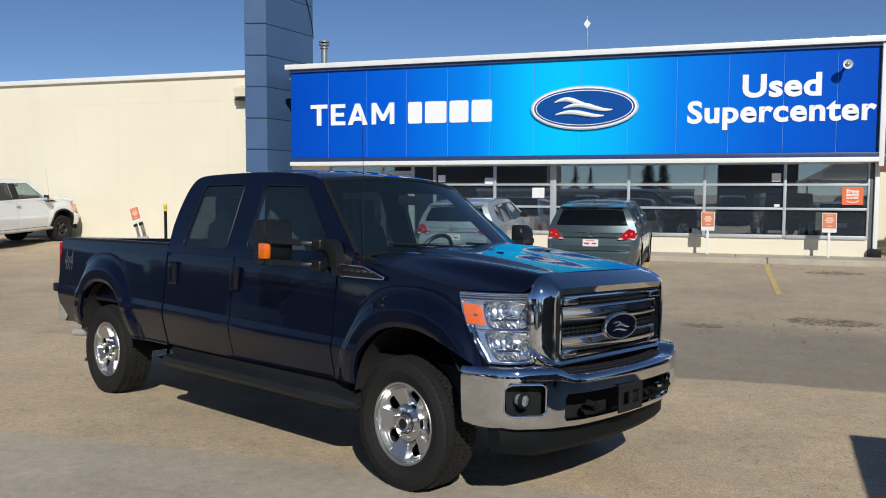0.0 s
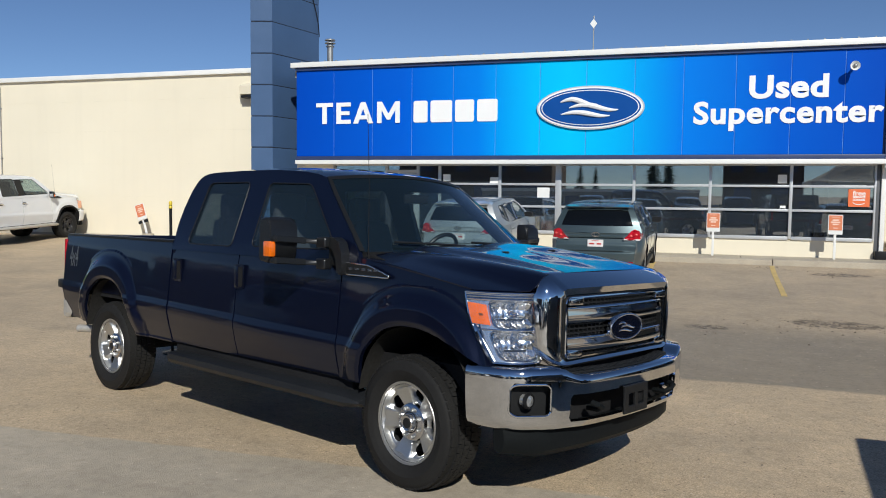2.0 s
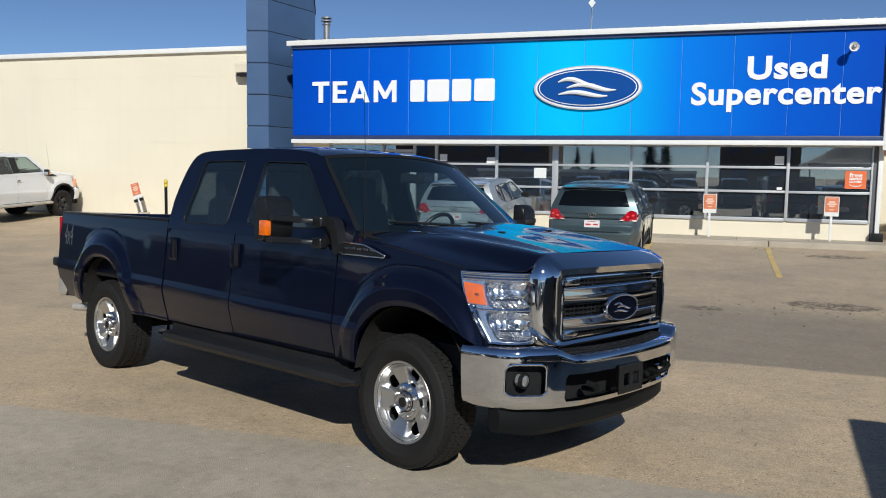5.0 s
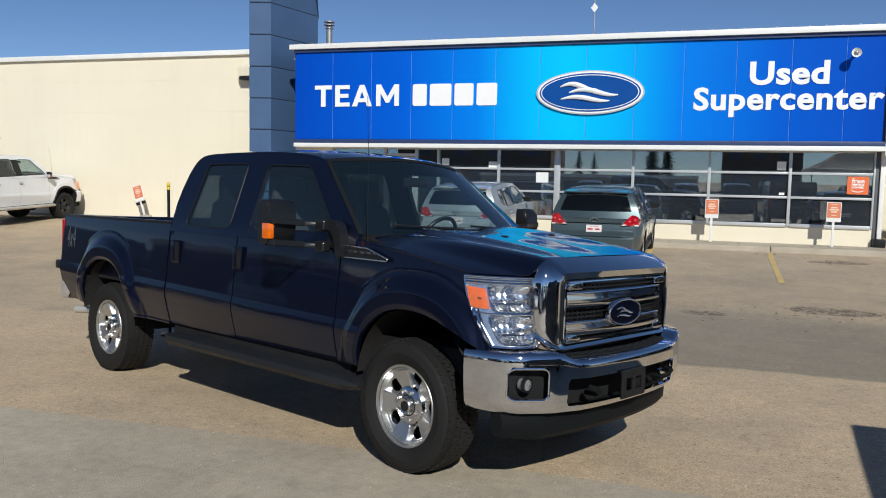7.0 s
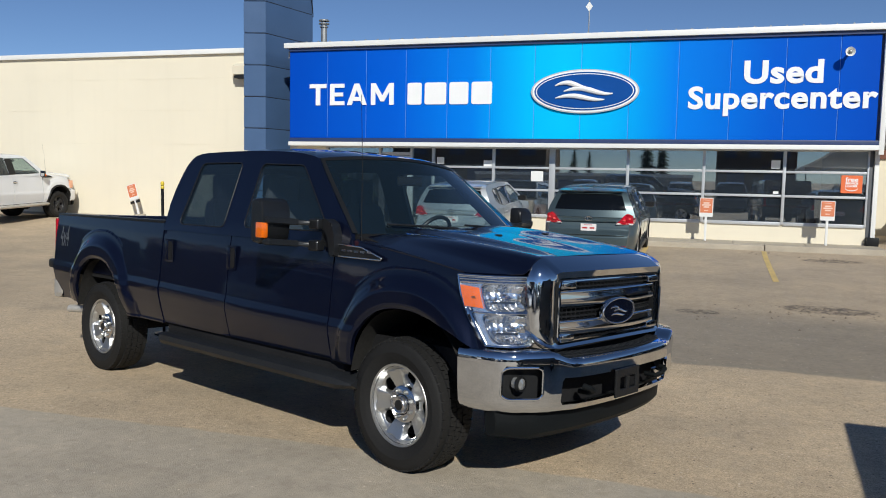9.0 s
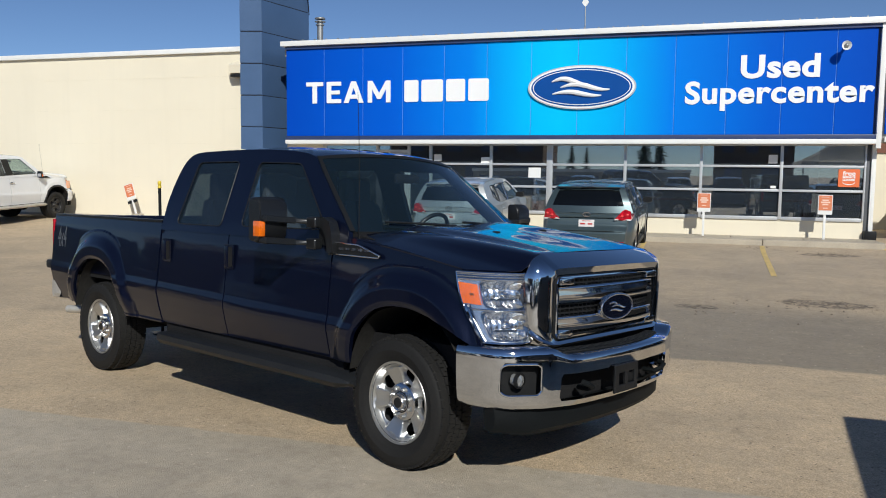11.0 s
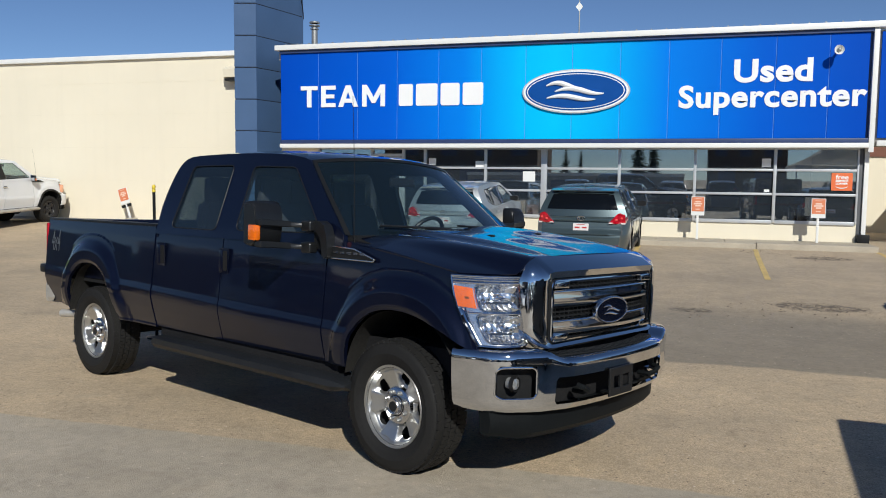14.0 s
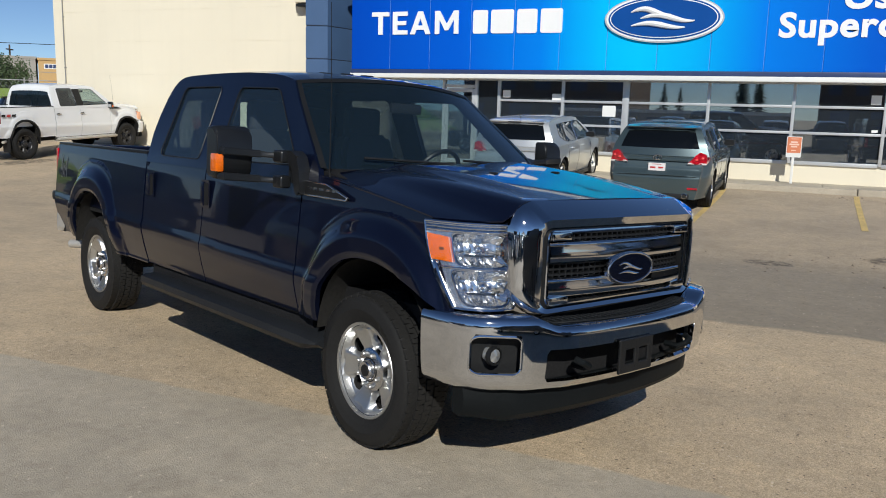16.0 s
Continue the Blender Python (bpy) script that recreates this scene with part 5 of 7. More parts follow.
    # windscreen, pillars' trim, cowl, wipers
    ws = P("windscreen", sheet(lambda t, v: shield(t, v), lin(0.0, 1, 10), lin(-1, 1, 15)), M_SHIELD)
    ws.visible_shadow = False
    bm = bmesh.new()
    for v0, v1, t0, t1 in ((-1.0, -0.965, 0, 1), (0.965, 1.0, 0, 1), (-0.965, 0.965, 0.955, 1.0)):
        g = [[bm.verts.new(Vector(shield(t, v, 0, 0.004))) for v in lin(v0, v1, 2 if v1 - v0 < 0.2 else 12)] for t in lin(t0, t1, 10 if t1 - t0 > 0.5 else 2)]
        for a, b in zip(g, g[1:]):
            for j in range(len(a) - 1):
                bm.faces.new((a[j], a[j + 1], b[j + 1], b[j]))
    part("shield_trim", bm, M_BLACK, ws)
    if full:
        tag = bmesh.new()
        g = [[tag.verts.new(Vector(shield(t, v, 0, 0.006))) for v in (0.80, 0.88)] for t in (0.04, 0.13)]
        tag.faces.new((g[0][0], g[0][1], g[1][1], g[1][0]))
        part("sticker", tag, M_PAPER, ws)
    bm = sheet(lambda u, v: Vector(hood_point(0, v)) + Vector((-0.16 * u + 0.01, 0, -0.012 - 0.03 * u + 0.012 * u)), lin(-0.3, 1.2, 5), lin(-0.97, 0.97, 15))
    P("cowl", bm, M_BLACK)
    for y0, y1 in ((0.60, 0.02), (-0.08, -0.66)):
        bm = bmesh.new()
        q = [Vector(shield(0.05 + 0.05 * k / 7, (y0 + (y1 - y0) * k / 7) / 0.9)) + Vector((0.022, 0, 0.022)) for k in range(8)]
        tube(bm, q, 0.008, 6)
        P("wiper", bm, M_BLACK)
    # hood
    P("hood", sheet(hood_point, lin(0, 1, 26), [math.copysign(abs(v) ** 0.9, v) for v in lin(-1, 1, 41)], -0.007), paint_mat, sharp=40)
    for u, y in ((0.435, -0.21), (0.47, 0.275)) if full else ():
        hp = Vector(hood_point(u, y / 0.93))
        bm = bmesh.new()
        box(bm, hp.x - 0.018, hp.x + 0.024, hp.y - 0.018, hp.y + 0.018, hp.z - 0.006, hp.z + 0.013, 0.006)
        P("washer_nozzle", bm, M_BLACK)
    bm = bmesh.new()
    tube(bm, [(-0.42, -0.90, 1.39), (-0.43, -0.90, 1.45), (-0.45, -0.89, 1.9), (-0.49, -0.88, 2.36)], [0.009, 0.003, 0.0022, 0.0016], 6)
    P("antenna", bm, M_UNDER)
    P("inner_front", boxed(0.1, 0.84, -0.62, 0.62, 0.6, 1.2), M_UNDER, smooth=False)
    build_front(root, P, paint_mat, full)
    build_cabin(root, P)
    return root


def moved(bm, by):
    """The mesh shifted; the head that is drawn out also shows narrower."""
    for v in bm.verts:
        v.co += by
        if by.y:
            v.co.y = 1.565 + (v.co.y - 1.565) * 0.74
    return bm


def mirror_head(s):
    bm = bmesh.new()
    rings = []
    for y, k in ((1.118, 0.91), (1.132, 0.985), (1.23, 1.0), (1.318, 0.985), (1.342, 0.90)):
        rings.append([(x, s * y, 1.515 + (z - 1.515) * k) for x, z in ((-1.02, 1.375), (-0.95, 1.362), (-0.905, 1.392), (-0.89, 1.515), (-0.90, 1.625), (-0.94, 1.668), (-1.02, 1.666))])
    loft(bm, rings)
    bmesh.ops.bevel(bm, geom=bm.edges[:], offset=0.014, segments=2, affect="EDGES", clamp_overlap=True)
    return bm


BOWLS = ((0.62, 0.335, 0.685, 0.205), (0.58, 0.378, 0.24, 0.21))


def build_front(root, P, paint_mat, full):
    """Grille, headlamps, bumper and what hangs below."""
    # bright surround
    n = 7
    outer = rounded(-0.745, 0.745, 0.835, 1.388, 0.15, n)
    mid1 = rounded(-0.735, 0.735, 0.845, 1.38, 0.15, n)
    mid2 = rounded(-0.665, 0.665, 0.862, 1.302, 0.09, n)
    inner = rounded(-0.612, 0.612, 0.88, 1.265, 0.05, n)
    bm = bmesh.new()
    rings = []
    for loop, dx in ((outer, -0.17), (outer, -0.055), (mid1, -0.025), (mid2, 0.0), (inner, -0.012), (inner, -0.10)):
        ring = []
        for y, z in loop:
            back = 0.10 * smooth01(1.30, 1.41, z) * (1 if dx > -0.1 else 0.4)
            ring.append((bow(y) + dx - back, y, z))
        rings.append(ring)
    loft(bm, rings, True, False)
    sur = P("grille_surround", bm, M_CHROME if full else paint_mat, sharp=50)
    # dark frame and mesh behind
    bm = bmesh.new()
    o, i2 = rounded(-0.616, 0.616, 0.876, 1.268, 0.05, n), rounded(-0.572, 0.572, 0.902, 1.24, 0.035, n)
    rings = [[(bow(y) - 0.03, y, z) for y, z in o], [(bow(y) - 0.022, y, z) for y, z in i2], [(bow(y) - 0.08, y, z) for y, z in i2]]
    loft(bm, rings, True, False)
    part("grille_frame", bm, M_BLACK, sur)
    if full:
        bm = bmesh.new()
        ring = rounded(-0.578, 0.578, 0.898, 1.246, 0.036, n)
        tube(bm, [(bow(y) - 0.018, y, z) for y, z in ring + ring[:1]], 0.0085, 8, False)
        part("inner_ring", bm, M_CHROME, sur)
    P("grille_backing", sheet(lambda y, z: (bow(y) - 0.095, y, z), lin(-0.61, 0.61, 13), [0.875, 1.267]), M_UNDER)
    for z0, z1 in ((1.195, 1.245), (1.02, 1.098), (0.90, 0.935)):
        m = max(2, int((z1 - z0) / 0.022))
        for k in range(m):
            z = z0 + (z1 - z0) * (k + 0.5) / m
            bm = bmesh.new()
            loft(bm, [[(bow(y) - 0.075 + a, y, z + b) for a, b in ((0, -0.004), (0.02, -0.004), (0.02, 0.004), (0, 0.004))] for y in lin(-0.592, 0.592, 13)])
            part("mesh_bar", bm, M_BLACK, sur, smooth=False)
    for k in range(30 if full else 0):
        y = -0.58 + 1.16 * k / 29
        for z0, z1 in ((1.19, 1.25), (1.015, 1.10), (0.89, 0.94)):
            part("mesh_upright", boxed(bow(y) - 0.085, bow(y) - 0.058, y - 0.004, y + 0.004, z0, z1), M_BLACK, sur, smooth=False)
    # two broad bars
    for z0, z1 in ((1.098, 1.197), (0.934, 1.022)):
        bm = bmesh.new()
        h = z1 - z0
        loft(bm, [[(bow(y) - 0.02 + a, y, z0 + b * h) for a, b in ((-0.06, 0.0), (-0.006, 0.0), (0.003, 0.03), (0.004, 0.07), (0.0062, 0.28), (0.0052, 0.50), (0.001, 0.76), (0.001, 0.80), (0.002, 0.85), (-0.001, 0.92), (-0.012, 0.99), (-0.06, 1.0))] for y in lin(-0.565, 0.535, 25)])
        part("grille_bar", bm, M_CHROME if full else paint_mat, sur, sharp=50)
    for sy in (-1, 1):
        for z in (1.224, 0.918):
            bm = bmesh.new()
            y = sy * 0.505
            box(bm, bow(y) - 0.05, bow(y) - 0.006, y - 0.068, y + 0.068, z - 0.021, z + 0.021, 0.007)
            part("corner_accent", bm, M_CHROME, sur)
    # oval badge
    ob = new("oval_badge")
    ob.parent = root
    ob.matrix_local = pose(bow(0) - 0.01, 0, 1.047)
    for nm, a, b, d, mt in (("badge_rim", 0.192, 0.082, 0.022, M_CHROME), ("badge_field", 0.181, 0.072, 0.006, M_BADGE)):
        bm = bmesh.new()
        prism(bm, ellipse(0, 0, a, b, 48), (d, 0, 0), (-0.02 if nm == "badge_rim" else 0, 0, 0), u=(0, 1, 0))
        part(nm, bm, mt, ob)
    bm = bmesh.new()
    tube(bm, [(0.005, 0.186 * math.cos(a), 0.077 * math.sin(a)) for a in lin(0, 2 * math.pi, 49)], 0.0065, 8, False)
    part("badge_edge", bm, M_HUB, ob)
    bm = bmesh.new()
    swash(bm, 0.14, 0.007, "y")
    part("badge_swash", bm, M_CHROME, ob)

    # headlamps
    for s in (-1, 1):
        def lamp(u, v, back=0.0):
            ob_, ot = Vector((0.668, 0.94, 0.885)), Vector((0.478, 0.955, 1.27))
            ib, it = Vector((0.835, 0.72, 0.882)), Vector((0.80, 0.72, 1.268))
            p = (ob_ * (1 - u) + ib * u) * (1 - v) + (ot * (1 - u) + it * u) * v
            p = p + Vector((0.06, 0.05, 0)) * math.sin(u * math.pi) * 0.75
            p = p - Vector((0.8, 0.25, 0)).normalized() * back
            p.x -= 0.030 * math.sin(max(0.0, min(1.0, v)) * math.pi) * max(0.0, 1 - u) ** 2
            p.y += (0.016 + 0.014 * math.sin(max(0.0, min(1.0, v)) * math.pi)) * max(0.0, 1 - u) ** 2
            return (p.x, s * p.y, p.z)
        us, vs = lin(0, 1, 12), lin(0, 1, 9)
        lens = P("headlamp", sheet(lambda u, v: lamp(u, v), us, vs), M_LENS)
        lens.visible_shadow = False
        def bowl(u, v):
            deep = 0.018 + (0.004 * math.sin(v * 95) if v > 0.89 else 0.0)
            for uc, uw, vc, vw in BOWLS:
                if (abs(u - uc) / uw) ** 6 + (abs(v - vc) / vw) ** 6 < 0.9:
                    deep += 0.09
            return deep
        part("lamp_housing", sheet(lambda u, v: lamp(u, v, bowl(u, v)), lin(0, 1, 64), lin(0, 1, 80)), M_HOUSING, lens, sharp=70)
        for uc, uw, vc, vw in BOWLS:
            # columns of pillowed facets in a deep bowl
            def cup(p, q):
                k = max(abs(p), abs(q))
                sq = (1 - 0.16 * (p * q) ** 2)
                deep = 0.019 + 0.072 * (1 - k ** 3.0)
                col, row = (p + 1) * 3.5, (q + 1) * 1.5
                pil = 0.007 * abs(math.sin(math.pi * col)) ** 0.7 * abs(math.sin(math.pi * row)) ** 0.7
                return lamp(uc + uw * 0.97 * p * sq, vc + vw * 0.97 * q * sq, deep - pil * (k < 0.93))
            part("reflector", sheet(cup, lin(-1, 1, 55), lin(-1, 1, 31)), M_REFLECT, lens, sharp=50)
        for v0 in (0.905, 0.945, 0.98):
            bm = bmesh.new()
            tube(bm, [lamp(u, v0, 0.012) for u in lin(0.02, 0.985, 14)], 0.0075, 8)
            part("bright_rib", bm, M_CHROME, lens)
        bm = bmesh.new()
        tube(bm, [lamp(0.02 + 0.012 * math.sin(v * 3), v, 0.004) for v in lin(0.0, 0.53, 10)], [0.016] * 9 + [0.008], 8)
        part("bright_edge", bm, M_CHROME, lens)
        part("amber_side", sheet(lambda u, v: lamp(-0.005 + 0.245 * u, 0.53 + 0.02 * (1 - u) + (0.305 - 0.01 * u) * v, 0.006 - 0.006 * math.sin(u * math.pi) * math.sin(v * math.pi)), lin(0, 1, 7), lin(0, 1, 6), 0.008), M_AMBER, lens)
        part("amber_bulb", sheet(lambda u, v: lamp(0.11 + 0.05 * u, 0.665 + 0.035 * v, -0.003), lin(0, 1, 3), lin(0, 1, 3), 0.004), M_BROWN, lens)
        for uc, uw, vc, vw in BOWLS:
            bm = bmesh.new()
            loop = []
            for k in range(40):
                a = 2 * math.pi * k / 40
                cu, cv = math.copysign(abs(math.cos(a)) ** 0.34, math.cos(a)), math.copysign(abs(math.sin(a)) ** 0.34, math.sin(a))
                loop.append(lamp(uc + uw * cu, vc + vw * cv, 0.019))
            tube(bm, loop + loop[:1], 0.0055, 6, False)
            part("bowl_edge", bm, M_CHROME, lens)
            bm = bmesh.new()
            tube(bm, [lamp(uc + uw * 0.55 * t, vc - vw * 0.35, 0.05) for t in lin(-1, 1, 9)], 0.006, 6)
            part("bowl_shelf", bm, M_GREYPLASTIC, lens)
        for v in (0.0, 0.465, 1.0):
            bm = bmesh.new()
            tube(bm, [lamp(u, v, 0.006 if v in (0.0, 1.0) else 0.014) for u in lin(0.0 if v in (0.0, 1.0) else 0.06, 1, 12)], 0.006, 8)
            part("lamp_bar", bm, M_CHROME, lens)
        for u in (0.0, 1.0):
            bm = bmesh.new()
            tube(bm, [lamp(u, v, 0.008) for v in lin(0, 1, 8)], 0.006, 8)
            part("lamp_upright", bm, M_CHROME, lens)
        for vc in (0.685, 0.245):
            c = Vector(lamp(0.66, vc, 0.06))
            bm = bmesh.new()
            lathe(bm, [(0.022, -0.03), (0.022, -0.005), (0.014, 0.006), (0.014, 0.03), (0.0, 0.036)], 14, "x", c)
            part("bulb", bm, M_CHROME, lens)

    # bumper
    zs = [0.515, 0.535, 0.555, 0.578, 0.598, 0.625, 0.66, 0.69, 0.712, 0.742, 0.777, 0.805, 0.83, 0.845, 0.85]
    offs = [-0.036, -0.014, -0.003, 0.0005, 0.0035, 0.0065, 0.0095, 0.0115, 0.0128, 0.0142, 0.0155, 0.0165, 0.012, -0.004, -0.09]
    pts, g = bumper_grid(zs, offs)
    bm = bmesh.new()
    vv = []
    for (x, y), col in zip(pts, g):
        c = []
        for v in col:
            w = v.copy()
            w.z += 0.006 * smooth01(0.5, 0.9, abs(y)) + (0.045 * smooth01(0.56, 0.72, abs(y)) - 0.03) * smooth01(0.72, 0.84, v.z)
            c.append(bm.verts.new(w))
        vv.append(c)
    for i in range(len(pts) - 1):
        ym = abs((pts[i][1] + pts[i + 1][1]) / 2)
        for j in range(len(zs) - 1):
            zm = (zs[j] + zs[j + 1]) / 2
            quad = [vv[i][j], vv[i + 1][j], vv[i + 1][j + 1], vv[i][j + 1]]
            centre = ym < (0.645 if pts[i][1] < 0 else 0.565) and 0.555 < zm < 0.712
            fog = 0.765 < ym < 0.950 and 0.598 < zm < 0.777
            if centre or fog:
                # cut the corners of the openings
                low, high = zm < (0.578 if centre else 0.625), zm > (0.69 if centre else 0.742)
                near, far = (False, ym > (0.63 if pts[i][1] < 0 else 0.556)) if centre else (ym < 0.776, ym > 0.934)
                right = pts[i][1] < 0
                if (near or far) and (low or high):
                    outer_first = (far and right) or (near and not right)
                    drop = (2 if low else 1) if outer_first else (3 if low else 0)
                    bm.faces.new([q for k, q in enumerate(quad) if k != drop])
                continue
            bm.faces.new(quad)
    bmesh.ops.recalc_face_normals(bm, faces=bm.faces)
    bmesh.ops.solidify(bm, geom=bm.faces[:], thickness=0.02)
    bump = P("front_bumper", bm, M_CHROME if full else paint_mat, sharp=50)
    part("step_pad", sheet(lambda y, t: (bow(y, 1.045, 0.10, 0.62) - 0.015 - 0.085 * t, y, 0.826 + 0.006 * t), lin(-0.57, 0.57, 15), lin(0, 1, 3), 0.006), M_GREYPLASTIC, bump)
    for k in range(30 if full else 0):
        y = -0.55 + 1.10 * k / 29
        bm = boxed(bow(y, 1.045, 0.10, 0.62) - 0.095, bow(y, 1.045, 0.10, 0.62) - 0.02, y - 0.006, y + 0.006, 0.830, 0.837, 0.002, 1)
        part("step_rib", bm, M_STEP, bump, smooth=False)
    part("lower_recess", sheet(lambda y, z: (bow(y, 0.92, 0.05, 0.6), y, z), lin(-0.66, 0.66, 9), [0.50, 0.76]), M_UNDER, bump)
    for s in (-1, 1):
        def skin(y):
            for (xa, ya), (xb, yb) in zip(BUMPER, BUMPER[1:]):
                if y <= yb:
                    return xa + (xb - xa) * (y - ya) / (yb - ya)
            return BUMPER[-1][0]
        bm = bmesh.new()
        lip = rounded(0.766, 0.949, 0.603, 0.781, 0.034, 7)
        tube(bm, [(skin(y) + 0.004, s * (y + 0.004), z) for y, z in lip + lip[:2]], 0.0085, 8, False)
        part("fog_bezel", bm, M_CHROME, bump)
        part("fog_recess", sheet(lambda t, z: (0.93 - 0.20 * t, s * (0.66 + 0.29 * t), z), lin(0, 1, 5), [0.565, 0.68, 0.80]), M_BLACK, bump)
        bm = bmesh.new()
        lathe(bm, [(0.0, -0.03), (0.034, -0.02), (0.036, 0.02), (0.031, 0.03), (0.0, 0.038)], 24, "x", (0.835, s * 0.855, 0.685))
        fog = P("fog_lamp", bm, M_LENSGREY)
        bm = bmesh.new()
        lathe(bm, [(0.036, 0.01), (0.046, 0.012), (0.043, 0.032), (0.035, 0.032)], 24, "x", (0.835, s * 0.855, 0.685))
        part("fog_rim", bm, M_BLACK, fog)
        bm = bmesh.new()
        tube(bm, [(0.95, s * 0.40, 0.60), (1.03, s * 0.40, 0.60), (1.06, s * 0.42, 0.62), (1.06, s * 0.46, 0.64), (1.02, s * 0.47, 0.65)], 0.017, 8)
        P("tow_hook", bm, M_DAM)
    # bracket for a number plate
    br = bmesh.new()
    for x0, x1, y0, y1, z0, z1 in ((1.075, 1.09, -0.215, -0.165, 0.555, 0.712), (1.075, 1.09, -0.09, -0.055, 0.555, 0.712), (1.075, 1.09, 0.02, 0.062, 0.555, 0.712),
                                   (1.0745, 1.0895, -0.215, 0.062, 0.55, 0.595), (1.0745, 1.0895, -0.215, 0.062, 0.668, 0.72)):
        box(br, x0, x1, y0, y1, z0, z1, 0.004, 1)
    P("plate_bracket", br, M_BLACK)
    # air dam
    bm = bmesh.new()
    rings = []
    for y in lin(-0.93, 0.93, 23):
        k = smooth01(0.74, 0.93, abs(y))
        x = 0.945 - 0.10 * (abs(y) / 0.8) ** 2.2 - 0.07 * k
        rings.append([(x, y, 0.53), (x + 0.014, y, 0.47), (x + 0.008, y, 0.385 + 0.02 * k), (x - 0.02, y, 0.352 + 0.025 * k), (x - 0.06, y, 0.37 + 0.02 * k), (x - 0.07, y, 0.53)])
    loft(bm, rings)
    P("air_dam", bm, M_DAM)


def build_cabin(root, P):
    """Seats, dash and steering wheel behind the glass."""
    for y in (-0.42, 0.42):
        for x in (-1.76, -2.48):
            seat = new("seat")
            seat.parent = root
            seat.matrix_local = pose(x, y, 0)
            part("cushion", boxed(-0.05, 0.45, -0.25, 0.25, 0.95, 1.12, 0.05), M_SEAT, seat)
            bm = bmesh.new()
            rings = [[(-0.06 - 0.16 * (z - 1.05) + a, w * k, z) for a, w in ((-0.06, -1), (-0.06, 1), (0.08, 1), (0.08, -1))] for z, k in ((1.05, 0.25), (1.3, 0.265), (1.57, 0.25), (1.66, 0.20))]
            loft(bm, rings)
            bmesh.ops.bevel(bm, geom=bm.edges[:], offset=0.03, segments=2, affect="EDGES")
            part("backrest", bm, M_SEAT, seat)
            part("headrest", boxed(-0.24, -0.11, -0.15, 0.15, 1.64, 1.865, 0.05, 3), M_SEAT, seat)
    bm = bmesh.new()
    loft(bm, [[(-0.30, y, 1.2), (-0.30, y, 1.41), (-0.55, y, 1.45), (-0.82, y, 1.44), (-0.90, y, 1.38), (-0.88, y, 1.05), (-0.5, y, 1.0)] for y in (-0.88, -0.4, 0.4, 0.88)])
    P("dashboard", bm, M_UNDER)
    bm = bmesh.new()
    c, tilt = Vector((-1.02, 0.42, 1.40)), radians(28)
    pts = [c + Vector((0.19 * math.sin(a) * math.sin(tilt) * 1.0, 0.19 * math.cos(a), 0.19 * math.sin(a) * math.cos(tilt))) for a in lin(0, 2 * math.pi, 29)]
    tube(bm, pts, 0.017, 8, False)
    tube(bm, [c + Vector((0, -0.18, 0)), c + Vector((0.02, 0, 0)), c + Vector((0, 0.18, 0))], 0.02, 6)
    tube(bm, [c + Vector((0.02, 0, 0)), c + Vector((0.25, 0, -0.12))], 0.04, 8)
    P("steering_wheel", bm, M_BLACK)
    P("rear_mirror", boxed(-0.90, -0.87, -0.13, 0.13, 1.80, 1.87, 0.02), M_BLACK)
    P("cabin_floor", boxed(-2.75, -0.5, -0.88, 0.88, 0.85, 0.92), M_SEAT, smooth=False)


M_HOUSING = varied("bright_lamp_housing", (0.88, 0.88, 0.87), 0.22, 0.04, 5, 60, 0.02, metal=0.92)
M_REFLECT = varied("faceted_reflector", (0.93, 0.93, 0.92), 0.16, 0.03, 8, 60, 0.0, metal=0.97)
M_DAM = varied("matt_black_dam", (0.0065, 0.008, 0.009), 0.55, 0.2, 4, 60, 0.1, Specular_IOR_Level=0.12)
M_LENSGREY = varied("fog_lens", (0.55, 0.56, 0.56), 0.1, 0.1, 10, 80, 0.3, metal=0.7)

TRUCK = pose(-1.3331, 7.4977, -0.0033, 0, 0, -24.02) @ pose(0, 0, 0, 0, -0.82, 0) @ pose(0, 0, 0, -2.3, 0, 0)
blue_truck = build_pickup("pickup_truck", TRUCK, "dark navy crew cab pickup with chrome grille on alloy wheels", M_NAVY, M_ALLOY)


# ---- crossovers ----
SUV_OUT = [(0.30, 1.0), (0.36, 1.28), (0.48, 1.50), (0.60, 1.56), (1.2, 1.60), (1.9, 1.605), (2.4, 1.59), (2.75, 1.55), (3.2, 1.32), (3.62, 1.06), (3.4, 0.99), (2.0, 0.98), (1.0, 0.99)]
SUV_WIN = [round_poly([(0.90, 1.21), (1.27, 1.07), (1.31, 1.49), (0.99, 1.49)], 0.05), round_poly([(1.38, 1.06), (2.18, 1.04), (2.18, 1.51), (1.42, 1.51)], 0.05),
           round_poly([(2.27, 1.04), (3.42, 1.07), (2.80, 1.47), (2.62, 1.51), (2.27, 1.52)], 0.04)]
SUV_AXLES = (0.97, 3.75)


def suv_y(z):
    """Half width of the upper body."""
    return 0.90 - 0.24 * (max(0.0, z - 0.98) / 0.62) ** 1.3


def suv_arch(x):
    for xc in SUV_AXLES:
        t = abs(x - xc) / 0.43
        if t < 1:
            return 0.33 + 0.43 * math.sqrt(1 - t * t)
    return 0.24


def suv_belt(x):
    if x < 3.5:
        return 1.0
    return 1.0 - 0.05 * smooth01(3.5, 4.3, x) - 0.22 * smooth01(4.2, 4.8, x)


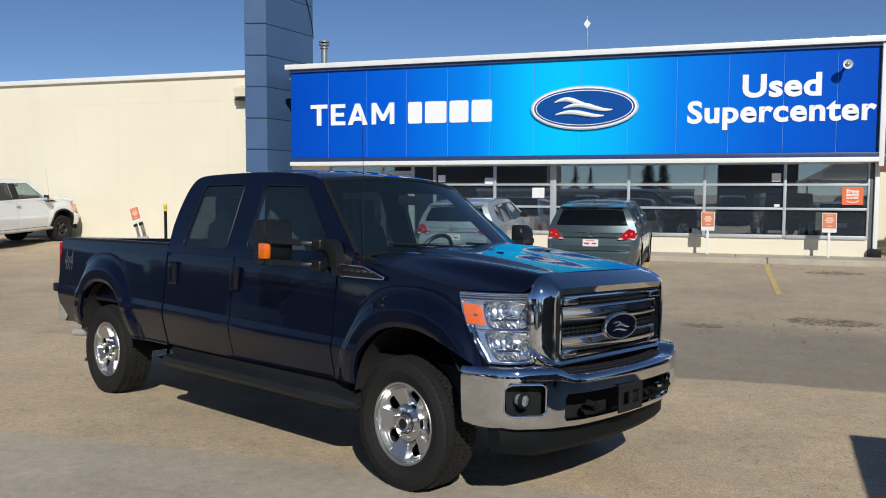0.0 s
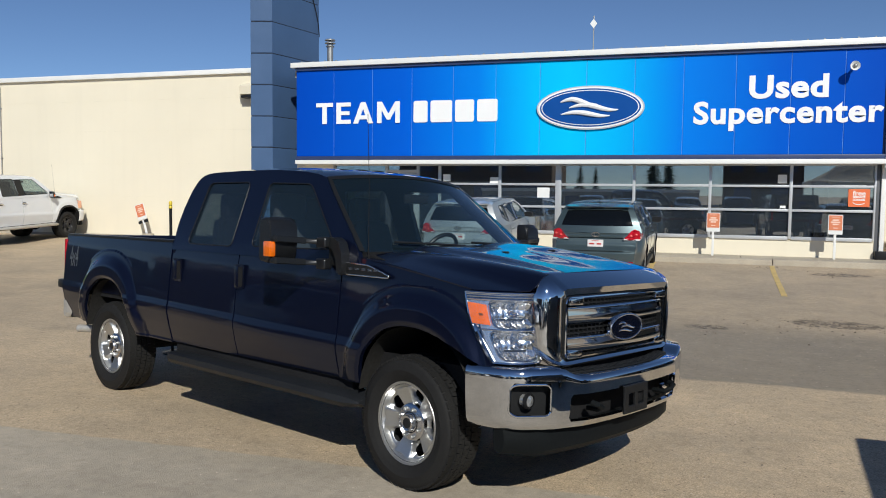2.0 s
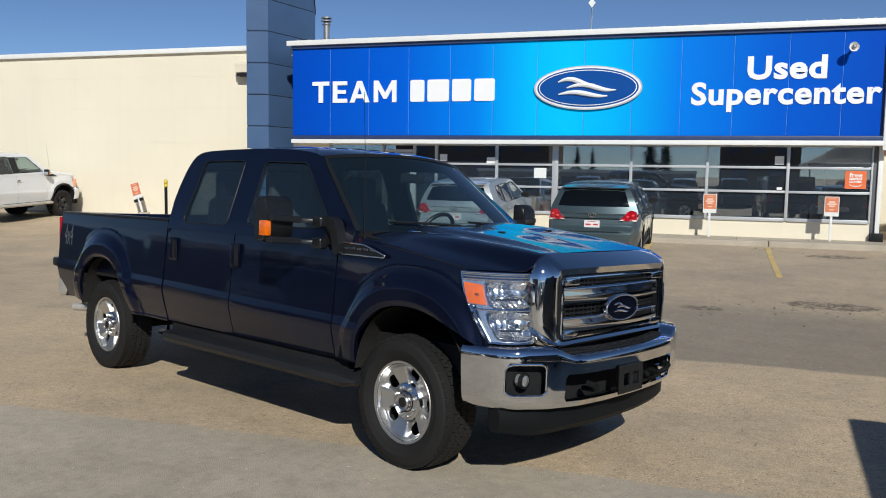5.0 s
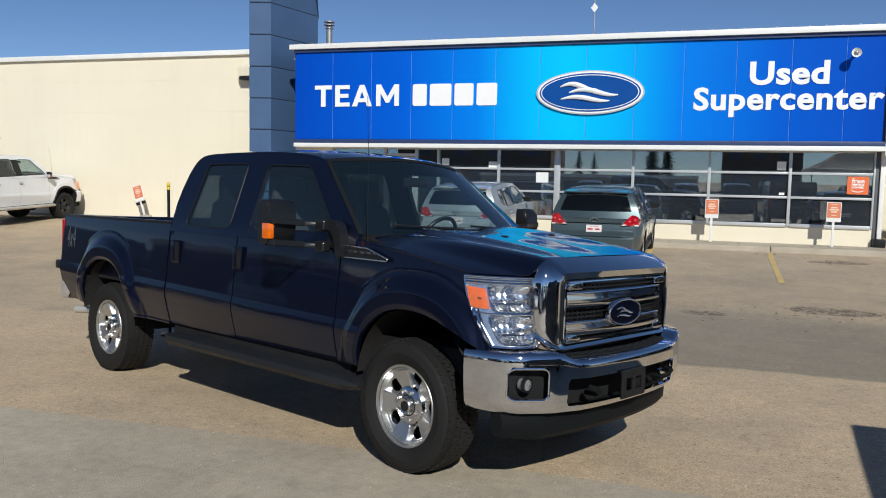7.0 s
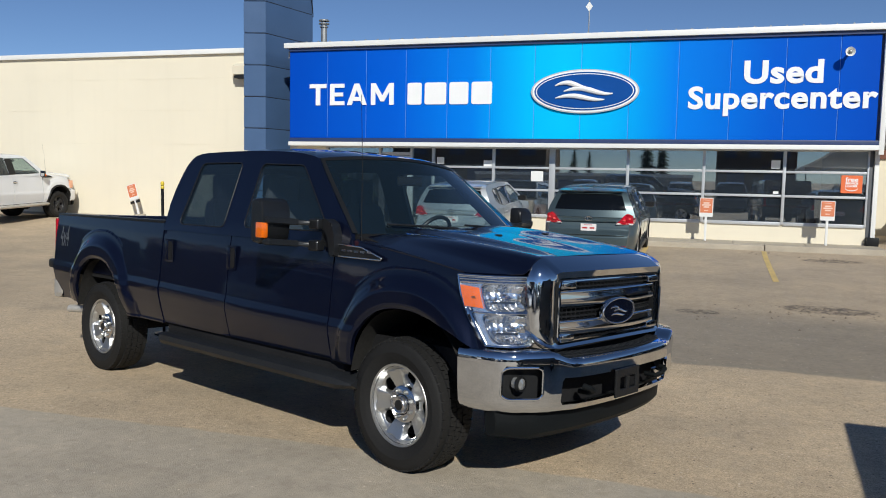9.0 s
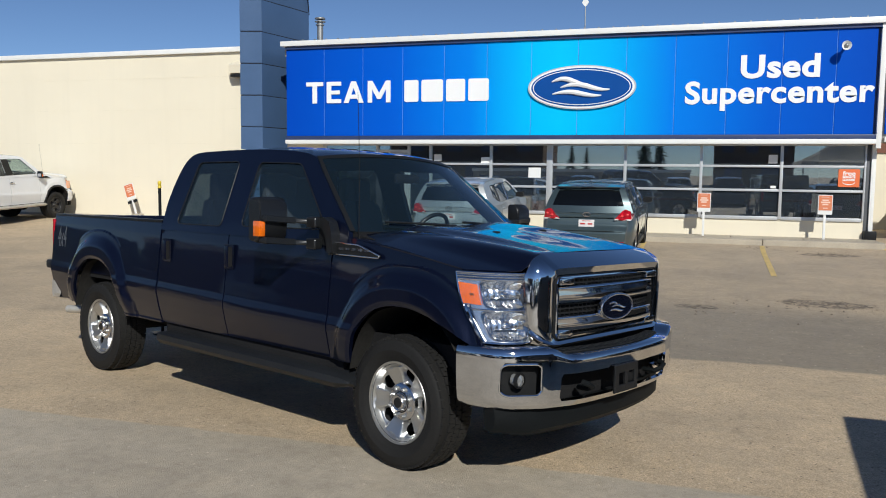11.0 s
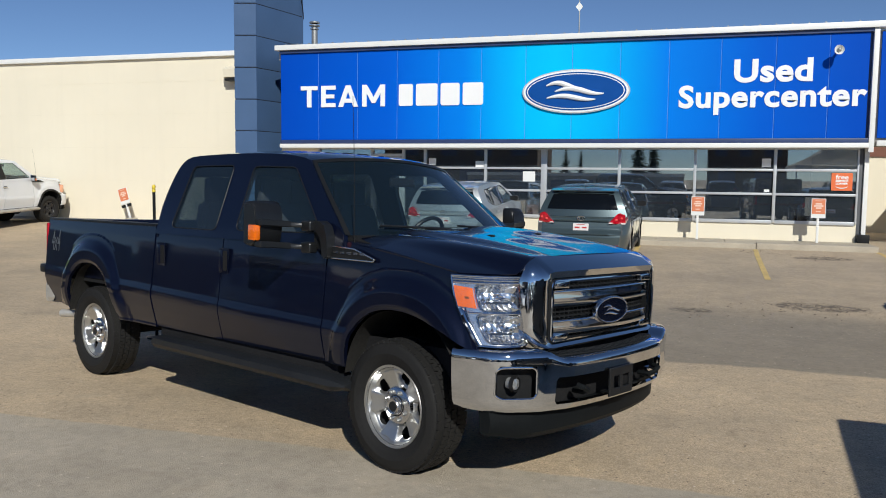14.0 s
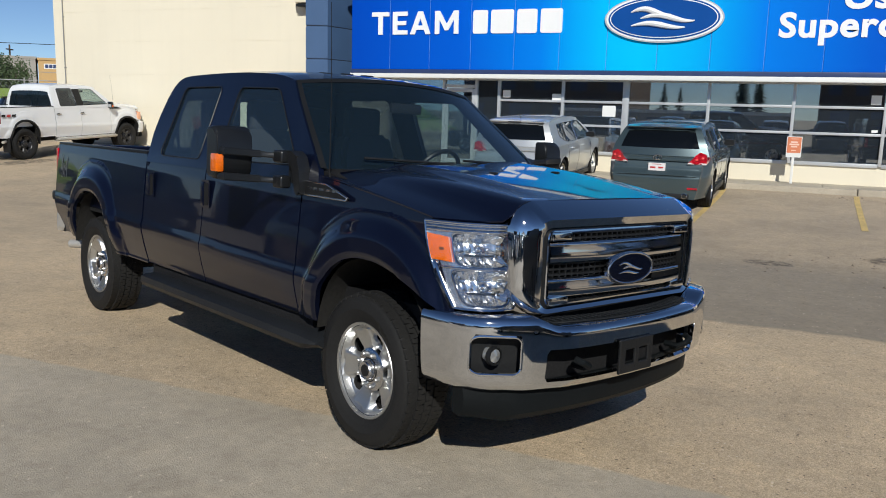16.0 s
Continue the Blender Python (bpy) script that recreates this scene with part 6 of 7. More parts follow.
def suv_half(x, z):
    plan = 1 - 0.16 * (1 - smooth01(-0.05, 0.5, x)) ** 1.5 - 0.24 * smooth01(4.0, 4.85, x) ** 1.5
    up = 0.88 + 0.12 * math.sin(max(0.0, min(1.0, (z - 0.18) / 0.62)) * math.pi / 2)
    up -= 0.035 * smooth01(0.8, 1.02, z)
    flare = 0.0
    for xc in SUV_AXLES:
        d = math.hypot(x - xc, z - 0.33)
        flare = max(flare, 0.018 * (1 - smooth01(0.43, 0.56, d)))
    return 0.945 * plan * up + flare


def suv_rear(x, z):
    """The tail leans in above the bumper; the nose likewise."""
    k = 1 - smooth01(0.0, 0.7, x)
    dx = k * (0.13 * smooth01(0.62, 0.78, z) + 0.05 * smooth01(0.8, 1.0, z))
    k2 = smooth01(4.2, 4.8, x)
    return x + dx - k2 * 0.18 * smooth01(0.55, 0.8, z)


def build_suv(name, where, label, paint_mat, rim_mat=M_ALLOY, tail=True):
    root = tagged(empty(name, where), label, "car", "parked cars")
    P = lambda nm, bm, mt, lb="", **k: part(nm, bm, mt, root, lb, **k)
    xs = set([0.0, 0.015, 0.05, 0.1, 0.18, 0.28, 0.4] + lin(0.5, 4.4, 26) + [4.5, 4.6, 4.68, 4.74, 4.78, 4.8])
    for xc in SUV_AXLES:
        for k in range(21):
            xs.add(xc - 0.43 * math.cos(math.pi * k / 20))
    xs = sorted(xs)
    zs = [0.24, 0.32, 0.40, 0.48, 0.56, 0.62, 0.68, 0.74, 0.80, 0.86, 0.92, 0.97, 1.0]
    bm = bmesh.new()
    rings = []
    for x in xs:
        lo, hi = suv_arch(x), suv_belt(x)
        right, left = [], []
        for z in zs:
            zz = min(max(z, lo), hi)
            xx, y = suv_rear(x, zz), suv_half(x, zz)
            right.append((xx, -y, zz))
            left.append((xx, y, zz))
        top = right[-1]
        dome = 0.05 * smooth01(3.4, 3.7, x)
        deck = [(top[0], top[1] * k, top[2] + dome * (1 - k * k)) for k in (0.75, 0.4, 0.0, -0.4, -0.75)]
        rings.append(right + deck + left[::-1])
    loft(bm, rings, False, False)
    vs = [bm.verts.new(p) for p in rings[0]]
    bm.faces.new(vs)
    vs = [bm.verts.new(p) for p in rings[-1]]
    bm.faces.new(vs)
    bmesh.ops.remove_doubles(bm, verts=bm.verts, dist=0.001)
    P("body", bm, paint_mat, sharp=40)
    # upper body
    for s in (-1, 1):
        bm = bmesh.new()
        edges = []
        for loop in [SUV_OUT] + SUV_WIN:
            vs = [bm.verts.new((x, s * suv_y(z), z)) for x, z in loop]
            for a, b in zip(vs, vs[1:] + vs[:1]):
                edges.append(bm.edges.new((a, b)))
        bmesh.ops.triangle_fill(bm, use_beauty=True, edges=edges, normal=(0, s, 0.2))
        r = bmesh.ops.extrude_face_region(bm, geom=bm.faces[:])
        for v in r["geom"]:
            if isinstance(v, bmesh.types.BMVert):
                v.co.y -= s * 0.03
        P("window_frame", bm, paint_mat, sharp=25)
        for k, loop in enumerate(SUV_WIN):
            bm = bmesh.new()
            bm.faces.new([bm.verts.new((x, s * (suv_y(z) - 0.012), z)) for x, z in loop])
            w = P("side_window", bm, M_PRIVACY if k < 2 else M_CARGLASS, smooth=False)
            w.visible_shadow = False
            bm = bmesh.new()
            tube(bm, [(x, s * (suv_y(z) + 0.001), z) for x, z in loop + loop[:1]], 0.008, 6)
            part("window_trim", bm, M_CHROME if k else M_BLACK, w)
        for xa, xb in ((1.31, 1.40), (2.19, 2.27)):
            P("pillar_trim", sheet(lambda x, z: (x, s * (suv_y(z) + 0.003), z), [xa, (xa + xb) / 2, xb], lin(1.06, 1.505, 7)), M_BLACK)
        for xc in SUV_AXLES:
            build_wheel(root, xc, s * 0.80, 0.362, s, 0.365, 0.235, 0.238, rim_mat)
            bm = bmesh.new()
            rings = []
            for y in (0.93, 0.5):
                rings.append([(xc + 0.43 * math.cos(a), s * y, 0.33 + 0.43 * math.sin(a)) for a in lin(-0.2, math.pi + 0.2, 25)])
            loft(bm, rings, False, False)
            P("wheel_housing", bm, M_UNDER)
        P("sill", boxed(1.42, 3.3, min(s * 0.82, s * 0.915), max(s * 0.82, s * 0.915), 0.2, 0.3, 0.02), M_GREYPLASTIC)
        for hx in (1.62, 2.55):
            bm = bmesh.new()
            tube(bm, [(hx - 0.1, s * (suv_half(hx, 0.9) - 0.005), 0.9), (hx - 0.08, s * (suv_half(hx, 0.9) + 0.025), 0.905), (hx + 0.08, s * (suv_half(hx, 0.9) + 0.025), 0.905), (hx + 0.1, s * (suv_half(hx, 0.9) - 0.005), 0.9)], 0.013, 8)
            P("door_handle", bm, paint_mat)
        for sx in (1.36, 2.24, 3.3):
            bm = bmesh.new()
            tube(bm, [(sx, s * (suv_half(sx, z) + 0.001), z) for z in lin(max(0.3, suv_arch(sx)), 0.97, 8)], 0.0035, 4)
            P("door_gap", bm, M_BLACK)
        # mirror
        bm = bmesh.new()
        rings = [[(3.02 + a, s * y, 1.13 + b * k) for a, b in ((-0.07, -0.06), (0.0, -0.075), (0.06, -0.04), (0.06, 0.05), (0.0, 0.08), (-0.07, 0.07))] for y, k in ((0.90, 0.7), (0.95, 0.95), (1.05, 1.0), (1.10, 0.7))]
        loft(bm, rings)
        P("mirror", bm, M_BLACK)
        # lamps
        zq = [(0.54, 0.882), (0.70, 0.872), (0.88, 0.872), (0.91, 0.96), (0.87, 1.05), (0.76, 1.10), (0.70, 1.06), (0.62, 0.96)]
        bm = bmesh.new()
        prism(bm, [(s * y, z) for y, z in zq], (0.17, 0, 0), (0.085, 0, 0), u=(0, 1, 0))
        bmesh.ops.bevel(bm, geom=bm.edges[:], offset=0.012, segments=2, affect="EDGES")
        for v in bm.verts:
            out = smooth01(0.6, 0.9, abs(v.co.y))
            v.co.x += 0.10 * out * (1 if v.co.x < 0.16 else 2.0)
            v.co.y = math.copysign(min(abs(v.co.y), suv_half(v.co.x, min(v.co.z, 1.0)) + 0.012), v.co.y)
        tl = P("tail_lamp", bm, M_RED)
        bm = bmesh.new()
        prism(bm, [(s * 0.54, 0.876), (s * 0.87, 0.862), (s * 0.875, 0.892), (s * 0.58, 0.902)], (0.03, 0, 0), (0.076, 0, 0), u=(0, 1, 0))
        for v in bm.verts:
            v.co.x += 0.10 * smooth01(0.6, 0.9, abs(v.co.y))
        part("clear_strip", bm, M_PLATE, tl)
        # two bright dots painted on as highlights in the red lens
        for by, bz in ((0.70, 0.955), (0.80, 0.985)):
            bm = bmesh.new()
            bmesh.ops.create_uvsphere(bm, u_segments=10, v_segments=6, radius=0.026, matrix=Matrix.Translation((0.082 + 0.10 * smooth01(0.6, 0.9, by), s * by, bz)) @ Matrix.Diagonal((0.5, 1.2, 0.9, 1)))
            part("bulb_cover", bm, M_REDGLINT, tl)
        bm = bmesh.new()
        prism(bm, [(s * 0.42, 0.62), (s * 0.75, 0.66), (s * 0.80, 0.78), (s * 0.5, 0.76)], (0.2, 0, 0), (4.42, 0, 0), u=(0, 1, 0))
        P("headlamp", bm, M_LENSGREY)
        P("rear_reflector", boxed(-0.034, 0.02, min(s * 0.58, s * 0.76), max(s * 0.58, s * 0.76), 0.42, 0.455, 0.004), M_RED)
        bm = bmesh.new()
        lathe(bm, [(0.05, 0.1), (0.05, -0.03), (0.042, -0.035), (0.038, 0.1)], 16, "x", (-0.012, s * 0.54, 0.30))
        P("exhaust_tip", bm, M_CHROME)
        bm = bmesh.new()
        tube(bm, [(0.8, s * 0.62, 1.585), (0.9, s * 0.62, 1.605), (2.3, s * 0.62, 1.61), (2.42, s * 0.62, 1.59)], 0.012, 8)
        P("roof_rail", bm, M_BLACK)

    def edge_z(x):
        pts = SUV_OUT[2:9]
        for (a, p), (b, q) in zip(pts, pts[1:]):
            if x <= b:
                return p + (q - p) * max(0.0, (x - a) / (b - a))
        return pts[-1][1]
    P("roof", sheet(lambda x, v: (x, v * suv_y(edge_z(x)), edge_z(x) + 0.035 * (1 - abs(v) ** 3)), lin(0.52, 2.75, 18), lin(-1, 1, 13), -0.02), paint_mat)
    # hatch with its glass
    hatch = [(0.30, 1.0), (0.36, 1.28), (0.48, 1.50), (0.55, 1.545)]

    def hatch_pt(t, v, out=0.0):
        f = t * 3
        i = min(int(f), 2)
        k = f - i
        x, z = hatch[i][0] * (1 - k) + hatch[i + 1][0] * k, hatch[i][1] * (1 - k) + hatch[i + 1][1] * k
        return (x - 0.13 * (1 - v * v) - out, v * (suv_y(z) - 0.004), z)
    P("hatch", sheet(hatch_pt, lin(0, 1, 12), lin(-1, 1, 15), -0.02), paint_mat)
    rg = sheet(lambda t, v: hatch_pt(t, v * (0.84 + 0.02 * t), 0.026), lin(0.19, 0.88, 8), lin(-1, 1, 13))
    P("rear_window", rg, varied("dark_rear_glass", (0.004, 0.005, 0.006), 0.08, 0.1, 3, 50, 0.0, Specular_IOR_Level=0.3))
    bm = bmesh.new()
    loft(bm, [[(0.56, y, 1.60), (0.36 - 0.05 * (1 - (y / 0.6) ** 2), y, 1.575), (0.37 - 0.05 * (1 - (y / 0.6) ** 2), y, 1.55), (0.56, y, 1.54)] for y in lin(-0.62, 0.62, 11)])
    P("spoiler", bm, paint_mat)
    P("brake_lamp", boxed(0.305, 0.33, -0.14, 0.14, 1.548, 1.572), M_BLACK, smooth=False)
    # windscreen, dash, seats
    bm = sheet(lambda t, v: (3.60 - 0.85 * t + (0.16 - 0.06 * t) * (1 - v * v), v * (suv_y(1.06 + 0.49 * t) - 0.02), 1.06 + 0.49 * t + 0.03 * t * (1 - v * v)), lin(0, 1, 8), lin(-1, 1, 11))
    ws = P("windscreen", bm, M_SHIELD)
    ws.visible_shadow = False
    for y in (-0.4, 0.4):
        for x in (1.35, 2.25):
            P("seat", boxed(x - 0.08, x + 0.08, y - 0.24, y + 0.24, 0.6, 1.38, 0.05), M_SEAT)
    P("dashboard", boxed(2.9, 3.5, -0.8, 0.8, 0.7, 1.02, 0.05), M_BLACK)
    # tail panel: full bumper, a crease, a hollow round the plate
    def swell(z):
        return 0.9 * math.sin(min(1.0, max(0.0, (z - 0.24) / 0.40)) * math.pi * 0.62) * (1 - smooth01(0.625, 0.65, z)) + smooth01(0.64, 0.665, z) * (0.55 + 0.35 * math.cos((z - 0.70) * 16))
    P("tail_panel", sheet(lambda v, z: (suv_rear(0, z) - 0.004 - 0.034 * (1 - v ** 4) * swell(z), v * suv_half(0.0, z) * 0.995, z), lin(-1, 1, 25), lin(0.25, 0.995, 46)), paint_mat, sharp=50)
    # tail details
    bm = bmesh.new()
    prism(bm, [(-0.55, 0.915), (0.55, 0.915), (0.55, 0.945), (-0.55, 0.945)], (-0.03, 0, 0), (0.14, 0, 0), u=(0, 1, 0))
    P("hatch_moulding", bm, paint_mat)
    pl = P("number_plate", boxed(0.068, 0.118, -0.155, 0.155, 0.71, 0.87, 0.004, 1), M_PLATE)
    for k, w in enumerate((0.07, 0.075)):
        part("plate_bar", boxed(0.064, 0.07, -0.12 + 0.14 * k, -0.03 + 0.15 * k, 0.775, 0.805), M_PLATERED, pl, smooth=False)
    part("plate_bar", boxed(0.064, 0.07, -0.08, 0.08, 0.846, 0.855), M_PLATERED, pl, smooth=False)
    bm = bmesh.new()
    tube(bm, [(0.105, 0.075 * math.cos(a), 0.975 + 0.045 * math.sin(a)) for a in lin(0, 2 * math.pi, 21)], 0.008, 6, False)
    tube(bm, [(0.105, 0.03 * math.cos(a), 0.98 + 0.04 * math.sin(a)) for a in lin(0, 2 * math.pi, 15)], 0.006, 6, False)
    P("tail_emblem", bm, M_CHROME)
    P("bumper_insert", boxed(-0.03, 0.03, -0.62, 0.62, 0.25, 0.335, 0.01), M_GREYPLASTIC)
    P("bumper_seam", boxed(-0.008, 0.06, -0.72, 0.72, 0.648, 0.654), M_BLACK, smooth=False)
    bm = bmesh.new()
    tube(bm, [(0.75, 0, 1.62), (0.62, 0, 1.70)], [0.012, 0.006], 6)
    P("roof_antenna", bm, M_BLACK)
    P("grille", boxed(4.60, 4.66, -0.42, 0.42, 0.45, 0.70, 0.02), M_BLACK)
    P("underbody", boxed(0.25, 4.5, -0.75, 0.75, 0.2, 0.5), M_UNDER, smooth=False)
    # a low roof
    for ob in [o for o in root.children_recursive if o.type == "MESH" and o.parent.type != "EMPTY" or o.parent is root and o.type == "MESH"]:
        for v in ob.data.vertices:
            if v.co.z > 1.0:
                v.co.z = 1.0 + (v.co.z - 1.0) * 0.91
    return root


def on_ground(x, y, heading, slope=True):
    p = 0.0
    if slope:
        a, b = ground_z(x, y), ground_z(x + 2.7 * math.cos(radians(heading)), y + 2.7 * math.sin(radians(heading)))
        p = -math.degrees(math.atan2(b - a, 2.7))
    return pose(x, y, ground_z(x, y), 0, 0, heading) @ pose(0, 0, 0, 0, p, 0)


green_car = build_suv("crossover", on_ground(-2.13, 17.95, 90) @ Matrix.Scale(0.965, 4), "grey-green crossover parked nose-in at the shop front", M_GREEN)
silver_car = build_suv("crossover", on_ground(-5.18, 18.75, 90) @ Matrix.Scale(0.95, 4), "silver crossover parked nose-in at the shop front", M_SILVER)

white_truck = build_pickup("pickup_truck", pose(-19.35, 21.86, ground_z(-19.35, 21.86) - 0.012, 0, 0, 92.9) @ pose(0, 0, 0, 0, -2.1, 0) @ Matrix.Scale(0.928, 4), "white crew cab pickup with black wheels by the cream wall", M_WHITEPAINT, M_DARKALLOY, False)
for k in range(3):
    bm = bmesh.new()
    prism(bm, [(0.0 + 0.17 * k, 0), (0.12 + 0.17 * k, 0), (0.14 + 0.17 * k, 0.065), (0.02 + 0.17 * k, 0.065)], (0, -0.004, 0), (-4.70, -0.985, 1.19))
    part("side_decal", bm, M_PLATERED if k == 1 else M_GREYPLASTIC, white_truck)

# vehicles that stand outside the view and show in the panes and the chrome


def build_van(where):
    """A plain unseen van with a tall square body, added for its shadow on the lot."""
    root = tagged(empty("cargo_van", where), "grey cargo van parked beside the pickup", "van", "parked cars")
    P = lambda nm, bm, mt, **k: part(nm, bm, mt, root, **k)
    bm = bmesh.new()
    rings = []
    for x, top, inset in ((0.0, 1.86, 0.05), (0.04, 1.895, 0.0), (3.1, 1.92, 0.0), (3.5, 1.86, 0.02), (4.1, 1.22, 0.03), (4.75, 1.0, 0.06), (4.85, 0.8, 0.12)):
        h = 0.93 - inset
        rings.append([(x, -h, 0.32), (x, -h, min(1.0, top)), (x, -h + 0.06 * (top > 1.3), top - 0.03), (x, -h + 0.10, top), (x, h - 0.10, top), (x, h - 0.06 * (top > 1.3), top - 0.03), (x, h, min(1.0, top)), (x, h, 0.32)])
    loft(bm, rings)
    P("body", bm, M_DARKPAINT, sharp=30)
    P("windscreen", sheet(lambda t, v: (3.53 + 0.55 * t, v * 0.8, 1.85 - 0.57 * t), lin(0, 1, 4), lin(-1, 1, 5), 0.006), M_PRIVACY)
    for y in (-0.4, 0.4):
        P("rear_window", boxed(-0.012, 0.03, y - 0.32, y + 0.32, 1.2, 1.65, 0.005), M_PRIVACY)
    for s in (-1, 1):
        P("side_window", boxed(2.55, 3.35, min(s * 0.90, s * 0.936), max(s * 0.90, s * 0.936), 1.15, 1.7, 0.005), M_PRIVACY)
        P("tail_lamp", boxed(-0.012, 0.05, min(s * 0.80, s * 0.9), max(s * 0.80, s * 0.9), 0.8, 1.15, 0.006), M_RED)
        for x in (0.85, 3.95):
            build_wheel(root, x, s * 0.82, 0.345, s, 0.35, 0.235, 0.21, M_ALLOY)
    P("rear_bumper", boxed(-0.08, 0.04, -0.9, 0.9, 0.36, 0.52, 0.02), M_BLACK)
    P("front_bumper", boxed(4.78, 4.93, -0.88, 0.88, 0.36, 0.58, 0.02), M_BLACK)
    return root


build_van(on_ground(3.33, 6.48, -94.4))
dark_car = build_suv("crossover", on_ground(-7.5, -9.5, 84), "charcoal crossover parked across the lot", M_DARKPAINT)
copy_thing(silver_car, on_ground(-10.4, -9.3, 86))
copy_thing(silver_car, on_ground(-1.4, -10.2, 88))
copy_thing(dark_car, on_ground(1.6, -10.0, 90))
copy_thing(dark_car, on_ground(-4.5, -10.6, 90))
copy_thing(dark_car, on_ground(8.0, -10.4, 91))
copy_thing(green_car, on_ground(-13.4, -9.4, 85))
copy_thing(green_car, on_ground(4.6, -10.1, 92))
copy_thing(white_truck, on_ground(7.9, -5.4, 90, False) @ Matrix.Scale(0.928, 4))
copy_thing(white_truck, on_ground(-4.4, -5.2, 90, False) @ Matrix.Scale(0.928, 4))
copy_thing(dark_car, on_ground(-34.0, 29.5, 60))
# unseen row on the left, added to darken the pickup's door reflections
copy_thing(dark_car, on_ground(-14.6, 8.3, -3))
copy_thing(dark_car, on_ground(-12.7, 5.0, -4))
copy_thing(dark_car, on_ground(-12.4, 1.6, -2))
copy_thing(silver_car, on_ground(-12.9, -1.9, 0))
copy_thing(dark_car, on_ground(-12.6, -5.2, 1))
# unseen cars on the right, added for a ground shadow and dark grille reflections
copy_thing(dark_car, on_ground(4.36, 13.85, -90))
copy_thing(dark_car, on_ground(8.6, 14.8, -91))
copy_thing(dark_car, on_ground(6.1, 8.0, -89))
copy_thing(white_truck, on_ground(6.6, 25.0, -90, False) @ Matrix.Scale(0.928, 4))


# ---- 4x4 marking on the bed side ----
t = words("bed_marking", "4x4", 0.21, M_DECAL, blue_truck, 0.0005, 0.0, 1.0, 0.25)
t.location = (-4.78, -0.9645, 1.135)
t.rotation_euler = (radians(-4.6), 0, 0)
t.scale = (0.72, 0.85, 1.4)


# ---- trees and far things ----
def build_conifer(x, y, h, seed):
    rnd = random.Random(seed)
    z = ground_z(x, y)
    root = tagged(empty("spruce_tree", pose(x, y, z)), "dark green spruce tree across the lot", "tree", "spruce trees")
    bm = bmesh.new()
    tube(bm, [(0, 0, 0), (0.03, 0.02, h * 0.5), (0, 0, h * 0.97)], [h * 0.022, h * 0.014, 0.01], 8)
    part("trunk", bm, M_BARK, root)
    verts, faces = [], []
    layers = int(h * 5)
    for i in range(layers):
        t = i / layers
        zz = h * (0.08 + 0.9 * t)
        reach = h * 0.21 * (1 - t) ** 0.85 + 0.08
        for k in range(11):
            a = rnd.uniform(0, 2 * math.pi)
            r = reach * rnd.uniform(0.6, 1.12)
            dz = -r * rnd.uniform(0.15, 0.42)
            w = 0.10 + r * rnd.uniform(0.14, 0.24)
            d, s = Vector((math.cos(a), math.sin(a), 0)), Vector((-math.sin(a), math.cos(a), 0))
            b = len(verts)
            for f, ww, lift in ((0.05, 0.3, 0.05), (0.45, 1.0, 0.02), (0.8, 0.75, -0.02), (1.0, 0.1, 0.0)):
                p = d * r * f + Vector((0, 0, zz + dz * f + lift))
                sag = Vector((0, 0, -w * 0.35))
                verts += [p - s * w * ww * 0.5 + sag * ww, p, p + s * w * ww * 0.5 + sag * ww]
            for q in range(3):
                o = b + q * 3
                faces += [(o, o + 1, o + 4, o + 3), (o + 1, o + 2, o + 5, o + 4)]
    me = bpy.data.meshes.new("crown")
    me.from_pydata([tuple(v) for v in verts], [], faces)
    me.materials.append(M_LEAF)
    crown = new("crown", me)
    crown.parent = root
    return root


for k, (x, y, h) in enumerate(((-13.4, -42, 4.7), (-11.9, -42.5, 4.3), (-5.4, -40, 6.6), (-4.0, -41, 6.2))):
    build_conifer(x, y, h, k)


def build_leafy(x, y, h, seed):
    """A broad tree of limbs and many small leaf tufts."""
    rnd = random.Random(seed)
    root = tagged(empty("broadleaf_tree", pose(x, y, ground_z(x, y))), "round-crowned green tree beside far buildings", "tree", "far broadleaf trees")
    bm = bmesh.new()
    tube(bm, [(0, 0, 0), (0.1, 0, h * 0.3), (0.0, 0.1, h * 0.6)], [h * 0.035, h * 0.028, h * 0.012], 8)
    for k in range(6):
        a = k * 1.05
        tube(bm, [(0.05, 0.03, h * (0.28 + 0.04 * k)), (h * 0.16 * math.cos(a), h * 0.16 * math.sin(a), h * (0.48 + 0.05 * k))], [h * 0.014, h * 0.005], 6)
    part("trunk", bm, M_BARK, root)
    verts, faces = [], []
    for k in range(3200):
        d = Vector((rnd.gauss(0, 1), rnd.gauss(0, 1), rnd.gauss(0, 0.85))).normalized()
        n = 0.78 + 0.5 * noise.noise(d * 2.6 + Vector((seed * 3.1, 0, 0)))
        p = Vector((0, 0, h * 0.62)) + Vector((d.x * h * 0.24, d.y * h * 0.24, d.z * h * 0.40)) * n * rnd.uniform(0.5, 1.12)
        s = h * rnd.uniform(0.007, 0.016)
        u = Vector((rnd.gauss(0, 1), rnd.gauss(0, 1), rnd.gauss(0, 1))).normalized()
        v = u.orthogonal().normalized()
        b = len(verts)
        verts += [p - u * s, p + v * s, p + u * s, p - v * s]
        faces.append((b, b + 1, b + 2, b + 3))
    me = bpy.data.meshes.new("crown")
    me.from_pydata([tuple(v) for v in verts], [], faces)
    me.materials.append(M_FOLIAGE)
    crown = new("crown", me)
    crown.parent = root
    return root


M_FOLIAGE = varied("broad_leaves", (0.06, 0.095, 0.035), 0.7, 0.4, 1.0, 12, 0.0)
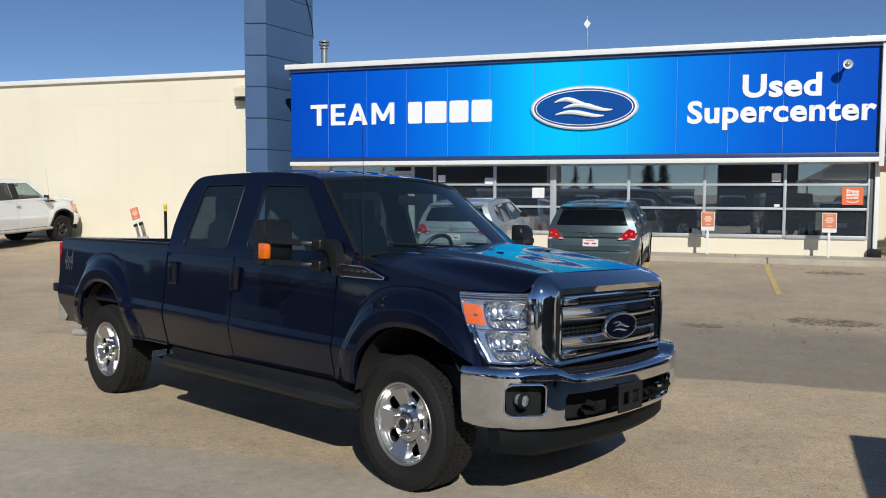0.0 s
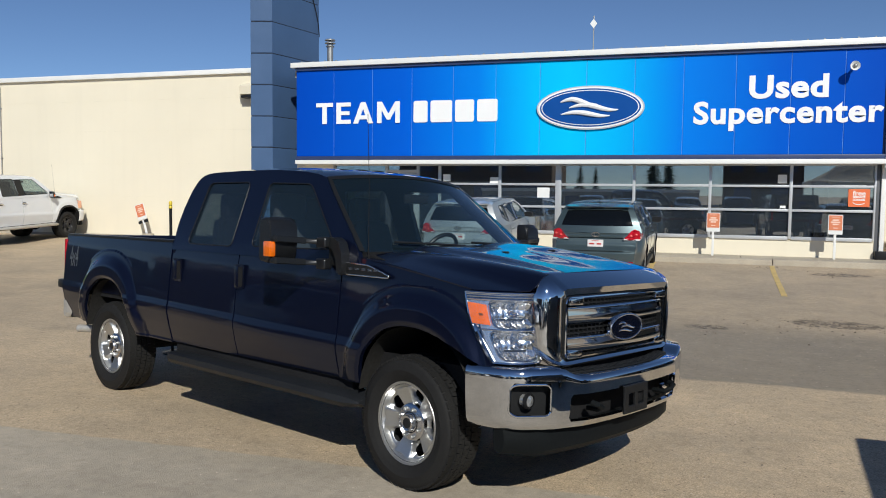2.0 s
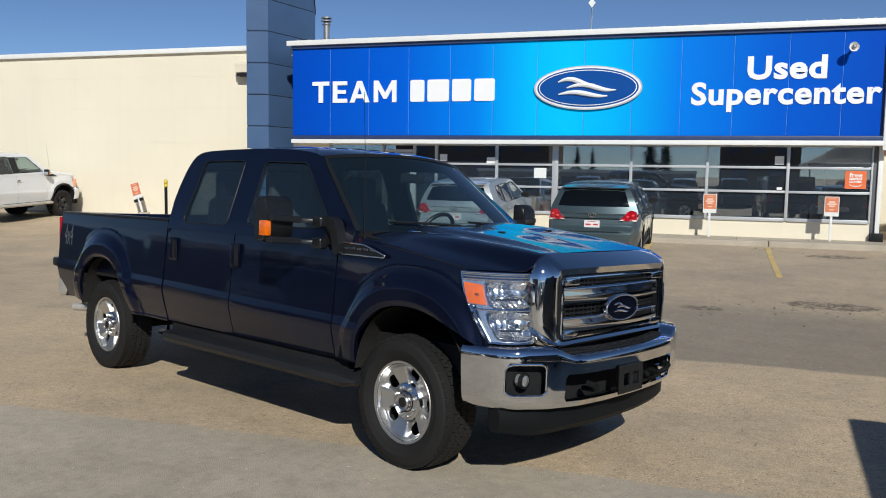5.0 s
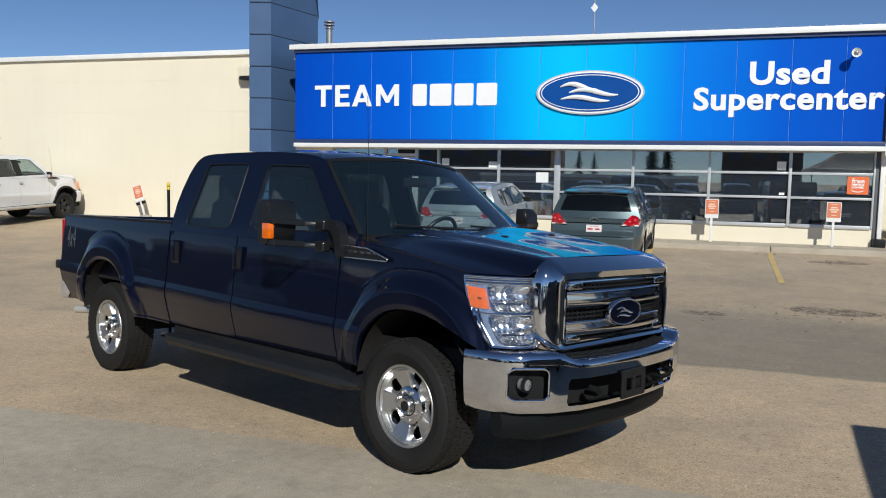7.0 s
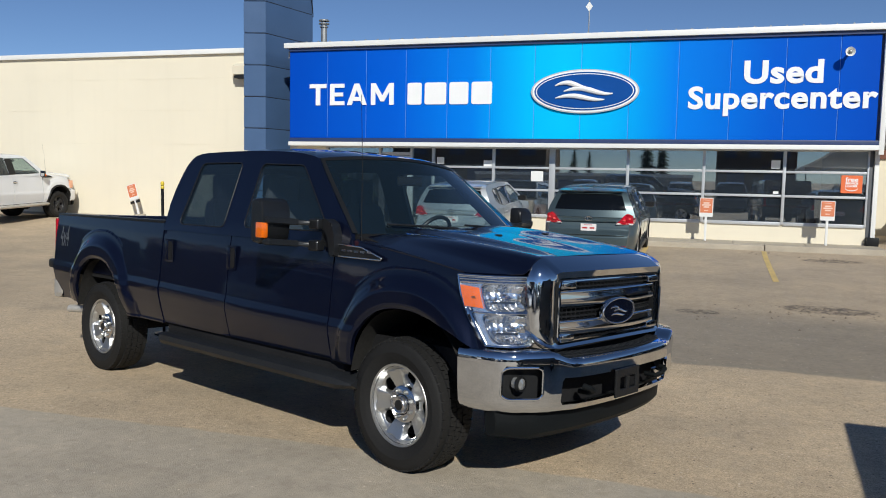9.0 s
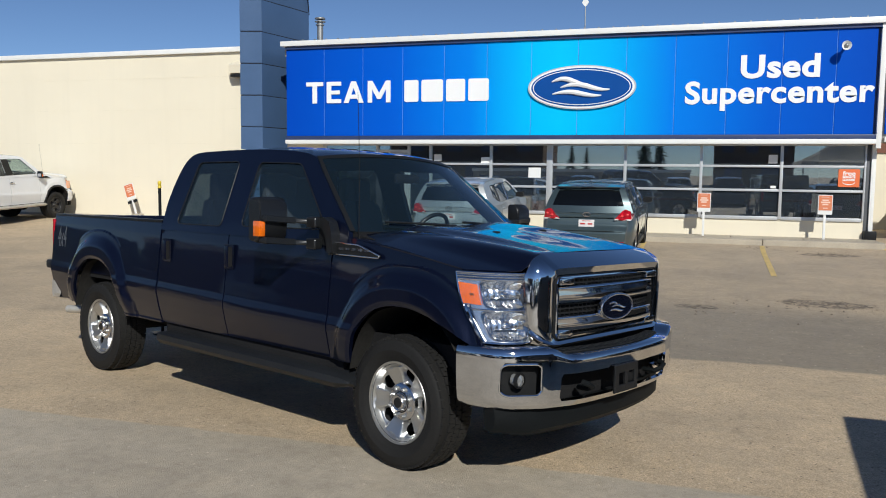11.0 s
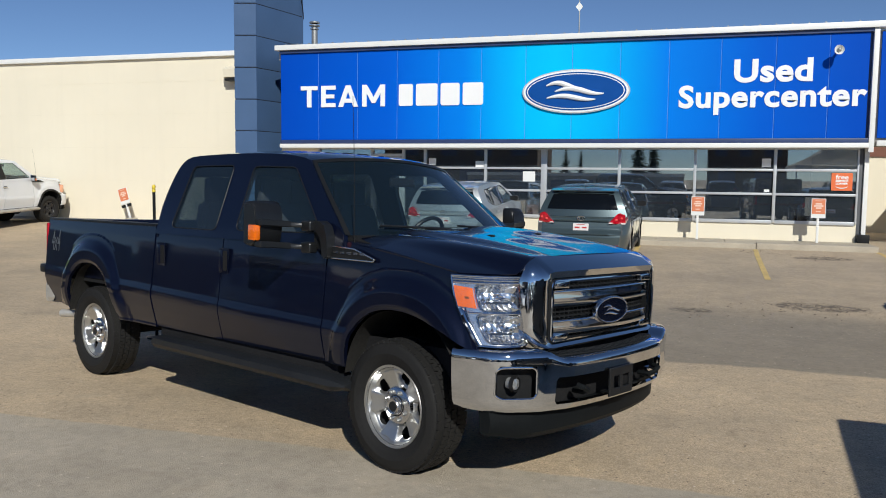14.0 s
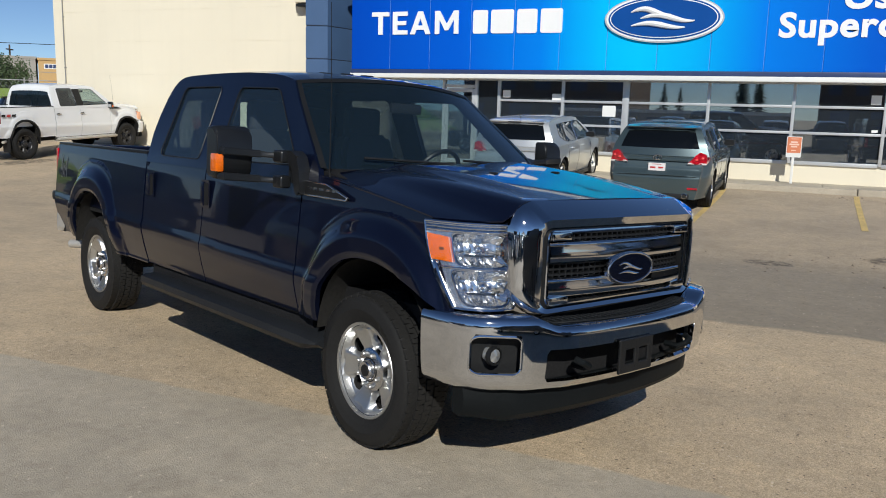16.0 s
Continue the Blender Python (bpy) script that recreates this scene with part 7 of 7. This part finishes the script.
for k, (x, y, h) in enumerate(((-63.6, 50.6, 5.9), (-62.6, 52.2, 5.5), (-61.7, 53.4, 5.0), (-65.0, 51.6, 5.6))):
    build_leafy(x, y, h, k + 5)


M_DARKBRICK = varied("dark_brick", (0.11, 0.07, 0.05), 0.85, 0.3, 1.0, 25, 0.2)


def build_far_block(name, label, x, y, turn, w, d, h, mat, rows, edge=M_WHITE):
    root = tagged(empty(name, pose(x, y, 0, 0, 0, turn)), label, "building", kind="")
    part("wall", boxed(-w / 2, w / 2, 0, d, 0, h), mat, root, smooth=False)
    part("roof_edge", boxed(-w / 2 - 0.1, w / 2 + 0.1, -0.1, d + 0.1, h, h + 0.3), edge, root, smooth=False)
    for z0, z1, n, ww in rows:
        for k in range(n):
            xx = -w / 2 + (k + 0.5) * w / n
            part("window", boxed(xx - ww / 2, xx + ww / 2, -0.05, 0.05, z0, z1), M_NAVYTRIM, root, smooth=False)


build_far_block("grey_building", "low grey industrial building beyond the lot", -95.5, 72.2, 49, 17.5, 14, 6.6, M_GREYWALL, ((2.6, 5.0, 2, 2.2),), M_GREYWALL)
build_far_block("tan_building", "tan stucco building with a short window row", -86.9, 82.0, 49, 8.0, 12, 6.5, M_TAN, (), M_TAN)
for k in range(4):
    w = part("window", boxed(-3.22 + k * 0.46, -2.84 + k * 0.46, -0.06, 0.05, 5.55, 5.98), M_NAVYTRIM, bpy.data.objects["tan_building"], smooth=False)
part("window_surround", boxed(-3.36, -1.32, -0.04, 0.05, 5.44, 6.08), M_WHITE, bpy.data.objects["tan_building"], smooth=False)
part("wall_band", boxed(-4.02, 4.02, -0.03, 0.05, 4.98, 5.06), M_GREYWALL, bpy.data.objects["tan_building"], smooth=False)
build_far_block("brick_building", "low grey storage building across the lot", -12, -37, 180, 22, 2.5, 2.0, M_GREYWALL, ((0.8, 1.6, 8, 1.4),))
# two unseen blocks added so that some shop panes reflect dark
build_far_block("dark_building", "unseen tall dark block that keeps sky out of the left panes", -44.8, -62, 180, 48, 14, 12.0, M_DARKBRICK, ((1.0, 2.8, 8, 3.0), (4.6, 6.6, 10, 2.2)))
build_far_block("brick_house", "unseen dark block that keeps sky out of a right pane", 6.0, -63, 180, 8.5, 12, 8.5, M_DARKBRICK, ((1.0, 2.8, 2, 2.0), (4.6, 6.6, 3, 1.4)))


# unseen block added to darken what the pickup's flank reflects
build_far_block("brown_building", "unseen low dark block for the pickup's side reflections", -52, -22, -115, 60, 14, 2.7, M_DARKBRICK, ((0.8, 2.0, 9, 3.2),))


def build_fence():
    root = tagged(empty("chain_fence"), "grey chain-link fence behind the lot", "fence")
    a, b = Vector((-50.0, 20.0, 0)), Vector((-26.0, 49.0, 0))
    n = 15
    for k in range(n):
        p = a.lerp(b, k / (n - 1))
        bm = bmesh.new()
        tube(bm, [p, p + Vector((0, 0, 2.85))], 0.04, 6)
        part("post", bm, M_STEEL, root)
    for z in (0.1, 1.6, 2.72):
        bm = bmesh.new()
        tube(bm, [a + Vector((0, 0, z)), b + Vector((0, 0, z))], 0.025, 6)
        part("rail", bm, M_STEEL, root)
    bm = bmesh.new()
    d = b - a
    m = 150
    for k in range(m):
        p = a + d * (k / m)
        q = a + d * min(1.0, (k + 6) / m)
        for u, v in ((p, q + Vector((0, 0, 2.72))), (p + Vector((0, 0, 2.72)), q)):
            s = (v - u).normalized().cross(Vector((d.y, -d.x, 0)).normalized()) * 0.0035
            bm.faces.new([bm.verts.new(w) for w in (u - s, v - s, v + s, u + s)])
    tagged(part("wire_mesh", bm, M_STEEL, root, smooth=False), kind="stuff")


build_fence()
bm = sheet(lambda t, d: (-0.79 * (d + 30) - 0.62 * t, 0.62 * (d + 30) - 0.79 * t + 2.0, 0.02 + 2.35 * smooth01(20.0, 32.0, d)), lin(-30, 30, 9), [18, 20, 23, 26, 29, 32, 36])
tagged(finish("grass_verge", bm, M_GRASS), "yellow-green grass bank behind the fence", "grass", kind="structure")


def build_power_line():
    ends = [Vector((-130, 40, 0)), Vector((-30, 92, 0))]
    for e in ends + [Vector((-97.0, 81.0, 0))]:
        root = tagged(empty("utility_pole", pose(e.x, e.y, ground_z(e.x, e.y), 0, 0, 118)), "wooden utility pole with crossarm", "pole", "utility poles")
        bm = bmesh.new()
        top = 8.3 if e.x == -97.0 else 10.2
        tube(bm, [(0, 0, 0), (0, 0, top)], [0.16, 0.11], 8)
        part("pole", bm, M_BARK, root)
        part("crossarm", boxed(-1.0, 1.0, -0.06, 0.06, top - 0.7, top - 0.55), M_BARK, root, smooth=False)
    bm = bmesh.new()
    tube(bm, [ends[0].lerp(ends[1], i / 24) + Vector((0, 0, 9.0 - 1.15 * (i / 24) - 3.6 * (i / 24) * (1 - i / 24))) for i in range(25)], 0.035, 5)
    tagged(finish("power_line", bm, M_BLACK), "thin black power line between wooden poles", "cable")


build_power_line()


def tent_cloth():
    """Thin white cloth that lets daylight through."""
    m = Mat("tent_cloth", (0.82, 0.82, 0.80), 0.8)
    n = m.noise(m.coords(), 1.8, 5)
    c = m.ramp(n, [(0.3, (0.72, 0.73, 0.72)), (0.7, (0.86, 0.86, 0.84))])
    m.color(c)
    m.bump(n, 0.6, 0.08)
    thin = m.node("BsdfTranslucent")
    m.link(c, thin.inputs["Color"])
    both = m.node("MixShader", Fac=0.5)
    m.link(m.p.outputs[0], both.inputs[1])
    m.link(thin.outputs[0], both.inputs[2])
    m.link(both.outputs[0], m.t.nodes["Material Output"].inputs[0])
    return m.m


M_TENT = tent_cloth()


def build_tent(x, y):
    """A white event tent whose roof shows in the shop panes."""
    z = ground_z(x, y)
    root = tagged(empty("party_tent", pose(x, y, z)), "white peaked party tent standing on the lot", "tent")
    bm = bmesh.new()
    n = 10
    rings = []
    for k in range(n + 1):
        t = k / n
        r, h = 3.1 * (1 - t) + 0.02, 2.35 + 2.0 * t ** 1.35
        c = 6
        ring = []
        for a, b in (((-1, -1), (1, -1)), ((1, -1), (1, 1)), ((1, 1), (-1, 1)), ((-1, 1), (-1, -1))):
            for i in range(c):
                u = i / c
                ring.append((r * (a[0] + (b[0] - a[0]) * u), r * (a[1] + (b[1] - a[1]) * u), h - 0.12 * math.sin(u * math.pi) * (1 - t) * 0.6))
        rings.append(ring)
    loft(bm, rings, True, False)
    part("canopy", bm, M_TENT, root)
    bm = bmesh.new()
    loft(bm, [[(3.12 * a, 3.12 * b, 2.35 - d) for a, b in ((-1, -1), (1, -1), (1, 1), (-1, 1))] for d in (0.0, 0.3)], True, False)
    part("valance", bm, M_TENT, root, smooth=False)
    for a in (-3.05, 3.05):
        for b in (-3.05, 3.05):
            bm = bmesh.new()
            tube(bm, [(a, b, 0), (a, b, 2.35)], 0.04, 8)
            part("pole", bm, M_STEEL, root)


build_tent(9.0, -15.5)


def build_gravel():
    """Loose crumbs round the broken patches of the lot."""
    rnd = random.Random(4)
    verts, faces = [], []
    for cx, cy, sx, sy, n in ((1.75, 14.7, 0.75, 0.42, 190), (0.0, 14.0, 0.35, 0.2, 40), (0.9, 14.2, 1.8, 0.9, 90), (1.2, 21.3, 0.5, 0.25, 60), (2.6, 20.8, 0.8, 0.3, 50)):
        for k in range(n):
            x, y = cx + rnd.gauss(0, sx * 0.5), cy + rnd.gauss(0, sy * 0.5)
            if y > 21.7:
                continue
            z = ground_z(x, y)
            r = 0.006 + 0.018 * rnd.random() ** 3
            b = len(verts)
            a0 = rnd.uniform(0, 6.28)
            for i in range(5):
                a = a0 + i * 1.257
                q = r * rnd.uniform(0.7, 1.3)
                verts.append((x + q * math.cos(a), y + q * math.sin(a), z - 0.002))
            verts.append((x, y, z + r * rnd.uniform(0.5, 0.9)))
            faces += [(b + i, b + (i + 1) % 5, b + 5) for i in range(5)]
    me = bpy.data.meshes.new("gravel")
    me.from_pydata(verts, [], faces)
    me.materials.append(varied("gravel_crumbs", (0.17, 0.135, 0.10), 0.9, 0.6, 6, 30, 0.0))
    tagged(new("gravel", me), "loose dark gravel crumbs on broken asphalt", "gravel", kind="stuff")


build_gravel()
